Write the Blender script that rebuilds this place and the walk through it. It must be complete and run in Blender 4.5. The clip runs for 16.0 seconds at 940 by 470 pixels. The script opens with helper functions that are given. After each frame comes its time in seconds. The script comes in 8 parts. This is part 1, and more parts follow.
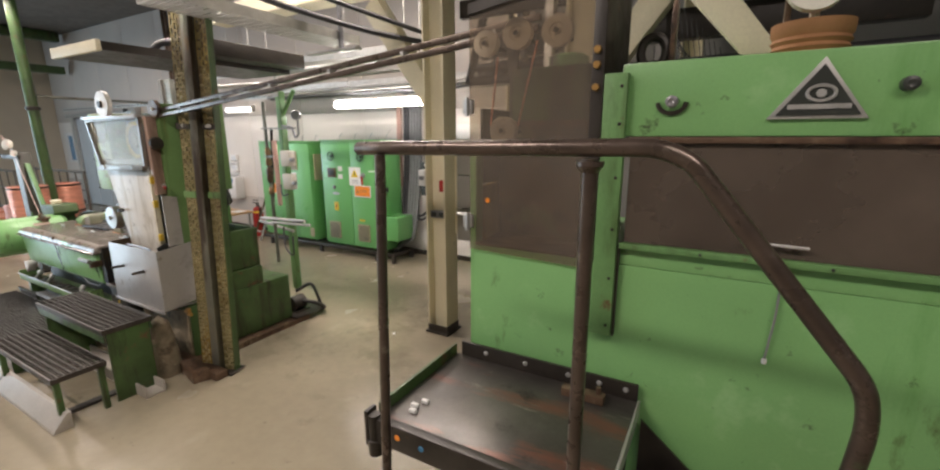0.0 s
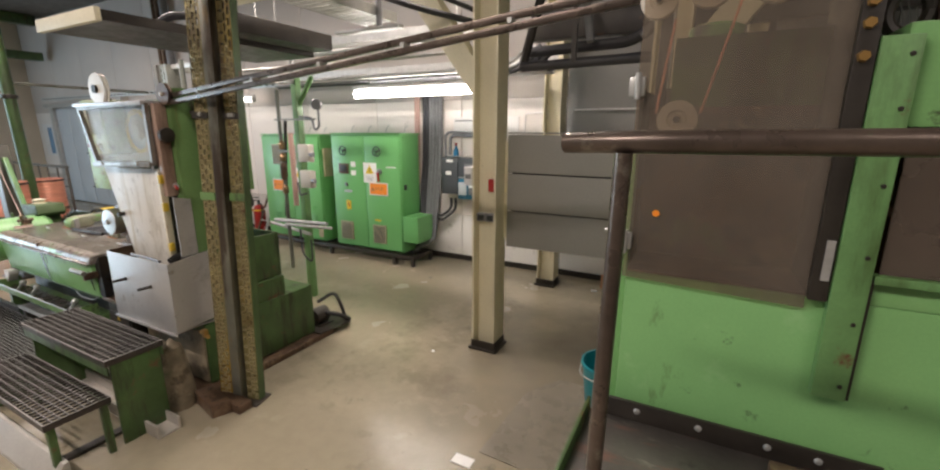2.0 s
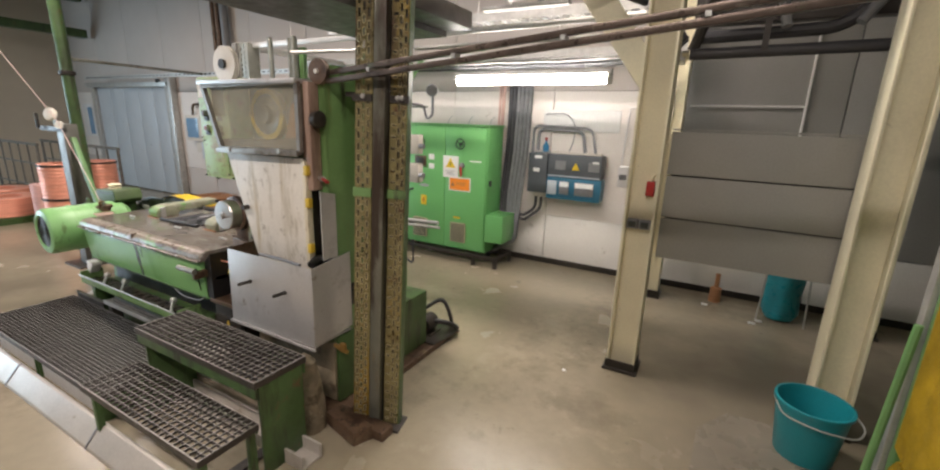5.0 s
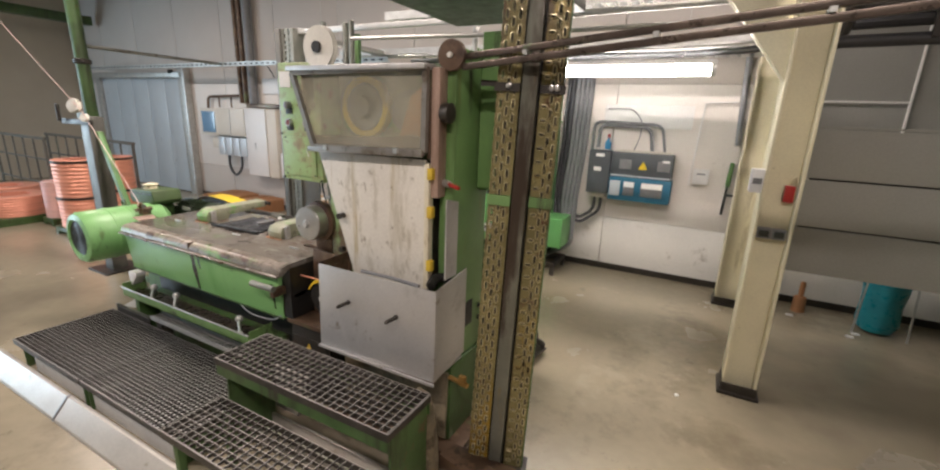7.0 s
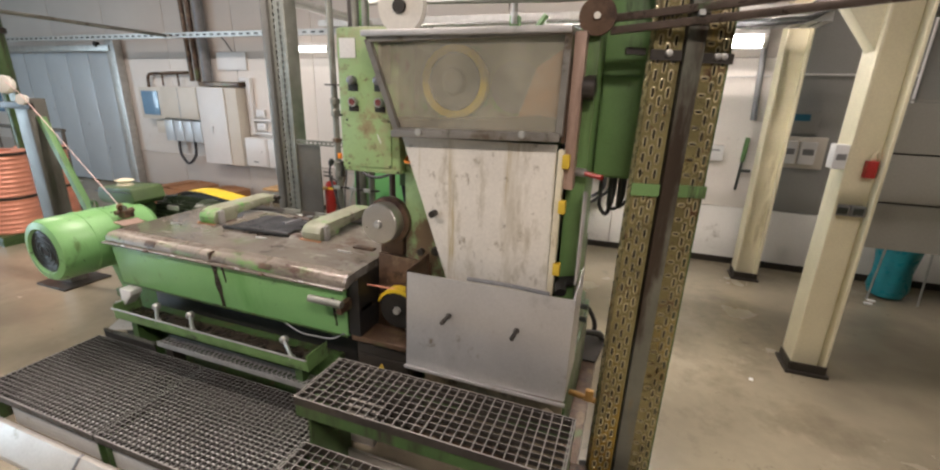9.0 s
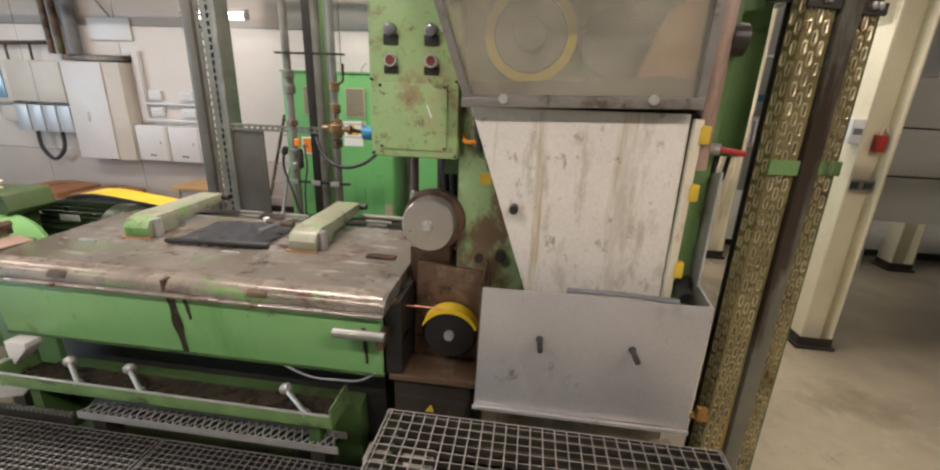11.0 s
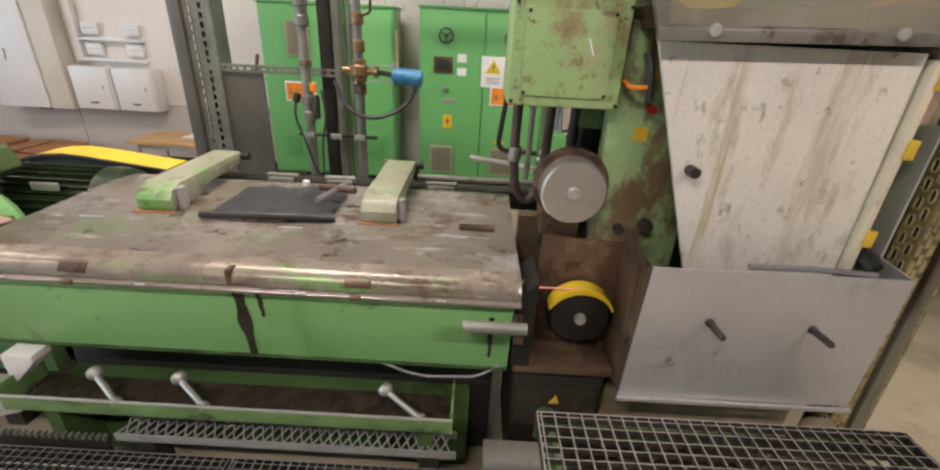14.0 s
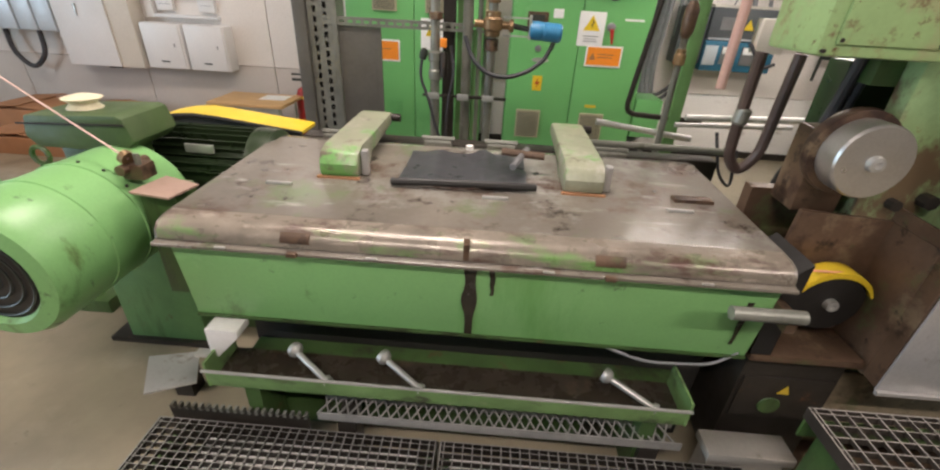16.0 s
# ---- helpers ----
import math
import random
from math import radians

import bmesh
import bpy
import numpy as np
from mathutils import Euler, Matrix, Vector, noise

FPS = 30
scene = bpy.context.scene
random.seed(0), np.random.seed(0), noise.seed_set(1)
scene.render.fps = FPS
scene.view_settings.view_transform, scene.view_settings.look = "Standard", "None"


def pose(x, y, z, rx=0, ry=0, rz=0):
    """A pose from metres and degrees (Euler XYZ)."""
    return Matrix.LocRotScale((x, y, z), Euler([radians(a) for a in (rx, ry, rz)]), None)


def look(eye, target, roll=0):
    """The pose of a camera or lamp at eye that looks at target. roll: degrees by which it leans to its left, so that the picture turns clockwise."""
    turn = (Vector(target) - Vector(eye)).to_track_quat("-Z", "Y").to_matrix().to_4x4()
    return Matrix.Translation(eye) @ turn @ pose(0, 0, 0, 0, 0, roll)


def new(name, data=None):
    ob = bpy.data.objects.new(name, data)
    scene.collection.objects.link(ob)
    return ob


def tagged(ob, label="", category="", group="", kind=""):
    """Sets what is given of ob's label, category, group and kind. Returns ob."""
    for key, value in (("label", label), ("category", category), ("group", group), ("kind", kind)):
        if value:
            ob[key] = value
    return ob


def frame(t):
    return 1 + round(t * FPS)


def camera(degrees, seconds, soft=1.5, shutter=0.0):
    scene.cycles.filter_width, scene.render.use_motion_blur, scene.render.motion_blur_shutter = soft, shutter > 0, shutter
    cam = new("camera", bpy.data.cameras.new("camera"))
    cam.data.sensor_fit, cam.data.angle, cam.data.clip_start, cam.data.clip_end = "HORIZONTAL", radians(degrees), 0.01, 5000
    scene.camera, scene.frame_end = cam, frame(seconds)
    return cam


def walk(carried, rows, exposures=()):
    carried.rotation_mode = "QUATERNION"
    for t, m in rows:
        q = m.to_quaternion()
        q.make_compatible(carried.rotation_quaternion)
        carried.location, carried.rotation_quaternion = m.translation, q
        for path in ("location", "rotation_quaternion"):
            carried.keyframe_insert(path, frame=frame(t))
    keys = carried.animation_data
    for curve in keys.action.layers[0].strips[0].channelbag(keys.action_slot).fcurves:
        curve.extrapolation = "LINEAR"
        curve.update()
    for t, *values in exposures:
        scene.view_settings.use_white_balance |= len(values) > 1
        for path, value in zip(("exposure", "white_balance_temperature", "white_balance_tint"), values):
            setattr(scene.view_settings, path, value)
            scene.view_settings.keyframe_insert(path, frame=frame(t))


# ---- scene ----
cam = camera(93.6, 16.0, soft=2.2)
PATH = [
    (0, (0.06, -0.01, 1.545), (-0.897, 1.689, 1.102), -0.2),
    (0.5, (-0.072, 0.016, 1.542), (-0.971, 1.748, 1.104), -0.0),
    (1, (-0.247, 0.021, 1.545), (-1.123, 1.765, 1.106), -0.3),
    (1.5, (-0.385, 0.045, 1.54), (-1.251, 1.783, 1.063), -0.4),
    (2, (-0.51, 0.124, 1.534), (-1.415, 1.845, 1.067), 0.1),
    (2.5, (-0.637, 0.158, 1.519), (-1.596, 1.848, 1.044), 0.7),
    (3, (-0.814, 0.143, 1.507), (-1.761, 1.832, 1.008), 1.3),
    (3.5, (-0.996, 0.08, 1.519), (-1.947, 1.77, 1.029), 1.5),
    (4, (-1.103, 0.064, 1.502), (-2.061, 1.753, 1.026), 1.6),
    (4.2, (-1.161, 0.054, 1.512), (-2.106, 1.749, 1.032), 1.7),
    (6.5, (-1.935, -0.005, 1.51), (-2.85, 1.699, 1.0), 2.1),
    (7, (-2.12, 0.004, 1.489), (-3.016, 1.716, 0.974), 2.3),
    (7.5, (-2.295, 0.024, 1.491), (-3.154, 1.752, 0.966), 2.4),
    (8, (-2.46, 0.026, 1.478), (-3.252, 1.779, 0.93), 2.4),
    (8.5, (-2.673, -0.015, 1.472), (-3.379, 1.767, 0.901), 2.2),
    (9, (-2.844, -0.015, 1.462), (-3.494, 1.78, 0.866), 1.7),
    (9.2, (-2.924, 0.005, 1.451), (-3.552, 1.805, 0.845), 1.7),
    (11.3, (-3.537, 0.234, 1.36), (-3.709, 2.121, 0.719), 2.3),
    (11.5, (-3.567, 0.247, 1.366), (-3.699, 2.126, 0.694), 2.4),
    (12, (-3.626, 0.294, 1.35), (-3.688, 2.169, 0.657), 2.3),
    (12.5, (-3.687, 0.379, 1.346), (-3.711, 2.259, 0.663), 2.5),
    (13, (-3.75, 0.436, 1.355), (-3.786, 2.31, 0.656), 2.5),
    (13.5, (-3.858, 0.434, 1.322), (-3.892, 2.288, 0.572), 2.8),
    (14, (-4.024, 0.42, 1.312), (-4.025, 2.239, 0.481), 3.2),
    (14.5, (-4.175, 0.397, 1.3), (-4.194, 2.176, 0.386), 2.6),
    (15, (-4.302, 0.425, 1.261), (-4.38, 2.193, 0.328), 1.9),
    (15.5, (-4.461, 0.479, 1.249), (-4.525, 2.232, 0.288), 2.5),
    (16, (-4.588, 0.517, 1.242), (-4.651, 2.266, 0.275), 3.2),
]
walk(cam, [(t, look(eye, target, roll)) for t, eye, target, roll in PATH])

# ---- world, lights, exposure ----
world = bpy.data.worlds.new("world")
scene.world = world
world.use_nodes = True
wn = world.node_tree.nodes
sky = wn.new("ShaderNodeTexSky")
sky.sky_type = "NISHITA"
sky.sun_disc = False
sky.sun_elevation, sky.sun_rotation = radians(35), radians(200)
world.node_tree.links.new(sky.outputs[0], wn["Background"].inputs[0])
wn["Background"].inputs[1].default_value = 0.1


def area(name, place, target, sx, sy, watts, colour):
    lamp = bpy.data.lights.new(name, "AREA")
    lamp.shape, lamp.size, lamp.size_y, lamp.energy, lamp.color = "RECTANGLE", sx, sy, watts, colour
    ob = new(name, lamp)
    ob.matrix_world = look(place, target)
    return ob


TUBE = (1.0, 0.87, 0.80)
CEIL = 3.7
LAMP_PLACES = [(-8.6, 0.2, 38), (-8.6, 2.3, 42), (-5.2, -0.9, 90), (-5.2, 2.1, 80), (-1.9, -0.9, 86), (-2.4, 2.6, 82), (1.2, -0.6, 43)]
for lx, ly, watts in LAMP_PLACES:
    area("tube_light", (lx, ly, CEIL - 0.36), (lx, ly + 0.001, 0), 1.5, 0.16, watts, TUBE)
# daylight through the gate in the far end wall
area("gate_daylight", (-13.55, -1.6, 1.5), (-5, 0.6, 0.6), 3.2, 2.6, 250, (0.62, 0.82, 1.0))


# ---- materials ----
def ramp(nt, a, b, ca=(0, 0, 0, 1), cb=(1, 1, 1, 1)):
    r = nt.nodes.new("ShaderNodeValToRGB")
    r.color_ramp.elements[0].position, r.color_ramp.elements[1].position = a, b
    r.color_ramp.elements[0].color, r.color_ramp.elements[1].color = ca, cb
    return r


def mat(name, col, rough=0.5, metal=0.0, var=0.18, scale=5.0, stains=(), bump=0.15, grain=90.0, stretch=(1, 1, 1),
        spec=0.5, island=0.0, coat=0.0, speck=0.4):
    """Painted or bare surface: two scales of tone, any number of stains (colour, amount, scale, stretch), fine bump."""
    m = bpy.data.materials.new(name)
    m.use_nodes = True
    nt = m.node_tree
    n, ln = nt.nodes, nt.links
    p = n["Principled BSDF"]
    geo = n.new("ShaderNodeNewGeometry")

    def noise_at(sc, st, detail=6.0, rgh=0.6, off=0.0):
        mp = n.new("ShaderNodeMapping")
        mp.inputs["Scale"].default_value = st
        mp.inputs["Location"].default_value = (off, off * 1.7, off * 0.6)
        ln.new(geo.outputs["Position"], mp.inputs["Vector"])
        t = n.new("ShaderNodeTexNoise")
        t.inputs["Scale"].default_value, t.inputs["Detail"].default_value = sc, detail
        t.inputs["Roughness"].default_value = rgh
        ln.new(mp.outputs[0], t.inputs["Vector"])
        return t.outputs["Fac"]

    def mix(fac, a, b):
        x = n.new("ShaderNodeMix")
        x.data_type = "RGBA"
        ln.new(fac, x.inputs["Factor"])
        for sock, v in ((x.inputs["A"], a), (x.inputs["B"], b)):
            if isinstance(v, tuple):
                sock.default_value = (*v, 1)
            else:
                ln.new(v, sock)
        return x.outputs["Result"]

    lo = tuple(c * (1 - var) for c in col)
    hi = tuple(min(1, c * (1 + var)) for c in col)
    r1 = ramp(nt, 0.3, 0.7)
    ln.new(noise_at(scale, stretch), r1.inputs[0])
    c = mix(r1.outputs[0], lo, hi)
    rg = ramp(nt, 0.3, 0.75, (rough * 0.8,) * 3 + (1,), (min(1, rough * 1.25),) * 3 + (1,))
    ln.new(noise_at(scale * 2.3, stretch, off=4.1), rg.inputs[0])
    rough_out = rg.outputs[0]
    fine = ramp(nt, 0.35, 0.65, (1 - 0.12 * speck,) * 3 + (1,), (1 + 0.08 * speck,) * 3 + (1,))
    ln.new(noise_at(grain, stretch, 3.0), fine.inputs[0])
    mul = n.new("ShaderNodeMix")
    mul.data_type, mul.blend_type = "RGBA", "MULTIPLY"
    mul.inputs["Factor"].default_value = 1.0
    ln.new(c, mul.inputs["A"])
    ln.new(fine.outputs[0], mul.inputs["B"])
    c = mul.outputs["Result"]
    for i, (scol, amount, sscale, st) in enumerate(stains):
        edge = 0.72 - 0.35 * amount
        rs = ramp(nt, edge, edge + 0.09)
        ln.new(noise_at(sscale, st, 9.0, 0.68, off=7.3 + 3.9 * i), rs.inputs[0])
        c = mix(rs.outputs[0], c, scol)
    if island:
        oi = n.new("ShaderNodeObjectInfo")
        hv = n.new("ShaderNodeHueSaturation")
        mr = n.new("ShaderNodeMapRange")
        mr.inputs["To Min"].default_value, mr.inputs["To Max"].default_value = 1 - island, 1 + island
        ln.new(oi.outputs["Random"], mr.inputs[0])
        ln.new(mr.outputs[0], hv.inputs["Value"])
        ln.new(c, hv.inputs["Color"])
        c = hv.outputs[0]
    ln.new(c, p.inputs["Base Color"])
    ln.new(rough_out, p.inputs["Roughness"])
    p.inputs["Metallic"].default_value = metal
    p.inputs["Specular IOR Level"].default_value = spec
    p.inputs["Coat Weight"].default_value = coat
    if bump:
        b = n.new("ShaderNodeBump")
        b.inputs["Strength"].default_value, b.inputs["Distance"].default_value = bump, 0.004
        ln.new(noise_at(grain * 0.5, stretch, 4.0), b.inputs["Height"])
        ln.new(b.outputs[0], p.inputs["Normal"])
    return m


def glow(name, col, strength):
    m = bpy.data.materials.new(name)
    m.use_nodes = True
    p = m.node_tree.nodes["Principled BSDF"]
    p.inputs["Base Color"].default_value = (*col, 1)
    p.inputs["Emission Color"].default_value = (*col, 1)
    p.inputs["Emission Strength"].default_value = strength
    return m


def acrylic(name, tint, film_col, amount, scale=4.0):
    """Old clear guard sheet: tinted and see-through, with an uneven grease film whose colour also imitates reflections.
    """
    m = bpy.data.materials.new(name)
    m.use_nodes = True
    nt = m.node_tree
    n, ln = nt.nodes, nt.links
    p = n["Principled BSDF"]
    p.inputs["Base Color"].default_value = (*film_col, 1)
    p.inputs["Roughness"].default_value = 0.22
    tr = n.new("ShaderNodeBsdfTransparent")
    tr.inputs[0].default_value = (*tint, 1)
    geo = n.new("ShaderNodeNewGeometry")
    t = n.new("ShaderNodeTexNoise")
    t.inputs["Scale"].default_value, t.inputs["Detail"].default_value = scale, 7
    ln.new(geo.outputs["Position"], t.inputs["Vector"])
    r = ramp(nt, 0.3, 0.75, (amount * 0.6,) * 3 + (1,), (min(1, amount * 1.4),) * 3 + (1,))
    ln.new(t.outputs["Fac"], r.inputs[0])
    mx = n.new("ShaderNodeMixShader")
    ln.new(r.outputs[0], mx.inputs[0])
    ln.new(tr.outputs[0], mx.inputs[1])
    ln.new(p.outputs[0], mx.inputs[2])
    ln.new(mx.outputs[0], n["Material Output"].inputs[0])
    return m


ONE = (1, 1, 1)
RUN = (1, 1, 0.18)
GRIME = (0.035, 0.028, 0.02)
RUST = (0.13, 0.06, 0.03)
M = {}
M["damp_sheet"] = mat("dull_floor_plate", (0.23, 0.205, 0.16), 0.28, metal=0.15, var=0.15, scale=3, bump=0.03, speck=0.3, stains=[((0.13, 0.115, 0.085), 0.4, 3, ONE)])
M["floor"] = mat("polished_concrete", (0.295, 0.255, 0.182), 0.24, var=0.12, scale=0.7, grain=14, bump=0.012, speck=0.35,
                 stains=[((0.205, 0.172, 0.12), 0.44, 0.8, ONE), ((0.345, 0.305, 0.225), 0.40, 1.6, ONE), ((0.135, 0.112, 0.08), 0.22, 5.0, ONE), ((0.10, 0.085, 0.062), 0.14, 11.0, ONE)])
# two large darker floor patches with uneven edges, by the columns and left of the tank
fn = M["floor"].node_tree
fp = fn.nodes["Principled BSDF"]
for (dx, dy), radius in (((-0.8, 2.9), 1.1), ((-6.5, 0.9), 0.8)):
    fg, fd, fa, ft = fn.nodes.new("ShaderNodeNewGeometry"), fn.nodes.new("ShaderNodeVectorMath"), fn.nodes.new("ShaderNodeMath"), fn.nodes.new("ShaderNodeTexNoise")
    fd.operation = "DISTANCE"
    fd.inputs[1].default_value = (dx, dy, 0)
    fn.links.new(fg.outputs["Position"], fd.inputs[0])
    ft.inputs["Scale"].default_value, ft.inputs["Detail"].default_value = 2.2, 6
    fn.links.new(fg.outputs["Position"], ft.inputs["Vector"])
    fa.operation = "MULTIPLY_ADD"
    fn.links.new(ft.outputs["Fac"], fa.inputs[0])
    fa.inputs[1].default_value = 1.6
    fn.links.new(fd.outputs["Value"], fa.inputs[2])
    fr = ramp(fn, (radius + 0.1) / 4, (radius + 1.0) / 4, (0.85,) * 3 + (1,), (0, 0, 0, 1))
    fs = fn.nodes.new("ShaderNodeMath")
    fs.operation = "MULTIPLY"
    fs.inputs[1].default_value = 0.25
    fn.links.new(fa.outputs[0], fs.inputs[0])
    fn.links.new(fs.outputs[0], fr.inputs[0])
    fx = fn.nodes.new("ShaderNodeMix")
    fx.data_type = "RGBA"
    fn.links.new(fr.outputs[0], fx.inputs["Factor"])
    fn.links.new(fp.inputs["Base Color"].links[0].from_socket, fx.inputs["A"])
    fx.inputs["B"].default_value = (0.155, 0.135, 0.098, 1)
    fn.links.new(fx.outputs["Result"], fp.inputs["Base Color"])
M["wall_mid"] = mat("pale_precast", (0.76, 0.715, 0.67), 0.65, var=0.05, scale=1.2, island=0.02, bump=0.05, speck=0.4, stains=[((0.55, 0.51, 0.46), 0.3, 0.9, RUN), ((0.4, 0.36, 0.31), 0.16, 5, ONE)])
M["wall"] = mat("painted_precast_wall", (0.53, 0.485, 0.445), 0.7, var=0.05, scale=1.2, island=0.02, bump=0.05, speck=0.4,
                stains=[((0.47, 0.43, 0.39), 0.3, 0.9, RUN)])
M["wall_low"] = mat("white_painted_block", (0.80, 0.78, 0.745), 0.6, var=0.05, scale=2, island=0.03, stains=[((0.42, 0.39, 0.34), 0.3, 2.5, ONE)])
M["wall_grey"] = mat("grey_sheet_wall", (0.27, 0.265, 0.25), 0.6, var=0.06, scale=1.5, bump=0.05)
M["clad"] = mat("beige_block_wall", (0.60, 0.54, 0.44), 0.75, var=0.05, scale=2, island=0.04)
M["ceiling"] = mat("dark_ceiling", (0.15, 0.143, 0.135), 0.8)
M["green"] = mat("green_machine_paint", (0.20, 0.42, 0.155), 0.34, var=0.10, scale=2.2, grain=140, bump=0.02, speck=0.3,
                 stains=[((0.14, 0.33, 0.10), 0.44, 2.4, RUN), ((0.25, 0.47, 0.2), 0.42, 3.1, ONE), ((0.10, 0.17, 0.055), 0.29, 6, (1, 1, 0.4)), (GRIME, 0.26, 13, ONE)])
M["green_worn"] = mat("worn_green_paint", (0.13, 0.27, 0.095), 0.45, var=0.2, scale=4, grain=120, bump=0.12,
                      stains=[((0.07, 0.13, 0.04), 0.47, 4, RUN), (GRIME, 0.36, 7, RUN), (RUST, 0.28, 14, ONE)])
M["green_old"] = mat("oily_green_paint", (0.055, 0.105, 0.032), 0.4, var=0.3, scale=5, bump=0.18,
                     stains=[((0.03, 0.038, 0.015), 0.55, 5, RUN), (RUST, 0.34, 11, ONE), (GRIME, 0.4, 6, RUN)])
M["green_pale"] = mat("pale_green_paint", (0.33, 0.485, 0.215), 0.4, var=0.08, scale=3, bump=0.04, speck=0.3,
                      stains=[((0.37, 0.40, 0.21), 0.60, 5, ONE), ((0.29, 0.25, 0.13), 0.50, 8, ONE), ((0.20, 0.15, 0.08), 0.42, 17, ONE), (RUST, 0.36, 30, ONE)])
M["green_cab"] = mat("cabinet_green_paint", (0.16, 0.45, 0.15), 0.33, var=0.06, scale=1.5, grain=160, bump=0.015, speck=0.25,
                     stains=[((0.12, 0.33, 0.11), 0.28, 3, RUN)])
M["green_dull"] = mat("dusty_olive_green_paint", (0.065, 0.105, 0.038), 0.5, var=0.2, scale=6, bump=0.08, speck=0.3, stains=[((0.10, 0.13, 0.06), 0.4, 5, ONE), (GRIME, 0.32, 8, ONE)])
M["motor_dark"] = mat("oily_dark_green_motor", (0.022, 0.036, 0.016), 0.32, var=0.3, scale=8, bump=0.1, stains=[((0.07, 0.085, 0.05), 0.3, 12, ONE)])
# Brown and green are wear; the light grey patches paint in sheen.
M["lid"] = mat("greasy_worn_lid_with_sheen", (0.175, 0.155, 0.128), 0.22, var=0.25, scale=3, grain=60, bump=0.06, spec=0.7,
               stains=[((0.26, 0.245, 0.22), 0.56, 2.2, ONE), ((0.095, 0.058, 0.045), 0.54, 3.2, ONE), ((0.13, 0.16, 0.085), 0.42, 3.0, ONE), ((0.05, 0.037, 0.03), 0.42, 10, ONE), ((0.36, 0.34, 0.31), 0.38, 11, (0.4, 1.6, 1))])
M["lid_edge"] = mat("rubbed_lid_edge", (0.25, 0.215, 0.175), 0.3, var=0.3, scale=9, bump=0.2, metal=0.2,
                    stains=[((0.42, 0.36, 0.30), 0.36, 14, (0.5, 1, 3)), ((0.17, 0.31, 0.10), 0.50, 4.5, (0.5, 1, 2)), ((0.085, 0.043, 0.034), 0.58, 5, (0.6, 1, 2))])
M["steel"] = mat("brushed_steel", (0.56, 0.55, 0.53), 0.32, metal=0.85, var=0.12, scale=4, grain=200, bump=0.06,
                 stains=[((0.40, 0.39, 0.37), 0.4, 3, ONE)])
M["zinc"] = mat("galvanised_steel", (0.50, 0.50, 0.48), 0.42, metal=0.6, var=0.14, scale=14, bump=0.06)
M["zinc_dull"] = mat("dull_grey_green_steel", (0.24, 0.245, 0.215), 0.42, metal=0.45, var=0.22, scale=7, bump=0.08, stains=[((0.13, 0.12, 0.095), 0.42, 6, RUN), ((0.36, 0.36, 0.33), 0.28, 9, ONE)])
M["sheet_grey"] = mat("stained_grey_sheet", (0.15, 0.145, 0.13), 0.4, metal=0.35, var=0.2, scale=3, bump=0.05, stains=[((0.075, 0.07, 0.06), 0.42, 2.4, RUN), ((0.10, 0.13, 0.075), 0.3, 3, RUN)])
M["brass_dull"] = mat("tarnished_brass", (0.26, 0.17, 0.09), 0.4, metal=0.6, var=0.3, scale=14, bump=0.1, stains=[((0.10, 0.07, 0.045), 0.42, 18, ONE)])
M["board_grey"] = mat("dark_blue_grey_box", (0.075, 0.085, 0.095), 0.4, var=0.08, scale=4)
M["frame_dirty"] = mat("grimy_frame_steel", (0.27, 0.255, 0.23), 0.36, metal=0.5, var=0.2, scale=8, bump=0.1, stains=[((0.14, 0.11, 0.08), 0.5, 7, ONE), ((0.07, 0.055, 0.04), 0.42, 12, ONE)])
M["tray"] = mat("dull_sheet_steel", (0.53, 0.52, 0.51), 0.4, metal=0.55, var=0.07, scale=3, grain=150, bump=0.03, speck=0.4,
                stains=[((0.36, 0.35, 0.335), 0.50, 3.0, ONE), ((0.60, 0.585, 0.57), 0.44, 5, (1, 1, 0.3)), ((0.25, 0.2, 0.15), 0.34, 9, ONE)])
M["dark"] = mat("dark_oiled_steel_and_gaps", (0.032, 0.027, 0.022), 0.42, metal=0.2, var=0.3, scale=8, bump=0.15,
                stains=[(RUST, 0.24, 12, ONE)])
M["grate_dark"] = mat("dark_grating_bar_steel", (0.04, 0.034, 0.03), 0.38, metal=0.5, var=0.3, scale=10, bump=0.1, stains=[((0.14, 0.13, 0.12), 0.36, 9, ONE)])
M["grate"] = mat("grating_bar_steel", (0.05, 0.042, 0.037), 0.45, metal=0.3, var=0.3, scale=10, bump=0.1)
# upward faces of the bars take a lighter colour than their sides
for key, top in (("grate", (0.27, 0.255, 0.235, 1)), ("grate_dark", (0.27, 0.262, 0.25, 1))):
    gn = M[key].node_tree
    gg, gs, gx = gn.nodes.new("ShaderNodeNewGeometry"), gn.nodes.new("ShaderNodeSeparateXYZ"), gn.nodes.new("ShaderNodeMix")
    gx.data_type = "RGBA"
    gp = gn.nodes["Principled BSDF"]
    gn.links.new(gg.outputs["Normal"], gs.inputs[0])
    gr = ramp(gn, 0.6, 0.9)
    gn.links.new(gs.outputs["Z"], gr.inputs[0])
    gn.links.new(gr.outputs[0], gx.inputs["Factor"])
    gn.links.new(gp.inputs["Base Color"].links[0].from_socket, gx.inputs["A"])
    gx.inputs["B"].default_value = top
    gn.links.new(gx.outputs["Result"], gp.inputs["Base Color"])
M["hose_brown"] = mat("brown_rubber_hose", (0.075, 0.05, 0.042), 0.5, var=0.2, scale=12, bump=0.1)
# Rubber parts, and the painted darkness of holes and openings.
M["black"] = mat("black_rubber_and_voids", (0.015, 0.014, 0.013), 0.5, var=0.3)
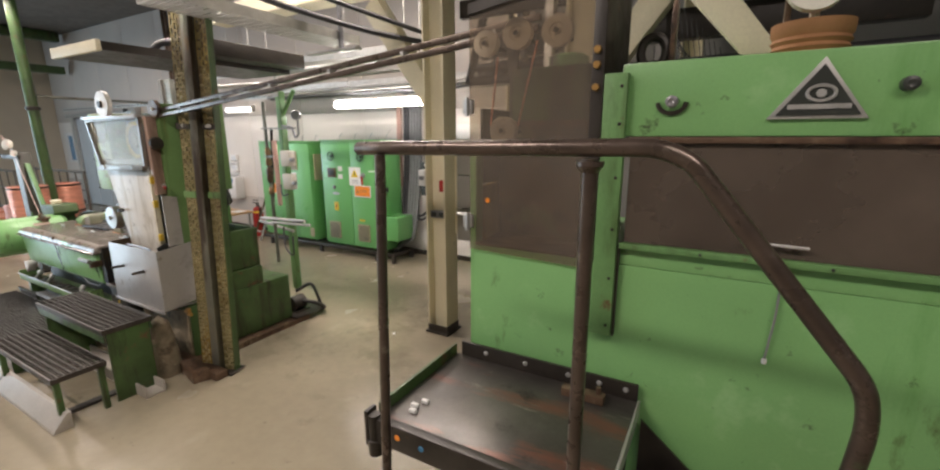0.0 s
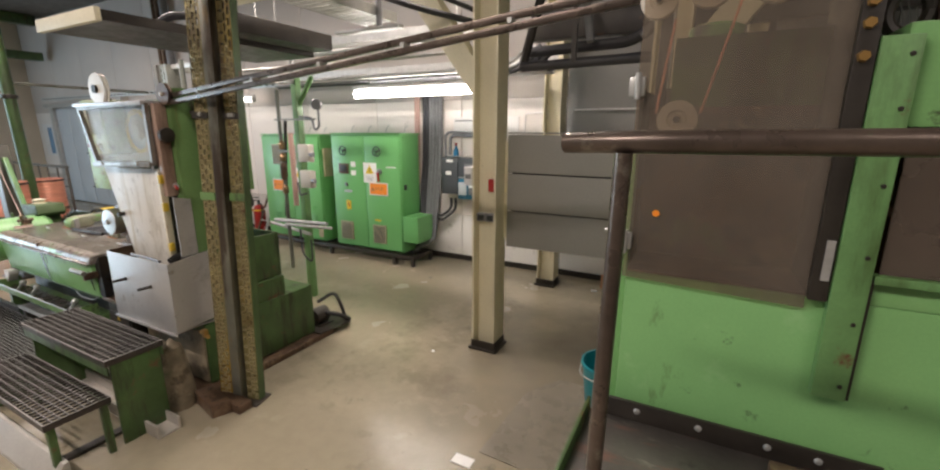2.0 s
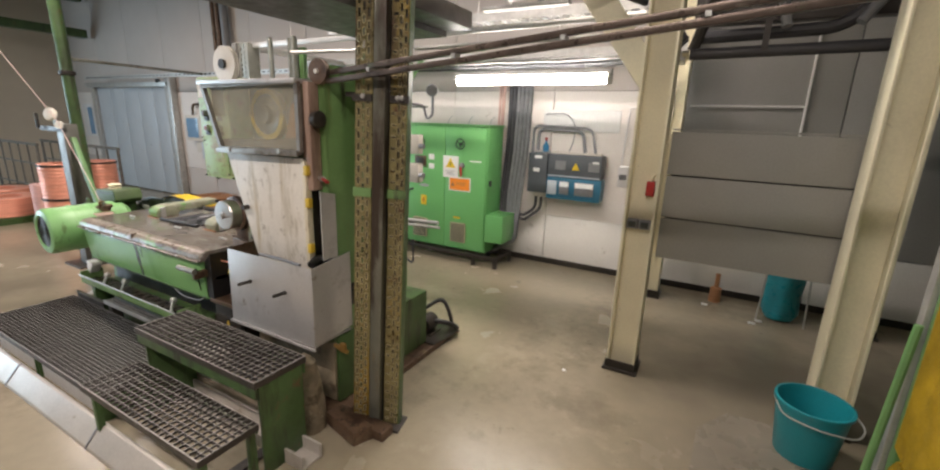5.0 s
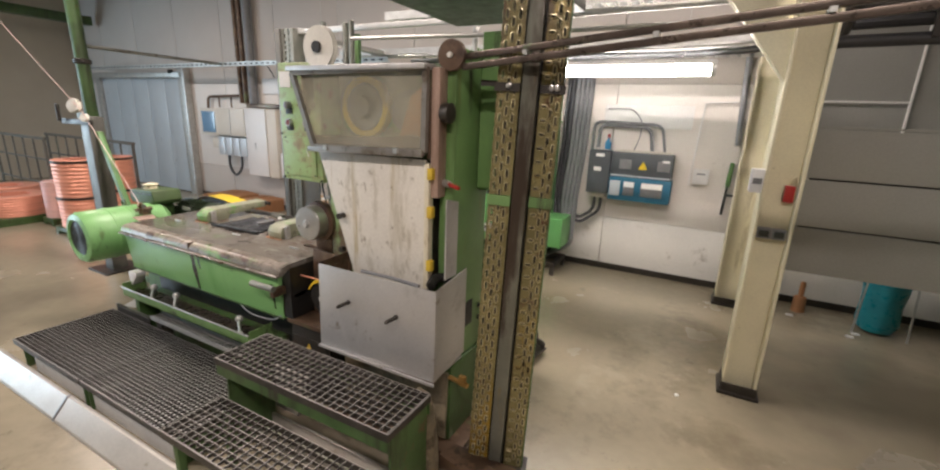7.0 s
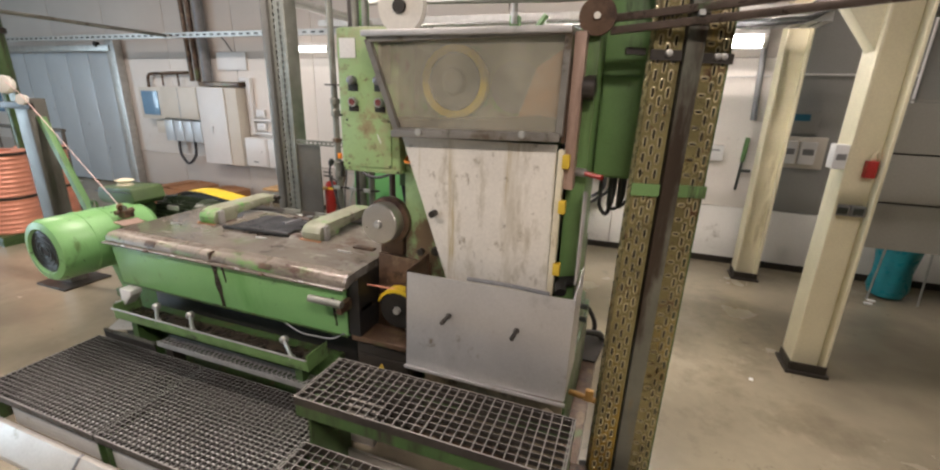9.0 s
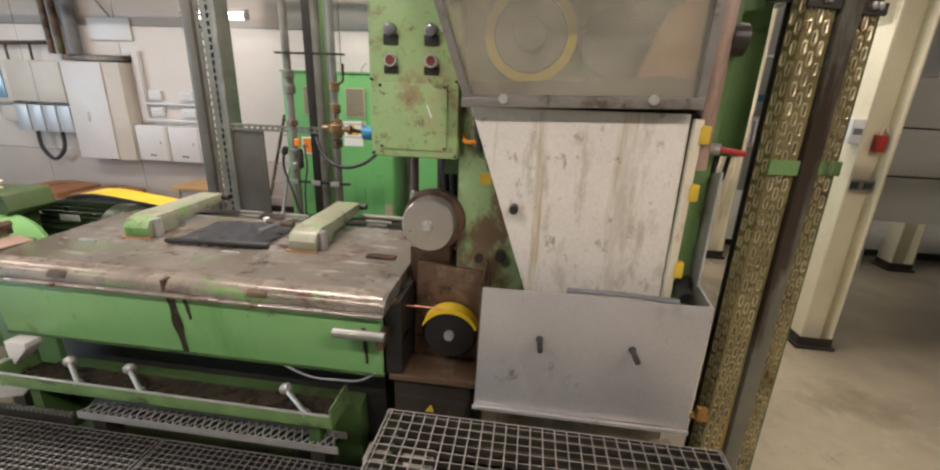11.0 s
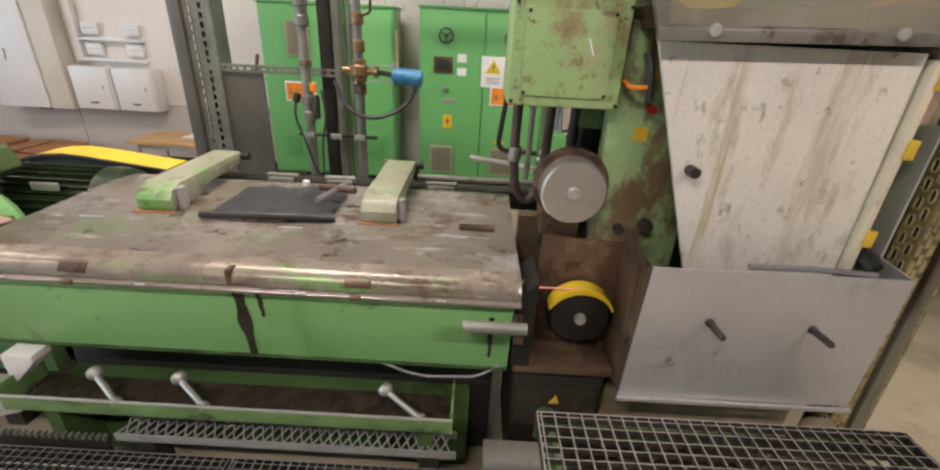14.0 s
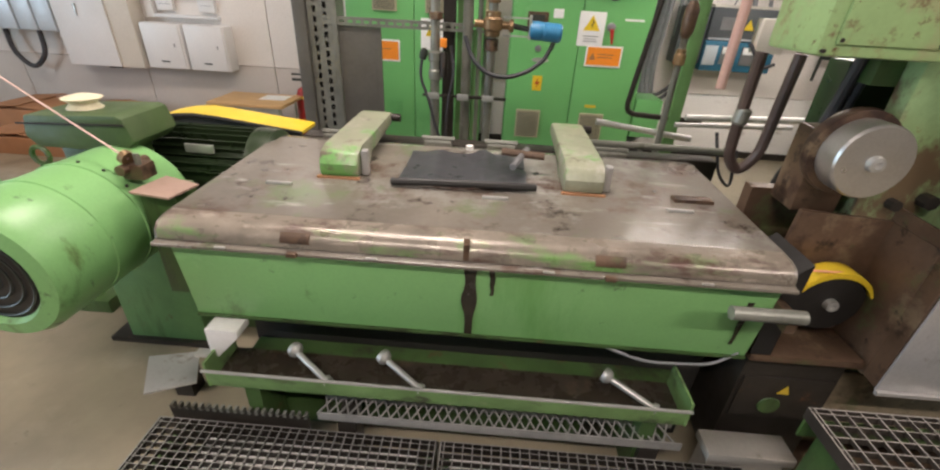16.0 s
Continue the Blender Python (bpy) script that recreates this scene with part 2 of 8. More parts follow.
M["brown"] = mat("rusty_brown_steel", (0.125, 0.078, 0.05), 0.36, metal=0.25, var=0.3, scale=7, bump=0.18,
                 stains=[((0.045, 0.026, 0.02), 0.56, 5, ONE), ((0.21, 0.15, 0.095), 0.50, 7, ONE), ((0.11, 0.13, 0.055), 0.40, 5, ONE), ((0.03, 0.02, 0.015), 0.42, 16, ONE)])
M["rail"] = mat("dark_rail_paint", (0.10, 0.075, 0.06), 0.3, metal=0.5, var=0.35, scale=9, bump=0.08,
                stains=[((0.22, 0.19, 0.15), 0.36, 12, ONE), ((0.10, 0.16, 0.08), 0.28, 7, ONE)])
M["cream"] = mat("cream_column_paint", (0.74, 0.685, 0.50), 0.5, var=0.07, scale=3, bump=0.05,
                 stains=[((0.45, 0.39, 0.25), 0.28, 4, RUN), ((0.2, 0.16, 0.1), 0.14, 12, ONE)])
M["grey_panel"] = mat("grey_hanging_panel", (0.285, 0.278, 0.255), 0.55, var=0.06, scale=2, bump=0.03)
M["white"] = mat("off_white_enamel", (0.72, 0.71, 0.70), 0.4, var=0.04, scale=3, bump=0.01, speck=0.25, stains=[((0.62, 0.60, 0.57), 0.3, 3, RUN)])
M["white_dirty"] = mat("stained_white_panel", (0.66, 0.625, 0.56), 0.42, var=0.07, scale=4, bump=0.03, speck=0.5,
                       stains=[((0.52, 0.48, 0.40), 0.52, 9, (1, 1, 0.16)), ((0.40, 0.32, 0.16), 0.40, 14, (1, 1, 0.06)), ((0.44, 0.40, 0.32), 0.50, 7, (1, 1, 0.35)), ((0.27, 0.23, 0.165), 0.34, 15, (1, 1, 0.6)), ((0.16, 0.13, 0.095), 0.25, 30, ONE)])
M["beige"] = mat("beige_box_plastic", (0.62, 0.575, 0.50), 0.45, var=0.04, bump=0.01, speck=0.25)
M["bluegrey"] = mat("blue_grey_door_sheet", (0.50, 0.545, 0.58), 0.33, var=0.04, scale=2, metal=0.1)
M["oily_post"] = mat("oil_stained_zinc", (0.245, 0.21, 0.095), 0.3, metal=0.45, var=0.3, scale=6, bump=0.15,
                     stains=[((0.36, 0.23, 0.035), 0.54, 3, RUN), ((0.10, 0.075, 0.045), 0.54, 5, RUN), ((0.20, 0.27, 0.11), 0.50, 3, RUN), ((0.12, 0.065, 0.035), 0.46, 12, ONE)])
M["post_core"] = mat("grimy_centre_bar", (0.15, 0.15, 0.12), 0.35, metal=0.3, var=0.3, scale=5, bump=0.12,
                     stains=[((0.13, 0.19, 0.075), 0.54, 2.2, RUN), ((0.19, 0.175, 0.16), 0.42, 3.3, RUN), ((0.05, 0.035, 0.025), 0.52, 5, RUN), ((0.20, 0.13, 0.04), 0.42, 7, RUN)])
M["slot_rim"] = mat("bright_slot_rim", (0.50, 0.44, 0.27), 0.3, metal=0.6, var=0.3, scale=9, stains=[((0.25, 0.18, 0.07), 0.42, 7, ONE)])
M["flaky"] = mat("flaking_green_over_rust", (0.27, 0.40, 0.19), 0.42, var=0.15, scale=8, bump=0.25, speck=0.4,
                 stains=[((0.15, 0.105, 0.06), 0.80, 6, (1, 1, 0.6)), ((0.30, 0.40, 0.21), 0.36, 8, ONE), ((0.05, 0.035, 0.022), 0.36, 9, (1, 1, 0.5)), ((0.24, 0.16, 0.06), 0.2, 13, ONE)])
M["flaky_green"] = mat("worn_trough_paint", (0.17, 0.29, 0.105), 0.4, var=0.2, scale=9, bump=0.15, stains=[((0.05, 0.045, 0.03), 0.48, 8, (0.6, 1, 1)), ((0.30, 0.33, 0.22), 0.28, 14, ONE)])
M["green_side"] = mat("dull_green_side_paint", (0.15, 0.27, 0.095), 0.40, var=0.15, scale=3, bump=0.1,
                      stains=[((0.085, 0.15, 0.045), 0.52, 3, RUN), (GRIME, 0.44, 6, RUN), ((0.2, 0.16, 0.05), 0.38, 8, RUN)])
M["pink_cover"] = mat("pinkish_tan_cover", (0.36, 0.25, 0.20), 0.45, var=0.12, scale=4, bump=0.08,
                      stains=[((0.14, 0.085, 0.06), 0.44, 3, RUN), ((0.25, 0.22, 0.12), 0.3, 6, ONE)])
M["crust"] = mat("crusted_residue", (0.22, 0.18, 0.12), 0.6, var=0.3, scale=14, bump=0.5, grain=40, stains=[((0.10, 0.075, 0.045), 0.55, 9, ONE), ((0.09, 0.13, 0.05), 0.35, 5, ONE), ((0.45, 0.41, 0.32), 0.3, 16, ONE)])
M["deck"] = mat("worn_deck_plate", (0.085, 0.078, 0.07), 0.35, metal=0.4, var=0.3, scale=6, bump=0.15,
                stains=[((0.19, 0.085, 0.06), 0.50, 2.5, (0.5, 2, 1)), ((0.32, 0.29, 0.25), 0.30, 9, (0.4, 2, 1)), ((0.03, 0.027, 0.025), 0.4, 5, ONE)])
M["sludge"] = mat("black_oily_residue", (0.04, 0.032, 0.024), 0.28, var=0.4, scale=9, bump=0.3, stains=[((0.10, 0.075, 0.05), 0.36, 7, ONE)])
M["oil_run"] = mat("black_oil_run", (0.035, 0.03, 0.02), 0.25, var=0.4, scale=12)
M["yellow"] = mat("safety_yellow", (0.72, 0.52, 0.03), 0.4, var=0.1)
M["yellow_wet"] = mat("oil_soaked_yellow_bristle", (0.25, 0.165, 0.008), 0.6, spec=0.2, var=0.35, scale=6, bump=0.2, stains=[((0.08, 0.05, 0.01), 0.6, 4, (1, 1, 0.3)), ((0.035, 0.025, 0.012), 0.38, 5, (1, 1, 0.4))])
M["hinge_yellow"] = mat("yellow_hinge_paint", (0.58, 0.40, 0.04), 0.4, var=0.2, scale=12, stains=[((0.30, 0.2, 0.06), 0.36, 18, ONE)])
M["hinge_strip"] = mat("stained_hinge_strip", (0.62, 0.56, 0.42), 0.4, var=0.1, scale=8,
                       stains=[((0.52, 0.34, 0.04), 0.5, 9, (1, 1, 0.3)), ((0.22, 0.13, 0.05), 0.3, 12, (1, 1, 0.4))])
M["orange"] = mat("orange_label", (0.85, 0.27, 0.02), 0.5, var=0.04)
M["red"] = mat("red_enamel", (0.34, 0.022, 0.018), 0.35, var=0.15)
M["button_red"] = mat("dull_red_button", (0.19, 0.035, 0.028), 0.45, var=0.15, scale=30)
M["copper"] = mat("copper_wire", (0.82, 0.36, 0.25), 0.4, metal=0.35, var=0.15, scale=3, grain=120, stretch=(1, 1, 9))
M["copper_pale"] = mat("pinkish_wrapped_wire", (0.80, 0.50, 0.45), 0.45, metal=0.2, var=0.12, scale=3, grain=120, stretch=(1, 1, 9))
M["bare_wire"] = mat("pale_bare_copper_wire", (0.78, 0.56, 0.50), 0.4, metal=0.3, var=0.08)
M["wood"] = mat("plywood_top", (0.52, 0.33, 0.15), 0.6, var=0.15, scale=6, stretch=(1, 8, 1))
M["carton"] = mat("brown_cardboard", (0.37, 0.18, 0.085), 0.8, var=0.15, scale=4)
M["teal"] = mat("teal_plastic", (0.012, 0.22, 0.26), 0.35, var=0.08)
M["bag"] = mat("teal_bag_film", (0.02, 0.27, 0.34), 0.3, var=0.15, scale=8, bump=0.4, grain=30)
M["blue"] = mat("blue_plastic", (0.04, 0.22, 0.42), 0.35, var=0.05)
M["blue_dark"] = mat("dark_teal_blue_plastic", (0.025, 0.13, 0.21), 0.4, var=0.1, scale=6)
M["cable"] = mat("dark_cable", (0.045, 0.045, 0.05), 0.5, var=0.2)
M["cable_grey"] = mat("grey_cable", (0.20, 0.205, 0.215), 0.5, var=0.15, scale=20)
M["dial"] = mat("black_dial", (0.03, 0.035, 0.03), 0.4)
M["brass"] = mat("brass", (0.5, 0.3, 0.1), 0.35, metal=0.8, var=0.2)
M["pale_bar"] = mat("pale_aluminium_profile", (0.47, 0.44, 0.395), 0.4, metal=0.3, var=0.08, scale=6, stains=[((0.33, 0.29, 0.23), 0.36, 7, ONE)])
M["vent"] = mat("beige_filter", (0.42, 0.38, 0.25), 0.7, var=0.1, scale=20)
M["mesh_dark"] = mat("black_wire_mesh", (0.03, 0.03, 0.03), 0.5)
M["paper"] = mat("white_paper", (0.8, 0.8, 0.78), 0.7, var=0.02)
M["pink"] = mat("pale_pink_conduit", (0.62, 0.40, 0.34), 0.5, var=0.1)
M["wheel"] = mat("white_nylon_wheel", (0.70, 0.67, 0.60), 0.35, var=0.06, scale=12)
M["rubber_sheet"] = mat("grey_rubber_sheet", (0.12, 0.125, 0.135), 0.32, var=0.2, scale=9, bump=0.3, grain=25)
M["gauge"] = mat("grey_gauge", (0.24, 0.24, 0.25), 0.35, metal=0.4)
M["screen"] = mat("blue_tinted_cover", (0.16, 0.30, 0.46), 0.15, var=0.1, spec=0.7)
M["green_rub"] = mat("rubbed_pale_green_paint", (0.30, 0.31, 0.22), 0.36, var=0.15, scale=7, bump=0.1,
                     stains=[((0.16, 0.37, 0.10), 0.56, 6, ONE), ((0.42, 0.40, 0.34), 0.46, 8, ONE), ((0.12, 0.09, 0.065), 0.48, 11, ONE)])
M["gap_white"] = mat("white_gap_brightener", (0.70, 0.69, 0.67), 0.35, var=0.08, scale=6, stains=[((0.4, 0.36, 0.3), 0.25, 7, ONE)])
M["tube_glow"] = glow("lit_tube", (1.0, 0.93, 0.87), 37.0)
M["tube_glow_low"] = glow("dim_lit_tube", (1.0, 0.93, 0.87), 5.0)
# Film colours are lightened to paint window reflections into the grease.
M["guard_green"] = acrylic("greasy_green_acrylic", (0.97, 0.97, 0.92), (0.56, 0.53, 0.43), 0.29, 7)
M["guard_brown"] = acrylic("smoked_brown_acrylic", (0.84, 0.78, 0.70), (0.26, 0.228, 0.192), 0.30, 3)
M["guard_dark"] = acrylic("dark_smoked_acrylic", (0.45, 0.38, 0.33), (0.185, 0.15, 0.12), 0.5, 3)


# ---- builders ----
class Shape:
    """A bmesh in world metres with the few forms that the machines are made of."""

    def __init__(self):
        self.bm = bmesh.new()

    def box(self, x0, x1, y0, y1, z0, z1, bev=0.0, turn=None):
        vs = [self.bm.verts.new((x, y, z)) for x in (x0, x1) for y in (y0, y1) for z in (z0, z1)]
        fs = [self.bm.faces.new([vs[i] for i in q]) for q in
              ((0, 1, 3, 2), (4, 6, 7, 5), (0, 4, 5, 1), (2, 3, 7, 6), (0, 2, 6, 4), (1, 5, 7, 3))]
        if turn is not None:
            bmesh.ops.transform(self.bm, matrix=turn, verts=vs)
        if bev:
            es = list({e for f in fs for e in f.edges})
            bmesh.ops.bevel(self.bm, geom=es, offset=bev, segments=2, profile=0.6, affect="EDGES")
        return self

    def prism(self, poly, axis, a, b, bev=0.0):
        """Polygon of (u, v) pushed along an axis from a to b. x: (y, z), y: (x, z), z: (x, y)."""
        def put(u, v, w):
            return {"x": (w, u, v), "y": (u, w, v), "z": (u, v, w)}[axis]
        lo = [self.bm.verts.new(put(u, v, a)) for u, v in poly]
        hi = [self.bm.verts.new(put(u, v, b)) for u, v in poly]
        k = len(poly)
        fs = [self.bm.faces.new(lo), self.bm.faces.new(hi[::-1])]
        for i in range(k):
            fs.append(self.bm.faces.new((lo[i], hi[i], hi[(i + 1) % k], lo[(i + 1) % k])))
        bmesh.ops.recalc_face_normals(self.bm, faces=fs)
        if bev:
            es = list({e for f in fs for e in f.edges})
            bmesh.ops.bevel(self.bm, geom=es, offset=bev, segments=2, profile=0.6, affect="EDGES")
        return self

    def lathe(self, base, way, profile, n=28):
        """Profile of (radius, height) turned round the line from base along way."""
        base, way = Vector(base), Vector(way).normalized()
        u = way.orthogonal().normalized()
        v = way.cross(u)
        rings = []
        for r, h in profile:
            if r < 1e-6:
                rings.append([self.bm.verts.new(base + way * h)])
            else:
                rings.append([self.bm.verts.new(base + way * h + (u * math.cos(2 * math.pi * i / n) + v * math.sin(2 * math.pi * i / n)) * r) for i in range(n)])
        for a, b in zip(rings, rings[1:]):
            for i in range(n):
                j = (i + 1) % n
                if len(a) == 1 and len(b) > 1:
                    self.bm.faces.new((a[0], b[j], b[i]))
                elif len(b) == 1 and len(a) > 1:
                    self.bm.faces.new((a[i], a[j], b[0]))
                elif len(a) > 1:
                    self.bm.faces.new((a[i], a[j], b[j], b[i]))
        return self

    def cyl(self, p0, p1, r, n=16):
        d = (Vector(p1) - Vector(p0)).length
        return self.lathe(p0, Vector(p1) - Vector(p0), [(0, 0), (r, 0), (r, d), (0, d)], n)

    def tube(self, pts, r, n=8, bend=0.0):
        """A pipe or cable along points, its corners rounded by bend metres."""
        pts = [Vector(p) for p in pts]
        if bend:
            out = [pts[0]]
            for a, b, c in zip(pts, pts[1:], pts[2:]):
                k = min(bend, (a - b).length * 0.45, (c - b).length * 0.45)
                s, e = b + (a - b).normalized() * k, b + (c - b).normalized() * k
                for i in range(6):
                    t = i / 5
                    out.append(s * (1 - t) ** 2 + b * 2 * t * (1 - t) + e * t * t)
            pts = out + [pts[-1]]
        dirs = [(pts[min(i + 1, len(pts) - 1)] - pts[max(i - 1, 0)]).normalized() for i in range(len(pts))]
        u = dirs[0].orthogonal().normalized()
        rings = []
        for p, d in zip(pts, dirs):
            u = (u - d * u.dot(d)).normalized()
            v = d.cross(u)
            rings.append([self.bm.verts.new(p + (u * math.cos(2 * math.pi * i / n) + v * math.sin(2 * math.pi * i / n)) * r) for i in range(n)])
        for a, b in zip(rings, rings[1:]):
            for i in range(n):
                j = (i + 1) % n
                self.bm.faces.new((a[i], a[j], b[j], b[i]))
        self.bm.faces.new(rings[0][::-1])
        self.bm.faces.new(rings[-1])
        return self


def sh():
    return Shape()


BASE = {}


def thing(name, at, label, category, group="", kind=""):
    ob = new(name)
    ob.empty_display_size = 0.05
    ob.location = at
    BASE[ob] = Vector(at)
    return tagged(ob, label, category, group, kind)


def finish(name, shape, material, base=Vector((0, 0, 0)), flat=False):
    me = bpy.data.meshes.new(name)
    bm = shape.bm
    bmesh.ops.translate(bm, vec=-base, verts=bm.verts)
    bmesh.ops.recalc_face_normals(bm, faces=bm.faces)
    bm.to_mesh(me)
    bm.free()
    me.materials.append(M[material])
    if not flat:
        me.polygons.foreach_set("use_smooth", [True] * len(me.polygons))
        me.set_sharp_from_angle(angle=radians(34))
    return me


def part(name, shape, material, parent, label=""):
    ob = new(name, finish(name, shape, material, BASE[parent]))
    ob.parent = parent
    BASE[ob] = BASE[parent]
    return tagged(ob, label)


def solo(name, shape, material, label="", category="", group="", kind=""):
    """A thing or piece of the setting that is one mesh."""
    zs = [v.co for v in shape.bm.verts]
    base = Vector(((min(v.x for v in zs) + max(v.x for v in zs)) / 2, (min(v.y for v in zs) + max(v.y for v in zs)) / 2, min(v.z for v in zs)))
    ob = new(name, finish(name, shape, material, base))
    ob.location = base
    BASE[ob] = base
    return tagged(ob, label, category, group, kind)


def piece(name, me, parent, at):
    """One of many alike pieces that share a mesh."""
    ob = new(name, me)
    ob.parent = parent
    ob.location = Vector(at) - BASE[parent]
    return ob


# ---- the hall ----
WALL_Y = 4.62
solo("floor", sh().box(-14.2, 4.2, -4.2, 5.0, -0.2, 0), "floor", "tan polished concrete floor with scuffs, stains and two large darker patches", "floor", kind="structure")
solo("ceiling", sh().box(-14.2, 4.2, -4.2, 5.0, CEIL, CEIL + 0.2), "ceiling", "dark flat hall ceiling", "ceiling", kind="structure")
wall_back = solo("wall_north", sh().box(-14.0, 4.0, WALL_Y + 0.05, WALL_Y + 0.25, 0, CEIL), "wall", "painted precast hall wall with upright joints", "wall", kind="structure")
solo("wall_west", sh().box(-14.0, -13.8, 0.6, WALL_Y + 0.05, 0, CEIL).box(-14.0, -13.8, -4.0, -3.4, 0, CEIL).box(-14.0, -13.8, -3.4, 0.6, 3.0, CEIL),
     "clad", "beige block end wall with a gate opening", "wall", kind="structure")
# South and east walls are unseen; their dark grey keeps bounced light low.
solo("wall_south", sh().box(-14.0, 4.0, -4.2, -4.0, 0, CEIL), "wall_grey", "unseen grey wall added to close the hall and limit bounced light", "wall", kind="structure")
solo("wall_east", sh().box(4.0, 4.2, -4.0, WALL_Y + 0.05, 0, CEIL), "wall_grey", "unseen grey wall added to close the hall and limit bounced light", "wall", kind="structure")
solo("trim", sh().box(-13.7, 0.6, WALL_Y - 0.012, WALL_Y + 0.04, 0, 0.06, 0.004), "dark", "dark scuffed skirting strip along the wall foot", "trim", kind="structure")

# a lamp housing under the ceiling for each overhead tube
for i, (lx, ly, watts) in enumerate(LAMP_PLACES):
    t = thing("ceiling_light", (lx, ly, CEIL - 0.34), "white ceiling light housing with a lit diffuser", "lamp", "ceiling lights")
    part("housing", sh().box(lx - 0.78, lx + 0.78, ly - 0.1, ly + 0.1, CEIL - 0.33, CEIL - 0.25, 0.01), "white", t)
    part("hanger", sh().cyl((lx - 0.6, ly, CEIL - 0.25), (lx - 0.6, ly, CEIL), 0.006, 8), "zinc", t)
    part("hanger", sh().cyl((lx + 0.6, ly, CEIL - 0.25), (lx + 0.6, ly, CEIL), 0.006, 8), "zinc", t)

# dark roof girder with lattice at the hall's far end
t = thing("roof_girder", (-12.6, 0.0, 2.85), "dark green steel roof girder with pale bracing", "girder")
part("lower_chord", sh().box(-12.7, -12.5, -3.5, 4.5, 2.85, 3.0, 0.01), "green_old", t)
part("upper_chord", sh().box(-12.7, -12.5, -3.5, 4.5, 3.5, 3.68, 0.01), "green_old", t)
for k in range(6):
    part("brace", sh().tube([(-12.6, -3.0 + 1.2 * k, 3.0), (-12.6, -2.4 + 1.2 * k, 3.5)], 0.03, 8), "zinc", t)


def hung_tube(x0, x1, y, z, r=0.035, glow_name="tube_glow"):
    t = thing("tube_lamp", ((x0 + x1) / 2, y, z - r), "lit white fluorescent tube lamp hung below the cable trays", "lamp", "tube lamps")
    part("tube", sh().cyl((x0 + 0.03, y, z), (x1 - 0.03, y, z), r, 16), glow_name, t, "glowing white tube")
    part("cap", sh().cyl((x0, y, z), (x0 + 0.03, y, z), r * 1.1, 16), "zinc", t)
    part("cap", sh().cyl((x1 - 0.03, y, z), (x1, y, z), r * 1.1, 16), "zinc", t)
    part("back", sh().box(x0, x1, y - 0.03, y + 0.03, z + r + 0.002, z + r + 0.03, 0.005), "white", t)
    part("hanger", sh().cyl((x0 + 0.2, y, z + r + 0.03), (x0 + 0.2, y, CEIL), 0.003, 6), "zinc", t)
    part("hanger", sh().cyl((x1 - 0.2, y, z + r + 0.03), (x1 - 0.2, y, CEIL), 0.003, 6), "zinc", t)


hung_tube(-3.46, -2.16, 3.42, 1.845)
hung_tube(-6.86, -6.18, 4.42, 1.93, 0.03, "tube_glow_low")


def h_column(cx, cy, group="", top=CEIL, size=0.19, knee=()):
    t = thing("column", (cx, cy, 0), "cream-painted steel H column bolted to the floor, chipped at its foot", "column", "cream columns", "structure")
    s = size / 2
    part("flange", sh().box(cx - s, cx - s + 0.014, cy - s, cy + s, 0.02, top, 0.002), "cream", t)
    part("flange", sh().box(cx + s - 0.014, cx + s, cy - s, cy + s, 0.02, top, 0.002), "cream", t)
    part("web", sh().box(cx - s + 0.014, cx + s - 0.014, cy - 0.012, cy + 0.012, 0.02, top), "cream", t)
    part("base_plate", sh().box(cx - s - 0.02, cx + s + 0.02, cy - s - 0.02, cy + s + 0.02, 0, 0.02, 0.004), "dark", t, "dark rusted base plate")
    part("foot_guard", sh().box(cx - s - 0.006, cx - s, cy - s, cy + s, 0.02, 0.07).box(cx + s, cx + s + 0.006, cy - s, cy + s, 0.02, 0.07).box(cx - s, cx + s, cy - s - 0.006, cy - s, 0.02, 0.07), "dark", t)
    for sx in knee:
        k = sh()
        p = [(cx + sx * s, 1.72), (cx + sx * s, 1.95), (cx + sx * 0.52, 2.55), (cx + sx * 0.64, 2.45)]
        k.prism(p, "y", cy - 0.055, cy + 0.055, 0.004)
        part("knee_brace", k, "cream", t)
    return t


h_column(-1.765, 2.79, size=0.17, knee=(-1,))
h_column(-0.72, 2.74, size=0.17, knee=(1,))
h_column(-1.80, 4.27, size=0.17)
h_column(-0.25, 4.30, size=0.17)
t = thing("roof_beam", (-0.6, 2.74, 2.5), "cream-painted steel beam carried by the columns", "beam", kind="structure")
part("flange", sh().box(-4.2, 3.9, 2.65, 2.83, 2.55, 2.565), "cream", t)
part("web", sh().box(-4.2, 3.9, 2.733, 2.747, 2.565, 2.72), "cream", t)

# grey boards between two columns
t = thing("board_screen", (-1.2, 2.86, 0.75), "matt grey screen of three boards hung between cream columns", "screen")
for i in range(3):
    part("board", sh().box(-1.66, -0.62, 2.845, 2.868, 0.75 + 0.252 * i, 0.75 + 0.252 * i + 0.243, 0.004), "grey_panel", t)
part("backing", sh().box(-1.64, -0.64, 2.872, 2.878, 0.76, 1.49), "dark", t)
part("top_lip", sh().box(-1.66, -0.62, 2.84, 2.874, 1.504, 1.514, 0.002), "grey_panel", t)
part("bracket", sh().box(-1.72, -1.66, 2.848, 2.86, 0.8, 1.45), "cream", t)

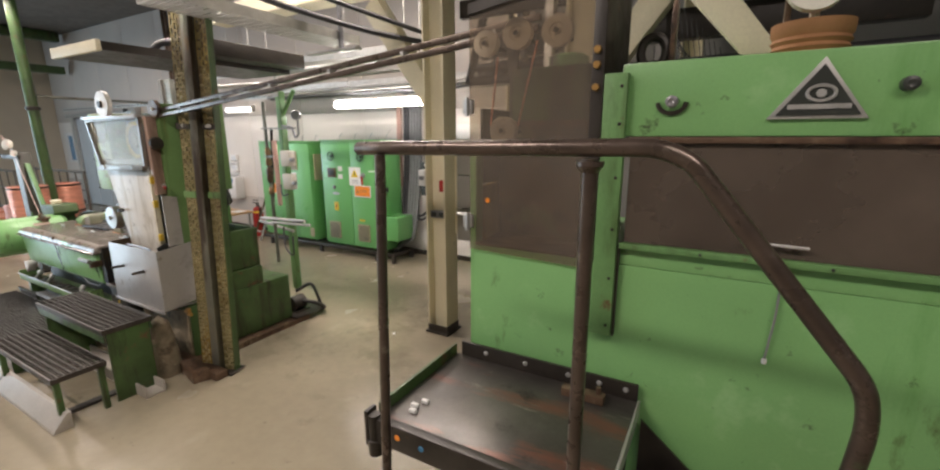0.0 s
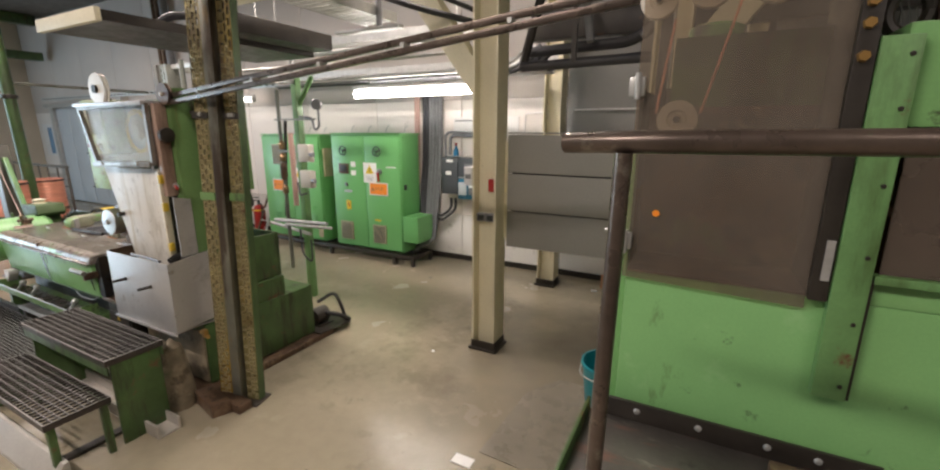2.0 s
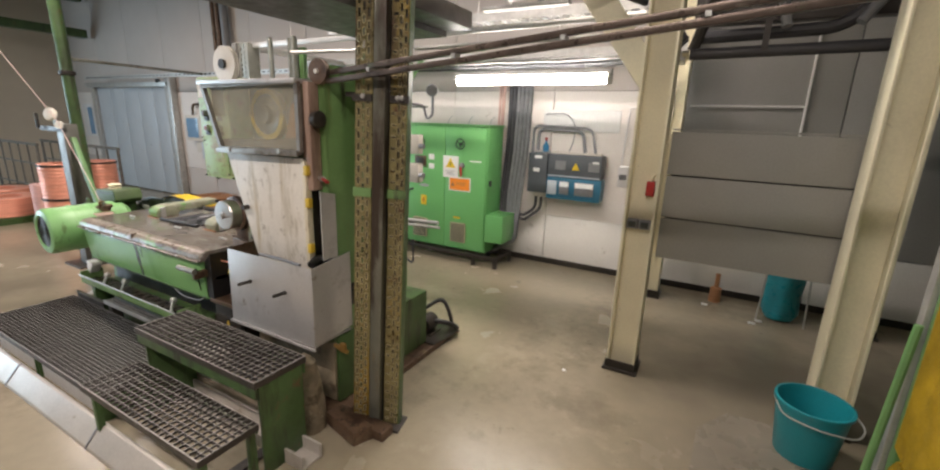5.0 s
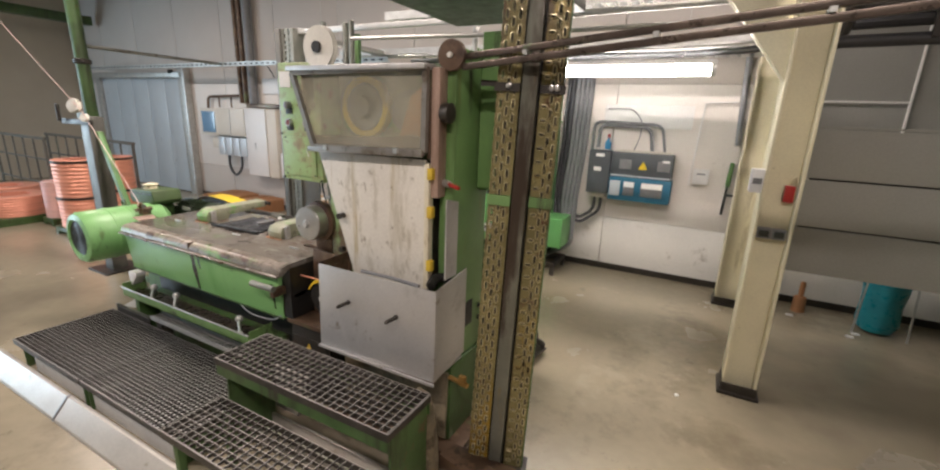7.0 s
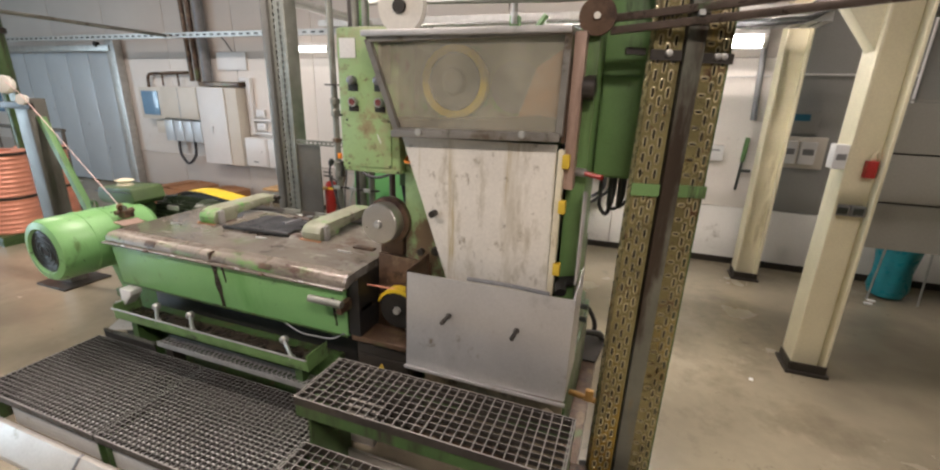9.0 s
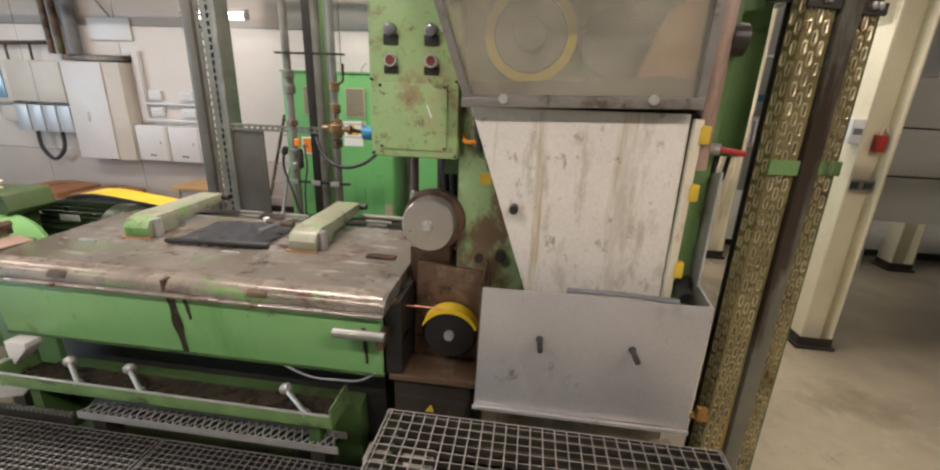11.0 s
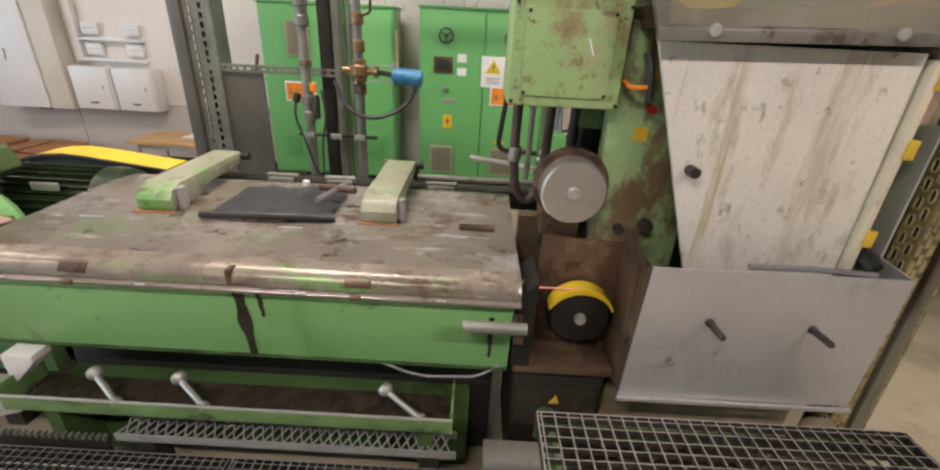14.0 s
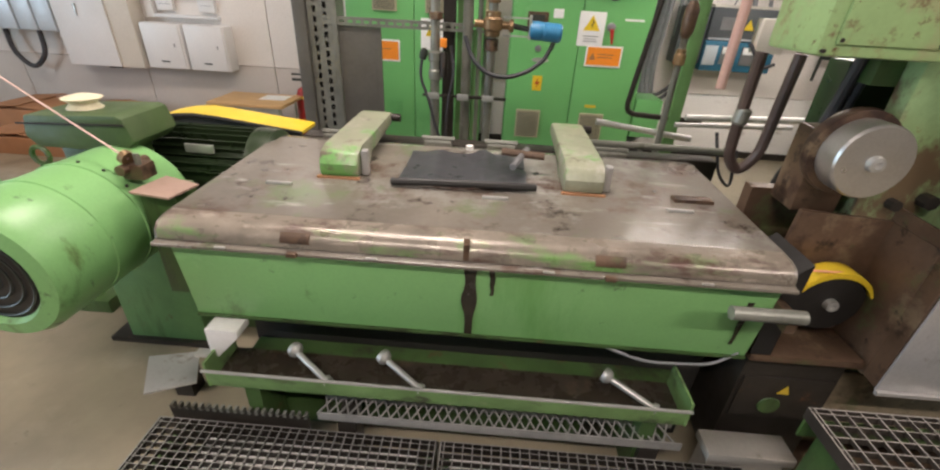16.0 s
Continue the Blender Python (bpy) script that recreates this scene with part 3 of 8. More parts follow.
# fittings on the first column
t = thing("alarm_box", (-1.73, 2.76, 1.13), "small red alarm box on the cream column", "alarm")
part("body", sh().box(-1.75, -1.705, 2.735, 2.776, 1.13, 1.215, 0.006), "red", t)
part("cable", sh().tube([(-1.73, 2.765, 1.213), (-1.72, 2.768, 1.25), (-1.705, 2.77, 1.265), (-1.697, 2.77, 1.22)], 0.006, 8, 0.02), "cream", t)
t = thing("switch_pair", (-1.76, 2.76, 0.93), "two grey light switches on the cream column", "switch")
for dx in (-0.068, -0.0):
    w = part("switch_body", sh().box(-1.765 + dx, -1.70 + dx, 2.735, 2.776, 0.93, 0.985, 0.005), "gauge", t)
    part("rocker", sh().box(-1.755 + dx, -1.71 + dx, 2.729, 2.7345, 0.94, 0.975, 0.003), "dial", w)
t = thing("socket_box", (-1.88, 2.74, 1.17), "white socket box clipped to the cream column", "socket")
part("body", sh().box(-1.91, -1.851, 2.70, 2.78, 1.17, 1.29, 0.006), "white", t)
part("slot", sh().box(-1.90, -1.86, 2.694, 2.699, 1.215, 1.245), "gauge", t)

# doors at the far end of the back wall
t = thing("door_1", (-11.35, WALL_Y, 0), "closed blue-grey sheet metal folding door in a steel frame", "door", kind="structure")
for i in range(5):
    part("leaf_panel", sh().box(-12.65 + 0.52 * i, -12.14 + 0.52 * i, WALL_Y - 0.05, WALL_Y - 0.01, 0.02, 1.92, 0.006), "bluegrey", t)
part("post", sh().box(-10.04, -9.87, WALL_Y - 0.12, WALL_Y - 0.005, 0, 2.12, 0.006), "zinc", t)
part("post", sh().box(-12.81, -12.66, WALL_Y - 0.1, WALL_Y - 0.005, 0, 2.0, 0.006), "zinc", t)
part("track", sh().box(-12.95, -9.95, WALL_Y - 0.14, WALL_Y - 0.055, 1.94, 2.02, 0.006), "zinc", t)
part("roller", sh().cyl((-10.20, WALL_Y - 0.16, 2.03), (-10.20, WALL_Y - 0.1, 2.03), 0.035), "dark", t)
t = thing("window_1", (-13.20, WALL_Y, 0.9), "small bright window beside the folding door", "window", kind="structure")
part("window_frame", sh().box(-13.50, -13.00, WALL_Y - 0.03, WALL_Y - 0.002, 0.95, 1.62, 0.004), "white", t)
part("pane", sh().box(-13.25, -13.07, WALL_Y - 0.04, WALL_Y - 0.031, 1.0, 1.55), "screen", t, "blue tinted pane")

# long slotted rail high along the wall
t = thing("slotted_rail", (-8.9, 3.9, 2.06), "galvanised slotted rail running high in front of the wall", "cable rail")
rail = sh()
rail.box(-12.4, -5.5, 4.28, 4.285, 2.06, 2.12)
rail.box(-12.4, -5.5, 4.285, 4.32, 2.06, 2.066).box(-12.4, -5.5, 4.285, 4.32, 2.114, 2.12)
part("channel", rail, "zinc", t)
slot = finish("slot", sh().box(0, 0.06, 0, 0.003, 0, 0.02), "dark", flat=True)
for k in range(60):
    piece("slot", slot, t, (-12.3 + 0.113 * k, 4.277, 2.08))

# wall switchgear between the door and the strut
WF = WALL_Y
t = thing("fuse_box", (-8.9, WF, 0.7), "beige wall fuse box with blue-tinted window and cable loops", "electrical box")
part("body", sh().box(-9.50, -9.06, WF - 0.14, WF, 1.05, 1.47, 0.008), "beige", t)
part("window", sh().box(-9.44, -9.12, WF - 0.152, WF - 0.141, 1.10, 1.42, 0.003), "screen", t, "blue-tinted clear cover")
part("side_box", sh().box(-9.04, -8.38, WF - 0.16, WF, 1.07, 1.48, 0.008), "beige", t)
part("seam", sh().box(-8.72, -8.71, WF - 0.163, WF - 0.160, 1.08, 1.47), "gauge", t)
for i in range(4):
    part("meter_cover", sh().box(-9.06 + 0.175 * i, -8.90 + 0.175 * i, WF - 0.16, WF, 0.76, 1.04, 0.012), "bluegrey", t)
part("small_box", sh().box(-9.30, -9.10, WF - 0.1, WF, 0.85, 1.02, 0.006), "beige", t)
part("cable_loop", sh().tube([(-8.93, WF - 0.08, 0.76), (-8.93, WF - 0.09, 0.56), (-8.78, WF - 0.1, 0.42), (-8.62, WF - 0.09, 0.56), (-8.62, WF - 0.08, 0.76)], 0.02, 8, 0.12), "cable", t)
part("conduit_rack", sh().tube([(-9.40, WF - 0.05, 1.47), (-9.38, WF - 0.05, 1.65), (-8.6, WF - 0.05, 1.67)], 0.02, 8, 0.08)
     .tube([(-9.1, WF - 0.05, 1.49), (-9.1, WF - 0.05, 1.66)], 0.012, 8).tube([(-8.8, WF - 0.05, 1.49), (-8.8, WF - 0.05, 1.67)], 0.012, 8), "brown", t)
t = thing("wall_cabinet", (-8.0, WF, 0.5), "tall white wall cabinet with a plain door", "electrical cabinet")
part("body", sh().box(-8.34, -7.68, WF - 0.16, WF, 0.50, 1.49, 0.006), "beige", t)
d = part("door", sh().box(-8.34, -7.88, WF - 0.178, WF - 0.162, 0.505, 1.485, 0.004), "white", t)
part("lock", sh().cyl((-8.13, WF - 0.186, 0.98), (-8.13, WF - 0.178, 0.98), 0.014).box(-8.137, -8.123, WF - 0.190, WF - 0.186, 0.90, 0.99, 0.002), "zinc", d)
part("cable_entry", sh().box(-8.36, -7.66, WF - 0.12, WF, 1.50, 1.56, 0.012), "brown", t)
part("drip_edge", sh().tube([(-8.05, WF - 0.1, 0.485), (-7.92, WF - 0.12, 0.492)], 0.008, 6), "dial", t)
for i, x0 in enumerate((-7.64, -7.26)):
    t = thing("junction_box", (x0 + 0.17, WF, 0.51), "white wall junction box with a latch slot", "electrical box", "junction boxes")
    part("body", sh().box(x0, x0 + 0.35, WF - 0.14, WF, 0.51, 0.875, 0.01), "white", t)
    part("front", sh().box(x0 + 0.004, x0 + 0.335, WF - 0.152, WF - 0.141, 0.514, 0.868, 0.004), "white", t)
    part("latch", sh().box(x0 + 0.13, x0 + 0.20, WF - 0.156, WF - 0.1525, 0.565, 0.577), "dial", t)
    part("key_hole", sh().box(x0 + 0.27, x0 + 0.28, WF - 0.155, WF - 0.1525, 0.69, 0.72), "gauge", t)
t = thing("socket_rack", (-7.3, WF, 0.9), "white cable duct frame with four socket boxes", "cable duct")
part("duct", sh().box(-7.62, -7.55, WF - 0.05, WF, 0.91, 1.62, 0.006), "white", t)
part("duct", sh().box(-7.72, -7.62, WF - 0.05, WF, 1.57, 1.62, 0.006), "white", t)
part("duct", sh().box(-7.55, -6.99, WF - 0.05, WF, 0.915, 0.94, 0.006), "white", t)
part("duct", sh().box(-7.55, -6.99, WF - 0.05, WF, 1.085, 1.11, 0.006), "white", t)
for sx in (-7.52, -7.155):
    for sz in (0.968, 1.135):
        so = part("socket", sh().box(sx, sx + 0.145, WF - 0.035, WF, sz, sz + 0.095, 0.006), "white", t)
        part("cover_line", sh().box(sx + 0.02, sx + 0.125, WF - 0.037, WF - 0.0355, sz + 0.05, sz + 0.053), "gauge", so)
t = thing("notice_card", (-7.85, WF, 1.73), "white card on the wall with a thin cable", "notice")
part("card", sh().box(-8.09, -7.60, WF - 0.02, WF - 0.004, 1.71, 1.92, 0.003), "white", t)
part("cable", sh().tube([(-8.3, WF - 0.02, 2.15), (-7.95, WF - 0.03, 2.12), (-7.80, WF - 0.03, 1.93)], 0.006, 6, 0.1), "cable", t)
t = thing("riser_pipes", (-8.4, WF, 1.56), "brown and grey riser pipes on the wall", "pipes")
for i, (dx, mtl, rr) in enumerate(((0, "brown", 0.03), (0.11, "brown", 0.035), (0.28, "cable_grey", 0.06))):
    part("pipe", sh().cyl((-8.50 + dx, WF - 0.08, 1.56), (-8.52 + dx, WF - 0.08, CEIL), rr, 12), mtl, t)

# switchgear right of the cabinets
WX = 0.05
cluster_from = len(scene.collection.objects)
t = thing("breaker_board", (-2.63, WALL_Y, 0.8), "black breaker board with blue lower row and warning label", "electrical box")
part("left_box", sh().box(-3.06, -2.85, WALL_Y - 0.16, WALL_Y, 0.81, 1.225, 0.01), "board_grey", t)
part("main_box", sh().box(-2.84, -2.29, WALL_Y - 0.17, WALL_Y, 0.995, 1.225, 0.01), "board_grey", t)
part("lid_line", sh().box(-2.83, -2.30, WALL_Y - 0.1735, WALL_Y - 0.1705, 1.0, 1.012), "bluegrey", t)
lb = part("lower_box", sh().box(-2.84, -2.28, WALL_Y - 0.17, WALL_Y, 0.765, 0.99, 0.01), "blue_dark", t, "dark blue lower box with pale covers")
for a, b in ((-2.70, -2.60), (-2.54, -2.35)):
    cv = part("cover", sh().box(a, b, WALL_Y - 0.182, WALL_Y - 0.171, 0.82, 0.955, 0.004), "gauge", lb)
    part("white_strip", sh().box(a + 0.004, b - 0.004, WALL_Y - 0.187, WALL_Y - 0.1825, 0.90, 0.95, 0.001), "paper", cv)
part("pale_cover", sh().box(-2.83, -2.73, WALL_Y - 0.178, WALL_Y - 0.171, 0.81, 0.955, 0.003), "bluegrey", lb)
for a in (-2.76, -2.42):
    part("breaker_window", sh().box(a, a + 0.11, WALL_Y - 0.174, WALL_Y - 0.1705, 1.07, 1.16, 0.001), "gauge", t)
part("warning_label", sh().prism([(-2.585, 1.075), (-2.505, 1.075), (-2.545, 1.15)], "y", WALL_Y - 0.178, WALL_Y - 0.1745), "yellow", t)
part("label", sh().box(-2.99, -2.91, WALL_Y - 0.165, WALL_Y - 0.161, 1.17, 1.2), "paper", t)
part("label", sh().box(-3.0, -2.93, WALL_Y - 0.165, WALL_Y - 0.161, 1.03, 1.07), "paper", t)
part("label", sh().box(-2.38, -2.32, WALL_Y - 0.175, WALL_Y - 0.171, 1.15, 1.17), "paper", t)
part("gland", sh().box(-3.0, -2.88, WALL_Y - 0.12, WALL_Y - 0.04, 0.76, 0.828, 0.008), "beige", t)
for dx in (0, 0.06):
    part("cable", sh().tube([(-2.98 + dx, WALL_Y - 0.08, 0.77), (-2.98 + dx, WALL_Y - 0.08, 0.62), (-3.12, WALL_Y - 0.1, 0.52 - dx), (-3.22, WALL_Y - 0.1, 0.58)], 0.016, 8, 0.07), "cable", t)
part("top_cable", sh().tube([(-3.0, WALL_Y - 0.06, 1.25), (-3.0, WALL_Y - 0.06, 1.47), (-2.53, WALL_Y - 0.06, 1.46), (-2.49, WALL_Y - 0.06, 1.22)], 0.018, 8, 0.08)
     .tube([(-3.06, WALL_Y - 0.06, 1.0), (-3.06, WALL_Y - 0.06, 1.50), (-2.43, WALL_Y - 0.09, 1.485), (-2.38, WALL_Y - 0.08, 1.22)], 0.014, 8, 0.08), "cable_grey", t)
part("gland_row", sh().box(-2.82, -2.32, WALL_Y - 0.12, WALL_Y - 0.03, 1.226, 1.245, 0.004), "beige", t)
part("thin_cable", sh().tube([(-2.95, WALL_Y - 0.03, 1.62), (-2.72, WALL_Y - 0.04, 1.63), (-2.62, WALL_Y - 0.05, 1.52), (-2.62, WALL_Y - 0.06, 1.36), (-2.66, WALL_Y - 0.08, 1.24)], 0.006, 6, 0.06), "cable_grey", t)
t = solo("spray_bottle", sh().lathe((-2.9, WALL_Y - 0.1, 1.24), (0, 0, 1), [(0, 0), (0.03, 0), (0.032, 0.06), (0.012, 0.09), (0.012, 0.11), (0, 0.11)], 16), "blue", "small blue bottle with a red cap on the breaker board", "bottle")
part("cap", sh().cyl((-2.9, WALL_Y - 0.1, 1.35), (-2.9, WALL_Y - 0.1, 1.385), 0.014, 12), "red", t)
solo("wall_sign", sh().box(-2.98, -2.19, WALL_Y - 0.012, WALL_Y - 0.002, 1.455, 1.665, 0.003), "paper", "blank white sign board on the wall", "sign")
t = thing("thermostat", (-2.05, WALL_Y, 1.08), "small white wall box with a thin conduit above", "electrical box")
th = part("body", sh().box(-2.12, -1.99, WALL_Y - 0.05, WALL_Y, 0.975, 1.11, 0.006), "white", t)
part("slot", sh().box(-2.09, -2.02, WALL_Y - 0.053, WALL_Y - 0.0505, 1.06, 1.075), "gauge", th)
part("conduit", sh().tube([(-2.145, WALL_Y - 0.02, 0.955), (-2.11, WALL_Y - 0.02, 1.69), (-1.75, WALL_Y - 0.02, 1.705)], 0.007, 6, 0.02), "white", t)
t = thing("cable_riser", (-3.3, WALL_Y, 0.1), "thick grey bundle of cables climbing the wall", "cables")
for i in range(6):
    dx = 0.045 * i
    part("cable", sh().tube([(-3.42 + dx * 0.6, 4.35, 0.08 + 0.02 * i), (-3.30 + dx * 0.7, 4.40, 0.25), (-3.40 + dx, WALL_Y - 0.06, 0.75), (-3.36 + dx, WALL_Y - 0.05, 1.2), (-3.34 + dx, WALL_Y - 0.05, 2.05)], 0.022, 8, 0.12), "cable_grey" if i > 1 else "cable", t)
part("conduit", sh().cyl((-3.46, WALL_Y - 0.03, 0.9), (-3.44, WALL_Y - 0.03, 2.05), 0.02, 8), "pink", t, "pale pink conduit")
part("conduit", sh().cyl((-3.50, WALL_Y - 0.03, 0.9), (-3.48, WALL_Y - 0.03, 2.05), 0.012, 8), "pink", t)
t = thing("hose_lance", (-1.98, WALL_Y, 0.7), "dark hand lance hanging from a wall pipe", "hose")
part("pipe", sh().cyl((-1.81, WALL_Y - 0.04, 1.34), (-1.86, WALL_Y - 0.04, 2.4), 0.024, 10), "gauge", t)
part("handle", sh().cyl((-1.83, WALL_Y - 0.05, 0.98), (-1.82, WALL_Y - 0.05, 1.19), 0.02, 10), "green_worn", t)
part("lance", sh().cyl((-1.84, WALL_Y - 0.05, 0.72), (-1.83, WALL_Y - 0.05, 0.98), 0.012, 8).tube([(-1.83, WALL_Y - 0.05, 0.9), (-1.75, WALL_Y - 0.05, 0.9)], 0.014, 8), "dial", t)
t = thing("meter_boxes", (-1.44, WALL_Y, 0.95), "two white meter boxes below a grey box with a blue label", "electrical box")
part("backboard", sh().box(-1.57, -1.22, WALL_Y - 0.018, WALL_Y - 0.001, 0.95, 1.22, 0.004), "beige", t)
for sx in (-1.56, -1.42):
    b = part("meter", sh().box(sx, sx + 0.12, WALL_Y - 0.07, WALL_Y - 0.019, 0.99, 1.18, 0.006), "white", t)
    part("display", sh().box(sx + 0.02, sx + 0.10, WALL_Y - 0.074, WALL_Y - 0.0705, 1.07, 1.12), "gauge", b)
gbx = part("upper_box", sh().box(-1.57, -1.33, WALL_Y - 0.06, WALL_Y - 0.001, 1.25, 1.43, 0.006), "wall_grey", t)
part("blue_label", sh().box(-1.53, -1.40, WALL_Y - 0.064, WALL_Y - 0.0605, 1.35, 1.405), "blue_dark", gbx)
t = thing("strip_pipe", (-0.9, WALL_Y, 1.7), "thin pale conduit along the grey wall", "pipe")
part("conduit", sh().cyl((-1.6, WALL_Y - 0.03, 1.72), (-0.75, WALL_Y - 0.03, 1.72), 0.008, 6), "white", t)
part("conduit", sh().cyl((-0.75, WALL_Y - 0.03, 1.1), (-0.75, WALL_Y - 0.03, 2.3), 0.01, 6), "white", t)

for ob in list(scene.collection.objects)[cluster_from:]:
    if ob.parent is None:
        ob.location.x -= 0.1

# bag on a wire stand by the wall, and small clutter
t = thing("waste_bag", (-0.78, 4.3, 0), "teal plastic waste bag on a wire stand", "waste bag")
bagm = sh().lathe((-0.78, 4.28, 0.02), (0, 0, 1), [(0, 0), (0.10, 0.0), (0.125, 0.06), (0.115, 0.2), (0.13, 0.32), (0.15, 0.42), (0.165, 0.44), (0.15, 0.455), (0.12, 0.43), (0, 0.40)], 22)
for v in bagm.bm.verts:
    k = noise.noise(v.co * 14) * 0.02
    v.co.x += k
    v.co.y += noise.noise(v.co * 11 + Vector((5, 0, 0))) * 0.02
part("bag", bagm, "bag", t)
for sx in (-0.13, 0.13):
    part("wire_leg", sh().tube([(-0.78 + sx * 1.25, 4.15, 0), (-0.78 + sx * 1.1, 4.15, 0.45)], 0.007, 6), "zinc", t)
solo("post_stub", sh().lathe((-1.25, 4.42, 0), (0, 0, 1), [(0, 0), (0.05, 0), (0.045, 0.13), (0.02, 0.135), (0.02, 0.26), (0, 0.26)], 14), "carton", "short brown post stub at the wall foot", "post")
for cx, cy in ((-0.95, 4.1), (-1.0, 4.02), (-1.35, 4.25)):
    solo("paper_scrap", sh().box(cx, cx + 0.05, cy, cy + 0.03, 0.001, 0.012, 0.003), "paper", "small white scrap of paper on the floor", "litter", "floor scraps")
solo("floor_chip", sh().lathe((-2.07, 2.53, 0), (0, 0, 1), [(0, 0), (0.012, 0), (0.009, 0.006), (0, 0.007)], 8), "paper", "tiny white chip lying on the floor", "litter")

# ---- electrical cabinets ----
def hand_wheel(parent, c, r=0.045):
    w = part("handwheel", sh().tube([(c[0] + r * math.cos(a), c[1] - 0.03, c[2] + r * math.sin(a)) for a in [2 * math.pi * i / 20 for i in range(21)]], 0.006, 6), "dial", parent)
    for a in (0.5, 2.6, 4.7):
        part("spoke", sh().tube([(c[0], c[1] - 0.028, c[2]), (c[0] + r * math.cos(a), c[1] - 0.03, c[2] + r * math.sin(a))], 0.005, 6), "dial", w)
    part("hub", sh().cyl((c[0], c[1], c[2]), (c[0], c[1] - 0.034, c[2]), 0.012, 12), "dial", w)


def grille(parent, x0, x1, y, z0, z1):
    g = part("vent_frame", sh().box(x0, x1, y - 0.016, y, z0, z1, 0.003), "vent", parent, "beige filter grille")
    s = sh()
    k = z0 + 0.012
    while k < z1 - 0.012:
        s.box(x0 + 0.012, x1 - 0.012, y - 0.018, y - 0.0165, k, k + 0.004)
        k += 0.011
    part("slats", s, "dial", g)


CY = 4.12


def control_cabinet(x0, x1, z1, panel):
    t = thing("control_cabinet", ((x0 + x1) / 2, CY + 0.2, 0.12), "tall bright green electrical control cabinet on a steel frame", "control cabinet", "green control cabinets")
    part("body", sh().box(x0, x1, CY + 0.02, CY + 0.36, 0.13, z1, 0.008), "green_cab", t)
    part("top_lip", sh().box(x0 - 0.012, x1 + 0.012, CY + 0.005, CY + 0.375, z1 + 0.001, z1 + 0.018, 0.004), "green_cab", t)
    mid = (x0 + x1) / 2
    for a, b in ((x0 + 0.012, mid - 0.004), (mid + 0.004, x1 - 0.012)):
        d = part("door", sh().box(a, b, CY, CY + 0.018, 0.15, z1 - 0.012, 0.004), "green_cab", t)
        if panel:
            hand_wheel(d, (a * 0.6 + b * 0.4, CY, z1 - 0.185), 0.052)
            grille(d, a + 0.085, a + 0.275, CY, 0.215, 0.435)
        else:
            ga = a + (0.20 if a < mid - 0.1 else 0.08)
            grille(d, ga, ga + 0.18, CY, 1.085, 1.335)
            for c in range(2):
                s = sh()
                for r in range(7):
                    s.box(a + 0.12 + 0.18 * c, a + 0.23 + 0.18 * c, CY - 0.008, CY - 0.0005, 0.285 + 0.025 * r, 0.300 + 0.025 * r, 0.002)
                part("louvres", s, "green_cab", d)
    for k in range(4):
        xx = x0 + 0.15 + 0.26 * k
        if xx < x1:
            part("lifting_hook", sh().tube([(xx, CY + 0.2, z1), (xx + 0.02, CY + 0.2, z1 + 0.07), (xx + 0.06, CY + 0.2, z1 + 0.1)], 0.005, 6, 0.03), "zinc", t)
    return t


ca = control_cabinet(-4.50, -3.48, 1.47, True)
mt = part("meter", sh().box(-4.385, -4.235, CY - 0.012, CY - 0.0005, 1.015, 1.135, 0.004), "brown", ca, "brown square meter")
part("face", sh().box(-4.36, -4.26, CY - 0.015, CY - 0.0125, 1.04, 1.115, 0.002), "dial", mt)
part("name_plate", sh().box(-4.20, -4.128, CY - 0.005, CY - 0.0005, 1.10, 1.16, 0.001), "paper", ca)
part("name_plate", sh().box(-4.20, -4.128, CY - 0.005, CY - 0.0005, 1.0, 1.058, 0.001), "paper", ca)
ws = part("warning_sign", sh().box(-4.01, -3.82, CY - 0.006, CY - 0.0005, 0.925, 1.155, 0.001), "paper", ca, "white sheet with a yellow warning triangle")
part("triangle", sh().prism([(-3.975, 1.03), (-3.855, 1.03), (-3.915, 1.132)], "y", CY - 0.009, CY - 0.0065), "yellow", ws)
part("bolt_mark", sh().prism([(-3.918, 1.105), (-3.91, 1.08), (-3.922, 1.075), (-3.915, 1.045), (-3.908, 1.077), (-3.90, 1.082)], "y", CY - 0.011, CY - 0.0092), "dial", ws)
part("print", sh().box(-3.97, -3.86, CY - 0.0085, CY - 0.0065, 0.99, 0.996).box(-3.96, -3.87, CY - 0.0085, CY - 0.0065, 0.972, 0.977).box(-3.965, -3.865, CY - 0.0085, CY - 0.0065, 0.955, 0.96), "gauge", ws)
og = part("orange_sign", sh().box(-3.93, -3.66, CY - 0.0095, CY - 0.0065, 0.785, 0.935, 0.001), "paper", ca, "orange notice with a white border")
part("field", sh().box(-3.917, -3.673, CY - 0.0125, CY - 0.0097, 0.798, 0.922), "orange", og)
part("print", sh().box(-3.84, -3.72, CY - 0.0142, CY - 0.0128, 0.87, 0.876).box(-3.84, -3.73, CY - 0.0142, CY - 0.0128, 0.85, 0.856).prism([(-3.90, 0.835), (-3.855, 0.835), (-3.878, 0.885)], "y", CY - 0.0142, CY - 0.0128), "carton", og)
part("main_switch", sh().lathe((-3.775, CY, 1.06), (0, -1, 0), [(0, 0), (0.032, 0), (0.03, 0.02), (0.018, 0.03), (0, 0.032)], 16), "gauge", ca, "grey turn switch")
part("red_lever", sh().prism([(-3.79, 1.05), (-3.76, 1.05), (-3.752, 0.955), (-3.766, 0.945)], "y", CY - 0.05, CY - 0.033, 0.004), "red", ca)
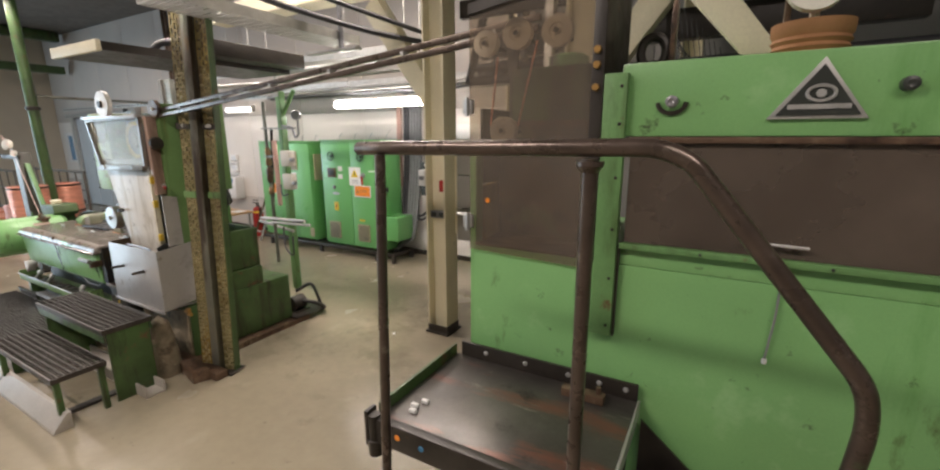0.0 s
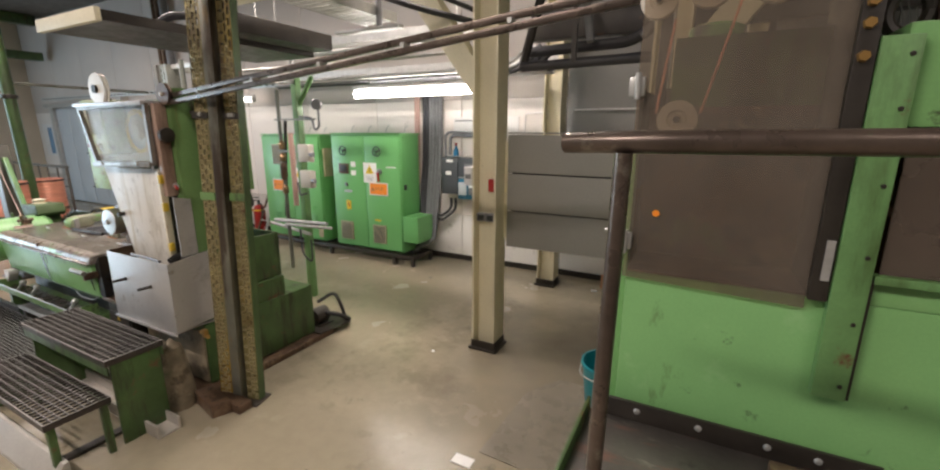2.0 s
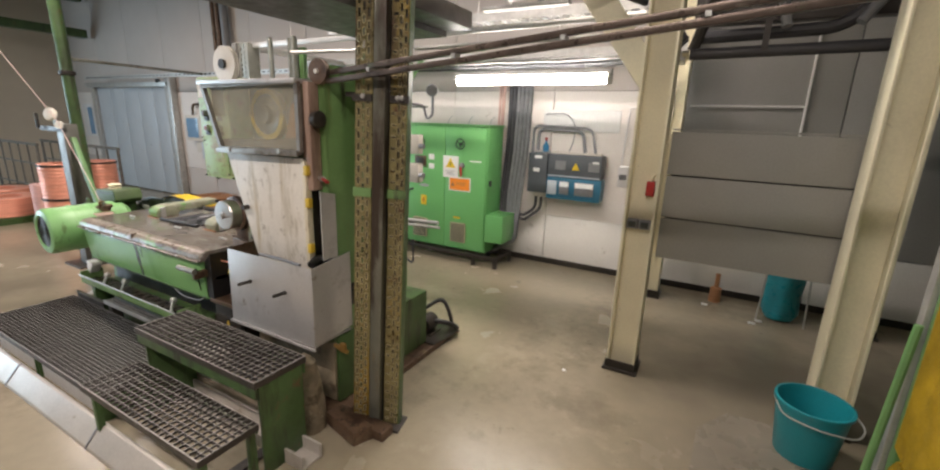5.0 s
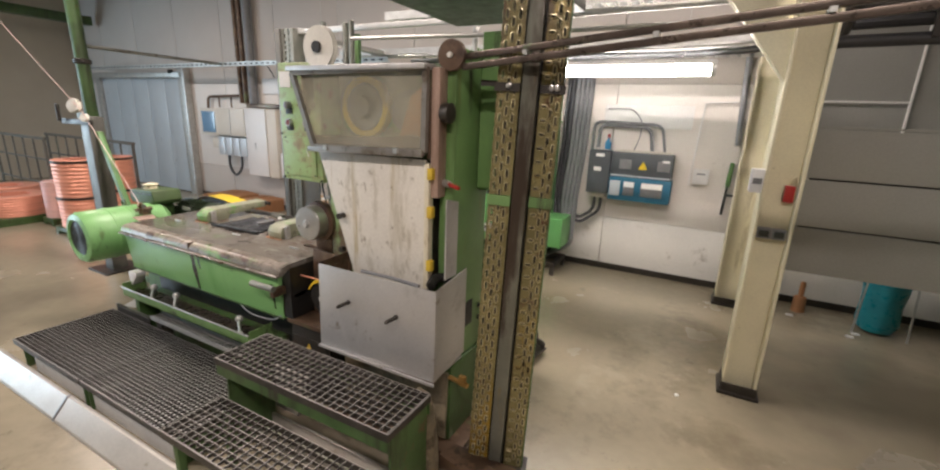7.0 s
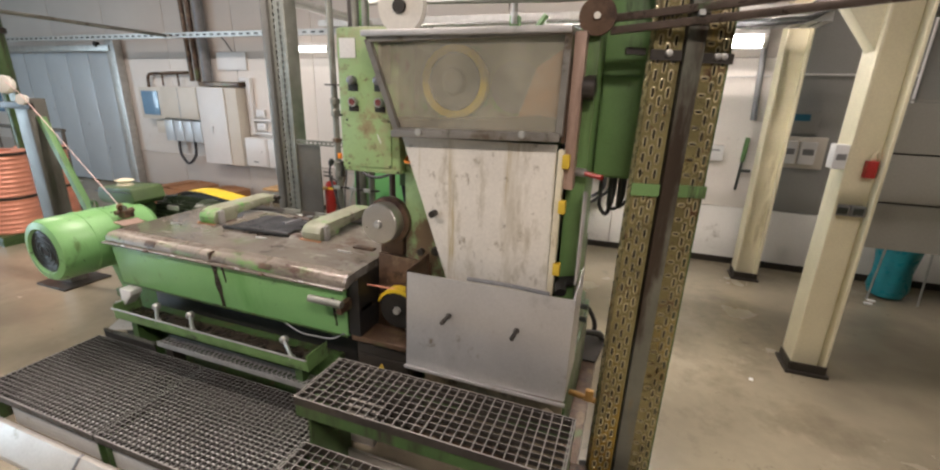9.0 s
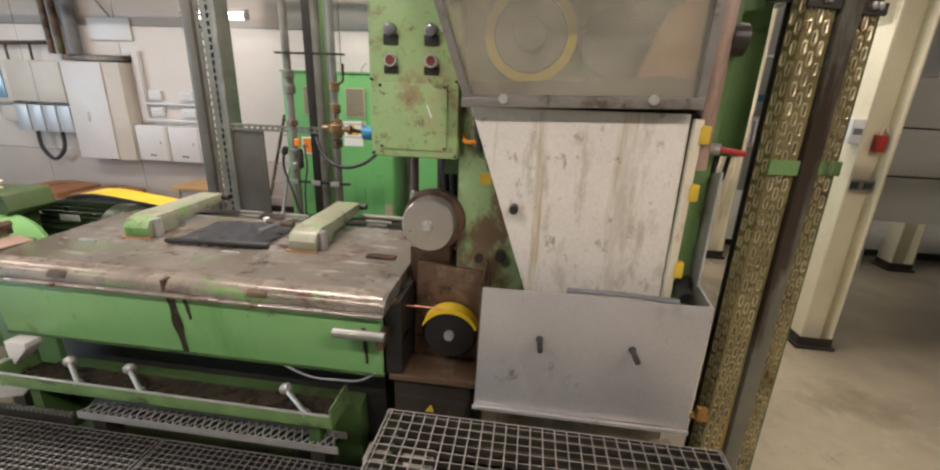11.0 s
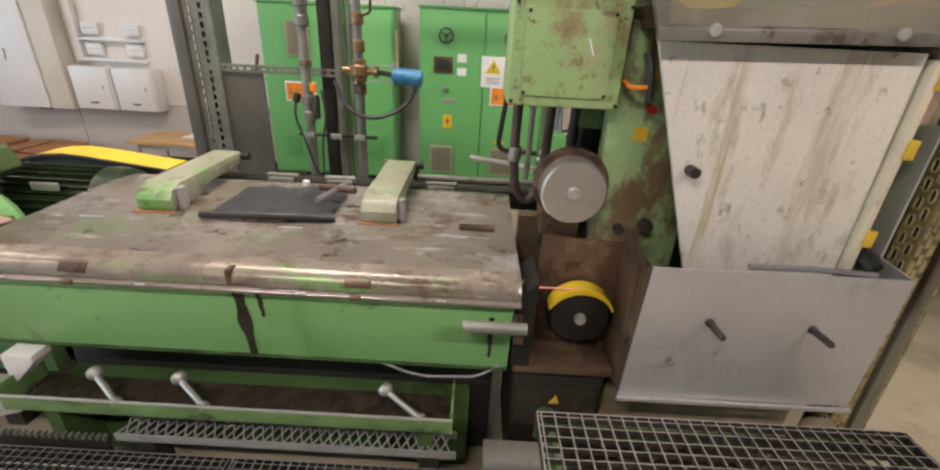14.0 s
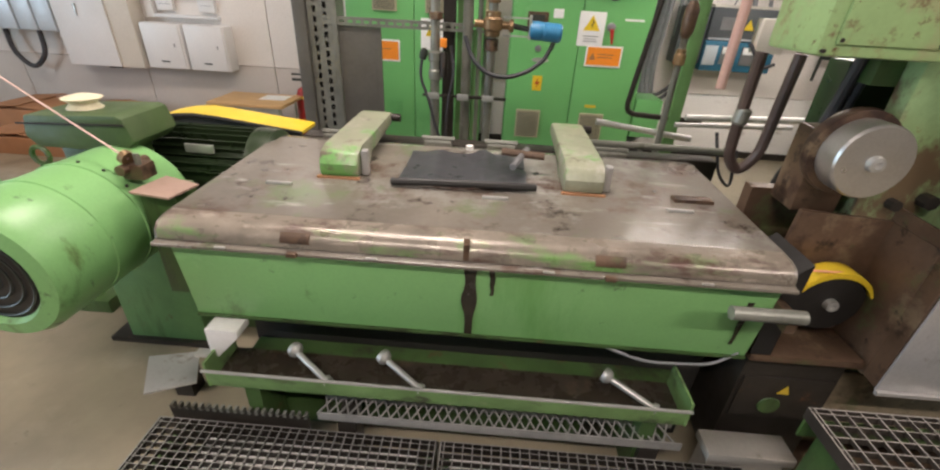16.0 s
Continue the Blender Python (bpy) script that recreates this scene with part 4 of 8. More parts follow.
part("yellow_label", sh().box(-4.30, -4.228, CY - 0.006, CY - 0.0005, 0.585, 0.695, 0.001), "yellow", ca)
part("bolt_print", sh().prism([(-4.262, 0.68), (-4.282, 0.635), (-4.265, 0.635), (-4.273, 0.60), (-4.246, 0.65), (-4.262, 0.65)], "y", CY - 0.008, CY - 0.0065), "red", ca)
part("yellow_tag", sh().box(-3.87, -3.785, CY - 0.006, CY - 0.0005, 0.48, 0.50), "yellow", ca)
part("push_button", sh().lathe((-4.285, CY, 0.888), (0, -1, 0), [(0, 0), (0.024, 0), (0.022, 0.012), (0.014, 0.02), (0, 0.02)], 14), "gauge", ca)
part("oval_plate", sh().prism([(-4.325 + 0.065 + 0.065 * math.cos(2 * math.pi * i / 16), 0.808 + 0.017 * math.sin(2 * math.pi * i / 16)) for i in range(16)], "y", CY - 0.004, CY - 0.0005), "zinc", ca, "oval bright plate")
part("name_strip", sh().box(-3.685, -3.545, CY - 0.004, CY - 0.0005, 1.105, 1.12), "paper", ca)
part("side_box", sh().box(-3.475, -3.27, CY + 0.0, CY + 0.3, 0.27, 0.565, 0.006), "green_cab", ca, "small green cable box on the side")
part("corner_handle", sh().box(-3.479, -3.46, CY + 0.05, CY + 0.09, 0.86, 0.92, 0.004), "dial", ca)
cb = control_cabinet(-5.74, -4.70, 1.45, False)
ob2 = part("orange_sign", sh().box(-5.58, -5.33, CY - 0.005, CY - 0.0005, 0.735, 0.89, 0.001), "paper", cb, "orange notice with a white border")
part("field", sh().box(-5.567, -5.343, CY - 0.008, CY - 0.0055, 0.748, 0.877), "orange", ob2)
part("print", sh().box(-5.50, -5.40, CY - 0.0095, CY - 0.0082, 0.82, 0.826).prism([(-5.555, 0.79), (-5.515, 0.79), (-5.535, 0.835)], "y", CY - 0.0095, CY - 0.0082), "carton", ob2)
ws = part("warning_sign", sh().box(-5.17, -4.99, CY - 0.005, CY - 0.0005, 0.83, 1.05, 0.001), "paper", cb, "white sheet with a yellow warning triangle")
part("triangle", sh().prism([(-5.135, 0.93), (-5.025, 0.93), (-5.08, 1.03)], "y", CY - 0.008, CY - 0.0055), "yellow", ws)
part("side_vent", sh().box(-4.699, -4.675, CY + 0.05, CY + 0.3, 0.95, 1.3, 0.004), "vent", cb)
part("label", sh().box(-4.80, -4.72, CY - 0.006, CY - 0.0005, 0.18, 0.30, 0.002), "vent", cb)
t = thing("cabinet_stand", (-4.6, CY + 0.1, 0), "dark steel plinth frame under the control cabinets", "stand")
fr = sh().box(-5.75, -3.3, CY - 0.06, CY - 0.02, 0.085, 0.125, 0.004).box(-5.75, -3.3, CY + 0.3, CY + 0.34, 0.085, 0.125, 0.004)
part("rail", fr, "dark", t)
for xx in (-5.6, -4.58, -3.6, -3.34):
    part("foot", sh().box(xx, xx + 0.04, CY - 0.06, CY - 0.02, 0, 0.084, 0.003), "dark", t)
    part("foot", sh().box(xx, xx + 0.04, CY + 0.3, CY + 0.34, 0, 0.084, 0.003), "dark", t)
part("cross_rail", sh().box(-3.34, -3.3, CY - 0.02, CY + 0.3, 0.085, 0.125), "dark", t)
t = thing("fire_extinguisher", (-6.2, 4.32, 0), "red fire extinguisher standing on the floor", "fire extinguisher")
part("cylinder", sh().lathe((-6.2, 4.32, 0.0), (0, 0, 1), [(0, 0), (0.075, 0), (0.08, 0.02), (0.08, 0.38), (0.06, 0.44), (0.025, 0.46), (0, 0.46)], 22), "red", t)
part("band", sh().lathe((-6.2, 4.32, 0.37), (0, 0, 1), [(0.0805, 0), (0.082, 0.002), (0.082, 0.022), (0.0805, 0.024)], 22), "yellow", t)
part("valve", sh().cyl((-6.2, 4.32, 0.455), (-6.2, 4.32, 0.51), 0.02, 10).box(-6.3, -6.17, 4.31, 4.33, 0.505, 0.525, 0.004).box(-6.3, -6.18, 4.31, 4.33, 0.55, 0.565, 0.004), "dial", t)
part("hose", sh().tube([(-6.18, 4.31, 0.49), (-6.09, 4.29, 0.47), (-6.1, 4.26, 0.2)], 0.01, 8, 0.06), "black", t)
t = thing("step_ladder", (-5.95, 4.2, 0), "narrow folded metal ladder leaning by the cabinet", "ladder")
part("stile", sh().tube([(-6.02, 4.08, 0), (-5.95, 4.5, 1.05)], 0.015, 6), "brown", t)
part("stile", sh().tube([(-5.86, 4.08, 0), (-5.82, 4.5, 1.05)], 0.015, 6), "zinc", t)
for k in range(6):
    f = 0.12 + 0.14 * k
    part("rung", sh().tube([(-6.02 + 0.07 * f, 4.08 + 0.42 * f, 1.05 * f), (-5.86 + 0.04 * f, 4.08 + 0.42 * f, 1.05 * f)], 0.011, 6), "zinc", t)

# ---- overhead cable trays ----
def ladder_tray(name, x0, x1, y0, y1, z, label, mt="zinc"):
    t = thing(name, ((x0 + x1) / 2, (y0 + y1) / 2, z), label, "cable tray", "cable trays")
    part("side_rail", sh().box(x0, x1, y0, y0 + 0.004, z, z + 0.06), mt, t)
    part("side_rail", sh().box(x0, x1, y1 - 0.004, y1, z, z + 0.06), mt, t)
    strip = finish("bottom_strip", sh().box(0, 0.05, 0, y1 - y0 - 0.008, 0, 0.004), mt, flat=True)
    k = x0 + 0.03
    while k < x1 - 0.04:
        piece("bottom_strip", strip, t, (k, y0 + 0.004, z))
        k += 0.075
    return t


ladder_tray("cable_tray", -4.6, -1.75, 3.75, 4.05, 2.0, "galvanised cable tray full of grey cables under the ceiling")
ladder_tray("cable_tray", -6.1, -1.75, 4.15, 4.45, 2.12, "galvanised cable tray along the wall above the cabinets")
t = ladder_tray("cable_tray", -4.6, -1.9, 3.1, 3.32, 2.22, "galvanised cable tray hung on rods across the aisle")
for hx in (-4.3, -2.3):
    for hy in (3.103, 3.317):
        part("hanger", sh().cyl((hx, hy, 2.28), (hx, hy, CEIL), 0.006, 8), "zinc", t)
t = thing("conduit_bundle", (-3.2, 3.6, 1.95), "bundle of grey conduits and cables under the trays", "cables")
for i, (yy, zz, rr, mt) in enumerate(((3.42, 1.99, 0.012, "zinc"), (3.5, 1.965, 0.014, "cable_grey"), (3.56, 2.0, 0.012, "white"), (3.62, 1.97, 0.02, "cable"), (3.68, 2.02, 0.02, "cable"), (3.84, 2.03, 0.03, "cable"), (3.92, 2.03, 0.028, "cable_grey"), (3.99, 2.025, 0.024, "cable"))):
    part("conduit", sh().tube([(-4.7 + 0.1 * (i % 3), yy, zz), (-2.4, yy, zz), (-1.9, yy, zz + 0.02), (-1.75, yy, zz + 0.16)], rr, 8, 0.1), mt, t)
t = thing("perforated_tray", (-2.6, 2.4, 2.2), "perforated grey cable tray hung under the ceiling on a rod", "cable tray", "cable trays")
strip = finish("bottom_strip", sh().box(0, 0.24, 0, 0.016, 0, 0.004), "zinc", flat=True)
for k in range(44):
    piece("bottom_strip", strip, t, (-2.62, 1.3 + 0.03 * k, 2.2 + 0.002 * (k % 2)))
part("side_rail", sh().box(-2.625, -2.62, 1.3, 2.65, 2.2, 2.26), "zinc", t)
part("side_rail", sh().box(-2.38, -2.375, 1.3, 2.65, 2.2, 2.26), "zinc", t)
part("hanger_rod", sh().cyl((-2.36, 2.45, 2.14), (-2.36, 2.45, CEIL), 0.018, 10), "gauge", t)
part("hanger_plate", sh().box(-2.7, -2.2, 2.42, 2.48, 2.12, 2.14, 0.003), "zinc", t)
t = thing("slack_cable", (-2.4, 2.0, 2.2), "sagging dark cables beside the perforated tray", "cables")
part("cable", sh().tube([(-3.0, 1.2, 2.75), (-2.5, 1.9, 2.36), (-2.15, 2.5, 2.24), (-1.9, 2.9, 2.2)], 0.02, 8, 0.2), "cable", t)
part("cable", sh().tube([(-2.9, 1.3, 2.8), (-2.3, 2.1, 2.42), (-2.0, 2.6, 2.3), (-1.8, 2.9, 2.22)], 0.016, 8, 0.2), "cable", t)
t = thing("pipe_truss", (-1.2, 3.0, 1.9), "black pipes and girders between the columns overhead", "girder")
part("pipe", sh().cyl((-1.64, 2.98, 1.925), (0.9, 2.98, 1.965), 0.03, 12), "cable", t)
part("pipe", sh().tube([(-1.62, 3.1, 2.03), (-0.95, 3.1, 2.05), (-0.8, 3.1, 2.2), (-0.8, 3.1, 2.5)], 0.035, 10, 0.12), "cable", t)
part("girder", sh().box(-1.66, 0.9, 3.2, 3.3, 2.12, 2.3, 0.008), "dark", t)
part("girder", sh().box(-1.66, 0.9, 2.9, 2.96, 2.34, 2.46, 0.008), "dark", t)
part("strut", sh().tube([(-1.63, 3.0, 1.95), (-1.5, 3.0, 2.42)], 0.03, 8), "dark", t)
part("strut", sh().tube([(-1.2, 3.0, 2.05), (-1.3, 3.1, 2.5)], 0.025, 8), "cable_grey", t)
part("hanger", sh().box(-1.3, -1.27, 2.94, 2.96, 1.93, CEIL), "dark", t)
part("hanger", sh().box(-0.3, -0.27, 2.94, 2.96, 1.93, CEIL), "dark", t)
part("strut", sh().tube([(-0.9, 3.0, 2.05), (-0.6, 3.1, 2.5)], 0.025, 8), "cable_grey", t)

# ---- hood plate over the tower and guide rail ----
t = thing("hood_plate", (-3.3, 1.9, 2.0), "dark flat hood plate with pale rim hung over the machine", "hood")
part("plate", sh().prism([(-3.57, 1.27), (-3.0, 1.27), (-2.98, 2.5), (-3.57, 2.5)], "z", 2.012, 2.06), "dark", t)
part("front_rim", sh().box(-3.585, -2.99, 1.24, 1.266, 2.005, 2.065, 0.004), "cream", t, "pale front rim")
part("side_box", sh().box(-2.975, -2.8, 1.75, 2.5, 2.04, 2.14, 0.01), "dark", t)
part("hose", sh().tube([(-3.4, 1.7, 2.07), (-3.35, 1.75, 2.16), (-3.1, 1.9, 2.18), (-3.0, 2.0, 2.1)], 0.022, 8, 0.08), "cable", t)
part("suspension_rod", sh().cyl((-3.3, 1.9, 2.06), (-3.3, 1.9, CEIL), 0.015, 8), "zinc", t)
t = thing("guide_rail", (-1.8, 1.5, 1.7), "brown double guide rail for wire between the two machines", "guide rail")
for dz, dy in ((0.0, 0.0), (0.036, 0.012)):
    a, b = Vector((-2.96, 1.5 + dy, 1.665 + dz)), Vector((-0.52, 1.47 + dy, 1.895 + dz))
    d = (b - a).normalized()
    ang = math.atan2(d.z, d.x)
    part("bar", sh().box(0, (b - a).length, -0.011, 0.011, -0.011, 0.011, 0.003, Matrix.Translation(a) @ Matrix.Rotation(-ang, 4, "Y")), "rail", t)
for k in range(6):
    f = (k + 0.6) / 6
    x = -2.96 + 2.44 * f
    z = 1.665 + 0.23 * f
    part("spacer", sh().box(x - 0.008, x + 0.008, 1.482, 1.524, z + 0.012, z + 0.026), "zinc", t)

# ---- the wire machine in the middle ----
tw = thing("machine_tower", (-3.3, 1.8, 0), "oily green machine tower with a guard window and stained white apron", "machine")
part("base", sh().prism([(-3.60, 1.50), (-2.97, 1.50), (-2.97, 2.30), (-3.60, 2.30)], "z", 0.05, 0.42, 0.008), "green_old", tw)
part("base_crust", sh().prism([(-3.58, 0.06), (-2.985, 0.06), (-2.98, 0.40), (-3.1, 0.37), (-3.25, 0.41), (-3.4, 0.33), (-3.58, 0.36)], "y", 1.485, 1.499, 0.003), "crust", tw, "pale crust of dried residue")
part("column", sh().box(-3.049, -2.985, 1.50, 1.80, 0.42, 1.74, 0.006), "green_side", tw, "oily dull green column")
part("rear_block", sh().box(-3.55, -2.98, 1.82, 2.08, 0.42, 0.56, 0.008), "green_old", tw)
part("rear_cover", sh().box(-3.74, -3.556, 1.70, 1.78, 0.42, 1.14, 0.006), "motor_dark", tw, "dark oily cover")
part("rear_body", sh().box(-3.55, -3.055, 1.66, 1.80, 0.42, 1.7, 0.008), "green_old", tw)
part("front_plate", sh().box(-3.695, -3.45, 1.548, 1.60, 0.42, 1.36, 0.004), "flaky", tw, "rusty flaking green plate")
# Black plate paints the shade inside the handle hole.
part("handle_hole", sh().box(-2.9845, -2.981, 1.62, 1.70, 0.56, 0.68, 0.001), "black", tw)
part("bolt", sh().cyl((-3.55, 1.548, 0.86), (-3.55, 1.52, 0.86), 0.018, 8), "dark", tw)
part("bolt", sh().cyl((-3.62, 1.548, 0.845), (-3.62, 1.525, 0.845), 0.014, 8), "dark", tw)
part("label", sh().box(-3.628, -3.594, 1.543, 1.5475, 1.085, 1.12), "hinge_yellow", tw, "yellow label with dark foot")
part("button", sh().cyl((-3.60, 1.548, 1.165), (-3.60, 1.525, 1.165), 0.011, 10), "red", tw)
# white apron, wider at the top
apron = part("apron", sh().prism([(-3.65, 1.318), (-3.08, 1.322), (-3.075, 0.76), (-3.455, 0.755)], "y", 1.445, 1.458, 0.003), "white_dirty", tw, "white apron with brown oil runs")
part("knob", sh().cyl((-3.515, 1.445, 1.045), (-3.515, 1.412, 1.045), 0.013, 10), "dark", apron)
part("apron_side", sh().box(-3.072, -3.066, 1.46, 1.66, 0.78, 1.32), "dark", tw)
part("hinge_strip", sh().box(-3.073, -3.052, 1.425, 1.459, 0.80, 1.31, 0.003), "hinge_strip", tw, "pale hinge strip stained yellow")
for zz in (0.88, 1.1, 1.25):
    part("hinge", sh().box(-3.058, -3.034, 1.42, 1.445, zz, zz + 0.045, 0.003), "hinge_yellow", tw)
part("side_plate", sh().prism([(1.44, 0.85), (1.53, 0.85), (1.53, 1.16), (1.44, 1.18)], "x", -2.982, -2.976), "tray", tw)
part("side_cover", sh().box(-3.056, -3.02, 1.44, 1.498, 1.18, 1.66, 0.004), "pink_cover", tw, "pinkish tan side cover")
part("motor_knob", sh().lathe((-3.02, 1.468, 1.50), (1, 0, 0), [(0, 0), (0.034, 0), (0.038, 0.015), (0.038, 0.035), (0.015, 0.042), (0, 0.042)], 18), "dark", tw)
part("green_box", sh().box(-2.984, -2.83, 1.70, 1.82, 1.19, 1.82, 0.006), "green_side", tw, "green terminal box")
part("green_lid", sh().box(-2.978, -2.836, 1.688, 1.699, 1.20, 1.545, 0.003), "green_side", tw)
for dx in (0, 0.035, 0.07):
    part("cable", sh().tube([(-2.95 + dx, 1.76, 1.20), (-2.95 + dx, 1.77, 1.06), (-2.92 + dx, 1.79, 1.02 + dx), (-2.90 + dx, 1.80, 1.1), (-2.90 + dx, 1.78, 1.19)], 0.008, 6, 0.04), "cable", tw)
part("valve_pipe", sh().tube([(-2.96, 1.47, 0.40), (-2.86, 1.45, 0.40)], 0.011, 8).box(-2.9, -2.87, 1.44, 1.46, 0.395, 0.44, 0.003), "brass", tw)
part("valve", sh().cyl((-3.03, 1.49, 1.235), (-2.985, 1.47, 1.235), 0.014, 10), "zinc", tw)
part("lever", sh().tube([(-2.99, 1.47, 1.235), (-2.93, 1.445, 1.228)], 0.008, 8), "red", tw)
for z in (0.62, 0.56):
    part("fitting", sh().cyl((-2.985, 1.77, z), (-2.945, 1.77, z), 0.013, 8), "dial", tw)

# guard box with window on top of the apron
gb = thing("guard_box", (-3.4, 1.5, 1.32), "steel guard box with a greasy see-through window", "machine guard")
def quad_frame(corners, w, y_of):
    s = sh()
    k = len(corners)
    for i in range(k):
        a, b = corners[i], corners[(i + 1) % k]
        pa, pb = Vector((a[0], y_of(a[1]), a[1])), Vector((b[0], y_of(b[1]), b[1]))
        s.tube([pa, pb], w, 4)
    return s


def gy(z):
    return 1.425


CORN = [(-3.765, 1.645), (-3.07, 1.66), (-3.075, 1.352), (-3.655, 1.34)]
pane = sh()
fv = [pane.bm.verts.new((x, gy(z) + 0.006, z)) for x, z in CORN]
bv = [pane.bm.verts.new((x, gy(z) + 0.011, z)) for x, z in CORN]
pane.bm.faces.new(fv)
pane.bm.faces.new(bv[::-1])
for i in range(4):
    pane.bm.faces.new((fv[i], bv[i], bv[(i + 1) % 4], fv[(i + 1) % 4]))
part("window", pane, "guard_green", gb, "greasy see-through window")
part("sludge", sh().prism([(-3.66, 1.342), (-3.08, 1.354), (-3.08, 1.402), (-3.16, 1.412), (-3.24, 1.402), (-3.3, 1.397), (-3.38, 1.389), (-3.45, 1.392), (-3.58, 1.381), (-3.67, 1.386)], "y", 1.440, 1.60), "brown", gb, "brown sludge along the bottom")
part("frame", quad_frame(CORN, 0.015, gy), "frame_dirty", gb)
part("lower_rail", sh().prism([(-3.67, 1.318), (-3.07, 1.335), (-3.07, 1.362), (-3.67, 1.342)], "y", 1.400, 1.412, 0.002), "frame_dirty", gb)
part("top", sh().prism([(-3.78, 1.40), (-3.06, 1.40), (-3.06, 1.66), (-3.78, 1.66)], "z", 1.652, 1.672, 0.003), "tray", gb)
# The pale back colour stands in for light inside the box.
part("back", sh().box(-3.72, -3.073, 1.63, 1.65, 1.33, 1.65), "green_rub", gb)
part("side", sh().prism([(1.44, 1.65), (1.65, 1.65), (1.65, 1.33), (1.44, 1.33)], "x", -3.07, -3.058), "brown", gb)
part("side", sh().prism([(1.44, 1.65), (1.65, 1.65), (1.65, 1.50), (1.44, 1.50)], "x", -3.735, -3.723), "tray", gb)
part("inner_wheel", sh().lathe((-3.505, 1.62, 1.515), (0, -1, 0), [(0, 0), (0.125, 0), (0.125, 0.02), (0.105, 0.02), (0.10, 0.035), (0.05, 0.03), (0.04, 0.05), (0, 0.05)], 30), "gauge", gb)
part("yellow_rim", sh().lathe((-3.505, 1.62, 1.515), (0, -1, 0), [(0.112, 0.021), (0.13, 0.0), (0.13, 0.034), (0.104, 0.036), (0.104, 0.021)], 36), "yellow", gb, "yellow wheel rim")
part("inner_wheel", sh().lathe((-3.27, 1.62, 1.50), (0, -1, 0), [(0, 0), (0.09, 0), (0.09, 0.03), (0.03, 0.03), (0, 0.03)], 26), "gauge", gb)
part("rust_plate", sh().prism([(-3.24, 1.36), (-3.08, 1.36), (-3.08, 1.62), (-3.17, 1.56)], "y", 1.47, 1.478), "carton", gb, "rust-red splash plate")
for x in (-3.56, -3.19):
    part("screw", sh().lathe((x, 1.400, 1.338 + (x + 3.67) * 0.03), (0, -1, 0), [(0, 0), (0.013, 0), (0.012, 0.005), (0.005, 0.006), (0, 0.004)], 14), "zinc", gb)
t = thing("guide_pulley", (-3.67, 1.50, 1.67), "white nylon guide pulley standing on the guard box", "pulley", "guide pulleys")
part("wheel", sh().lathe((-3.67, 1.515, 1.755), (0, -1, 0), [(0, 0), (0.088, 0), (0.088, 0.008), (0.078, 0.014), (0.088, 0.02), (0.088, 0.028), (0.03, 0.03), (0, 0.03)], 32), "wheel", t)
part("hub", sh().cyl((-3.67, 1.484, 1.755), (-3.67, 1.472, 1.755), 0.024, 14), "dark", t)
part("bracket", sh().box(-3.68, -3.66, 1.518, 1.53, 1.672, 1.78, 0.003), "dark", t)
t = thing("guide_pulley", (-3.0, 1.54, 1.64), "small brown guide pulley at the end of the rail", "pulley", "guide pulleys")
part("wheel", sh().lathe((-3.0, 1.50, 1.705), (0, -1, 0), [(0, 0), (0.055, 0), (0.055, 0.006), (0.048, 0.011), (0.055, 0.016), (0.055, 0.022), (0, 0.022)], 26), "brown", t)
part("hub", sh().cyl((-3.0, 1.478, 1.705), (-3.0, 1.467, 1.705), 0.01, 10), "wheel", t)
part("bracket", sh().box(-3.04, -2.99, 1.505, 1.515, 1.58, 1.72, 0.003), "tray", t)

# sheet steel splash tray
t = thing("splash_tray", (-3.27, 1.45, 0.42), "grey sheet steel splash tray with two handle pins", "tray")
part("front", sh().prism([(-3.595, 0.425), (-2.965, 0.435), (-2.962, 0.832), (-3.585, 0.83)], "y", 1.350, 1.356, 0.002), "tray", t)
part("side", sh().prism([(1.357, 0.435), (1.60, 0.46), (1.60, 0.86), (1.357, 0.832)], "x", -2.970, -2.964), "tray", t)
part("side", sh().prism([(1.357, 0.43), (1.60, 0.46), (1.60, 0.84), (1.357, 0.83)], "x", -3.594, -3.588), "brown", t)
part("bottom", sh().box(-3.588, -2.971, 1.357, 1.60, 0.432, 0.438), "tray", t)
part("lip", sh().box(-3.60, -2.96, 1.338, 1.349, 0.42, 0.432, 0.002), "tray", t)
part("seal", sh().tube([(-3.05, 1.362, 0.835), (-3.2, 1.37, 0.838), (-3.35, 1.37, 0.836)], 0.008, 8), "gauge", t)
for x, z in ((-3.413, 0.684), (-3.153, 0.680)):
    part("handle_pin", sh().lathe((x, 1.35, z), (0, -1, 0.03), [(0.011, 0), (0.011, 0.006), (0.0085, 0.008), (0.0085, 0.066), (0.006, 0.07), (0, 0.07)], 12), "dark", t, "dark handle pin")
part("dark_cable", sh().tube([(-3.02, 1.40, 0.83), (-3.03, 1.45, 0.85), (-2.99, 1.5, 0.84)], 0.02, 8, 0.02), "black", t)

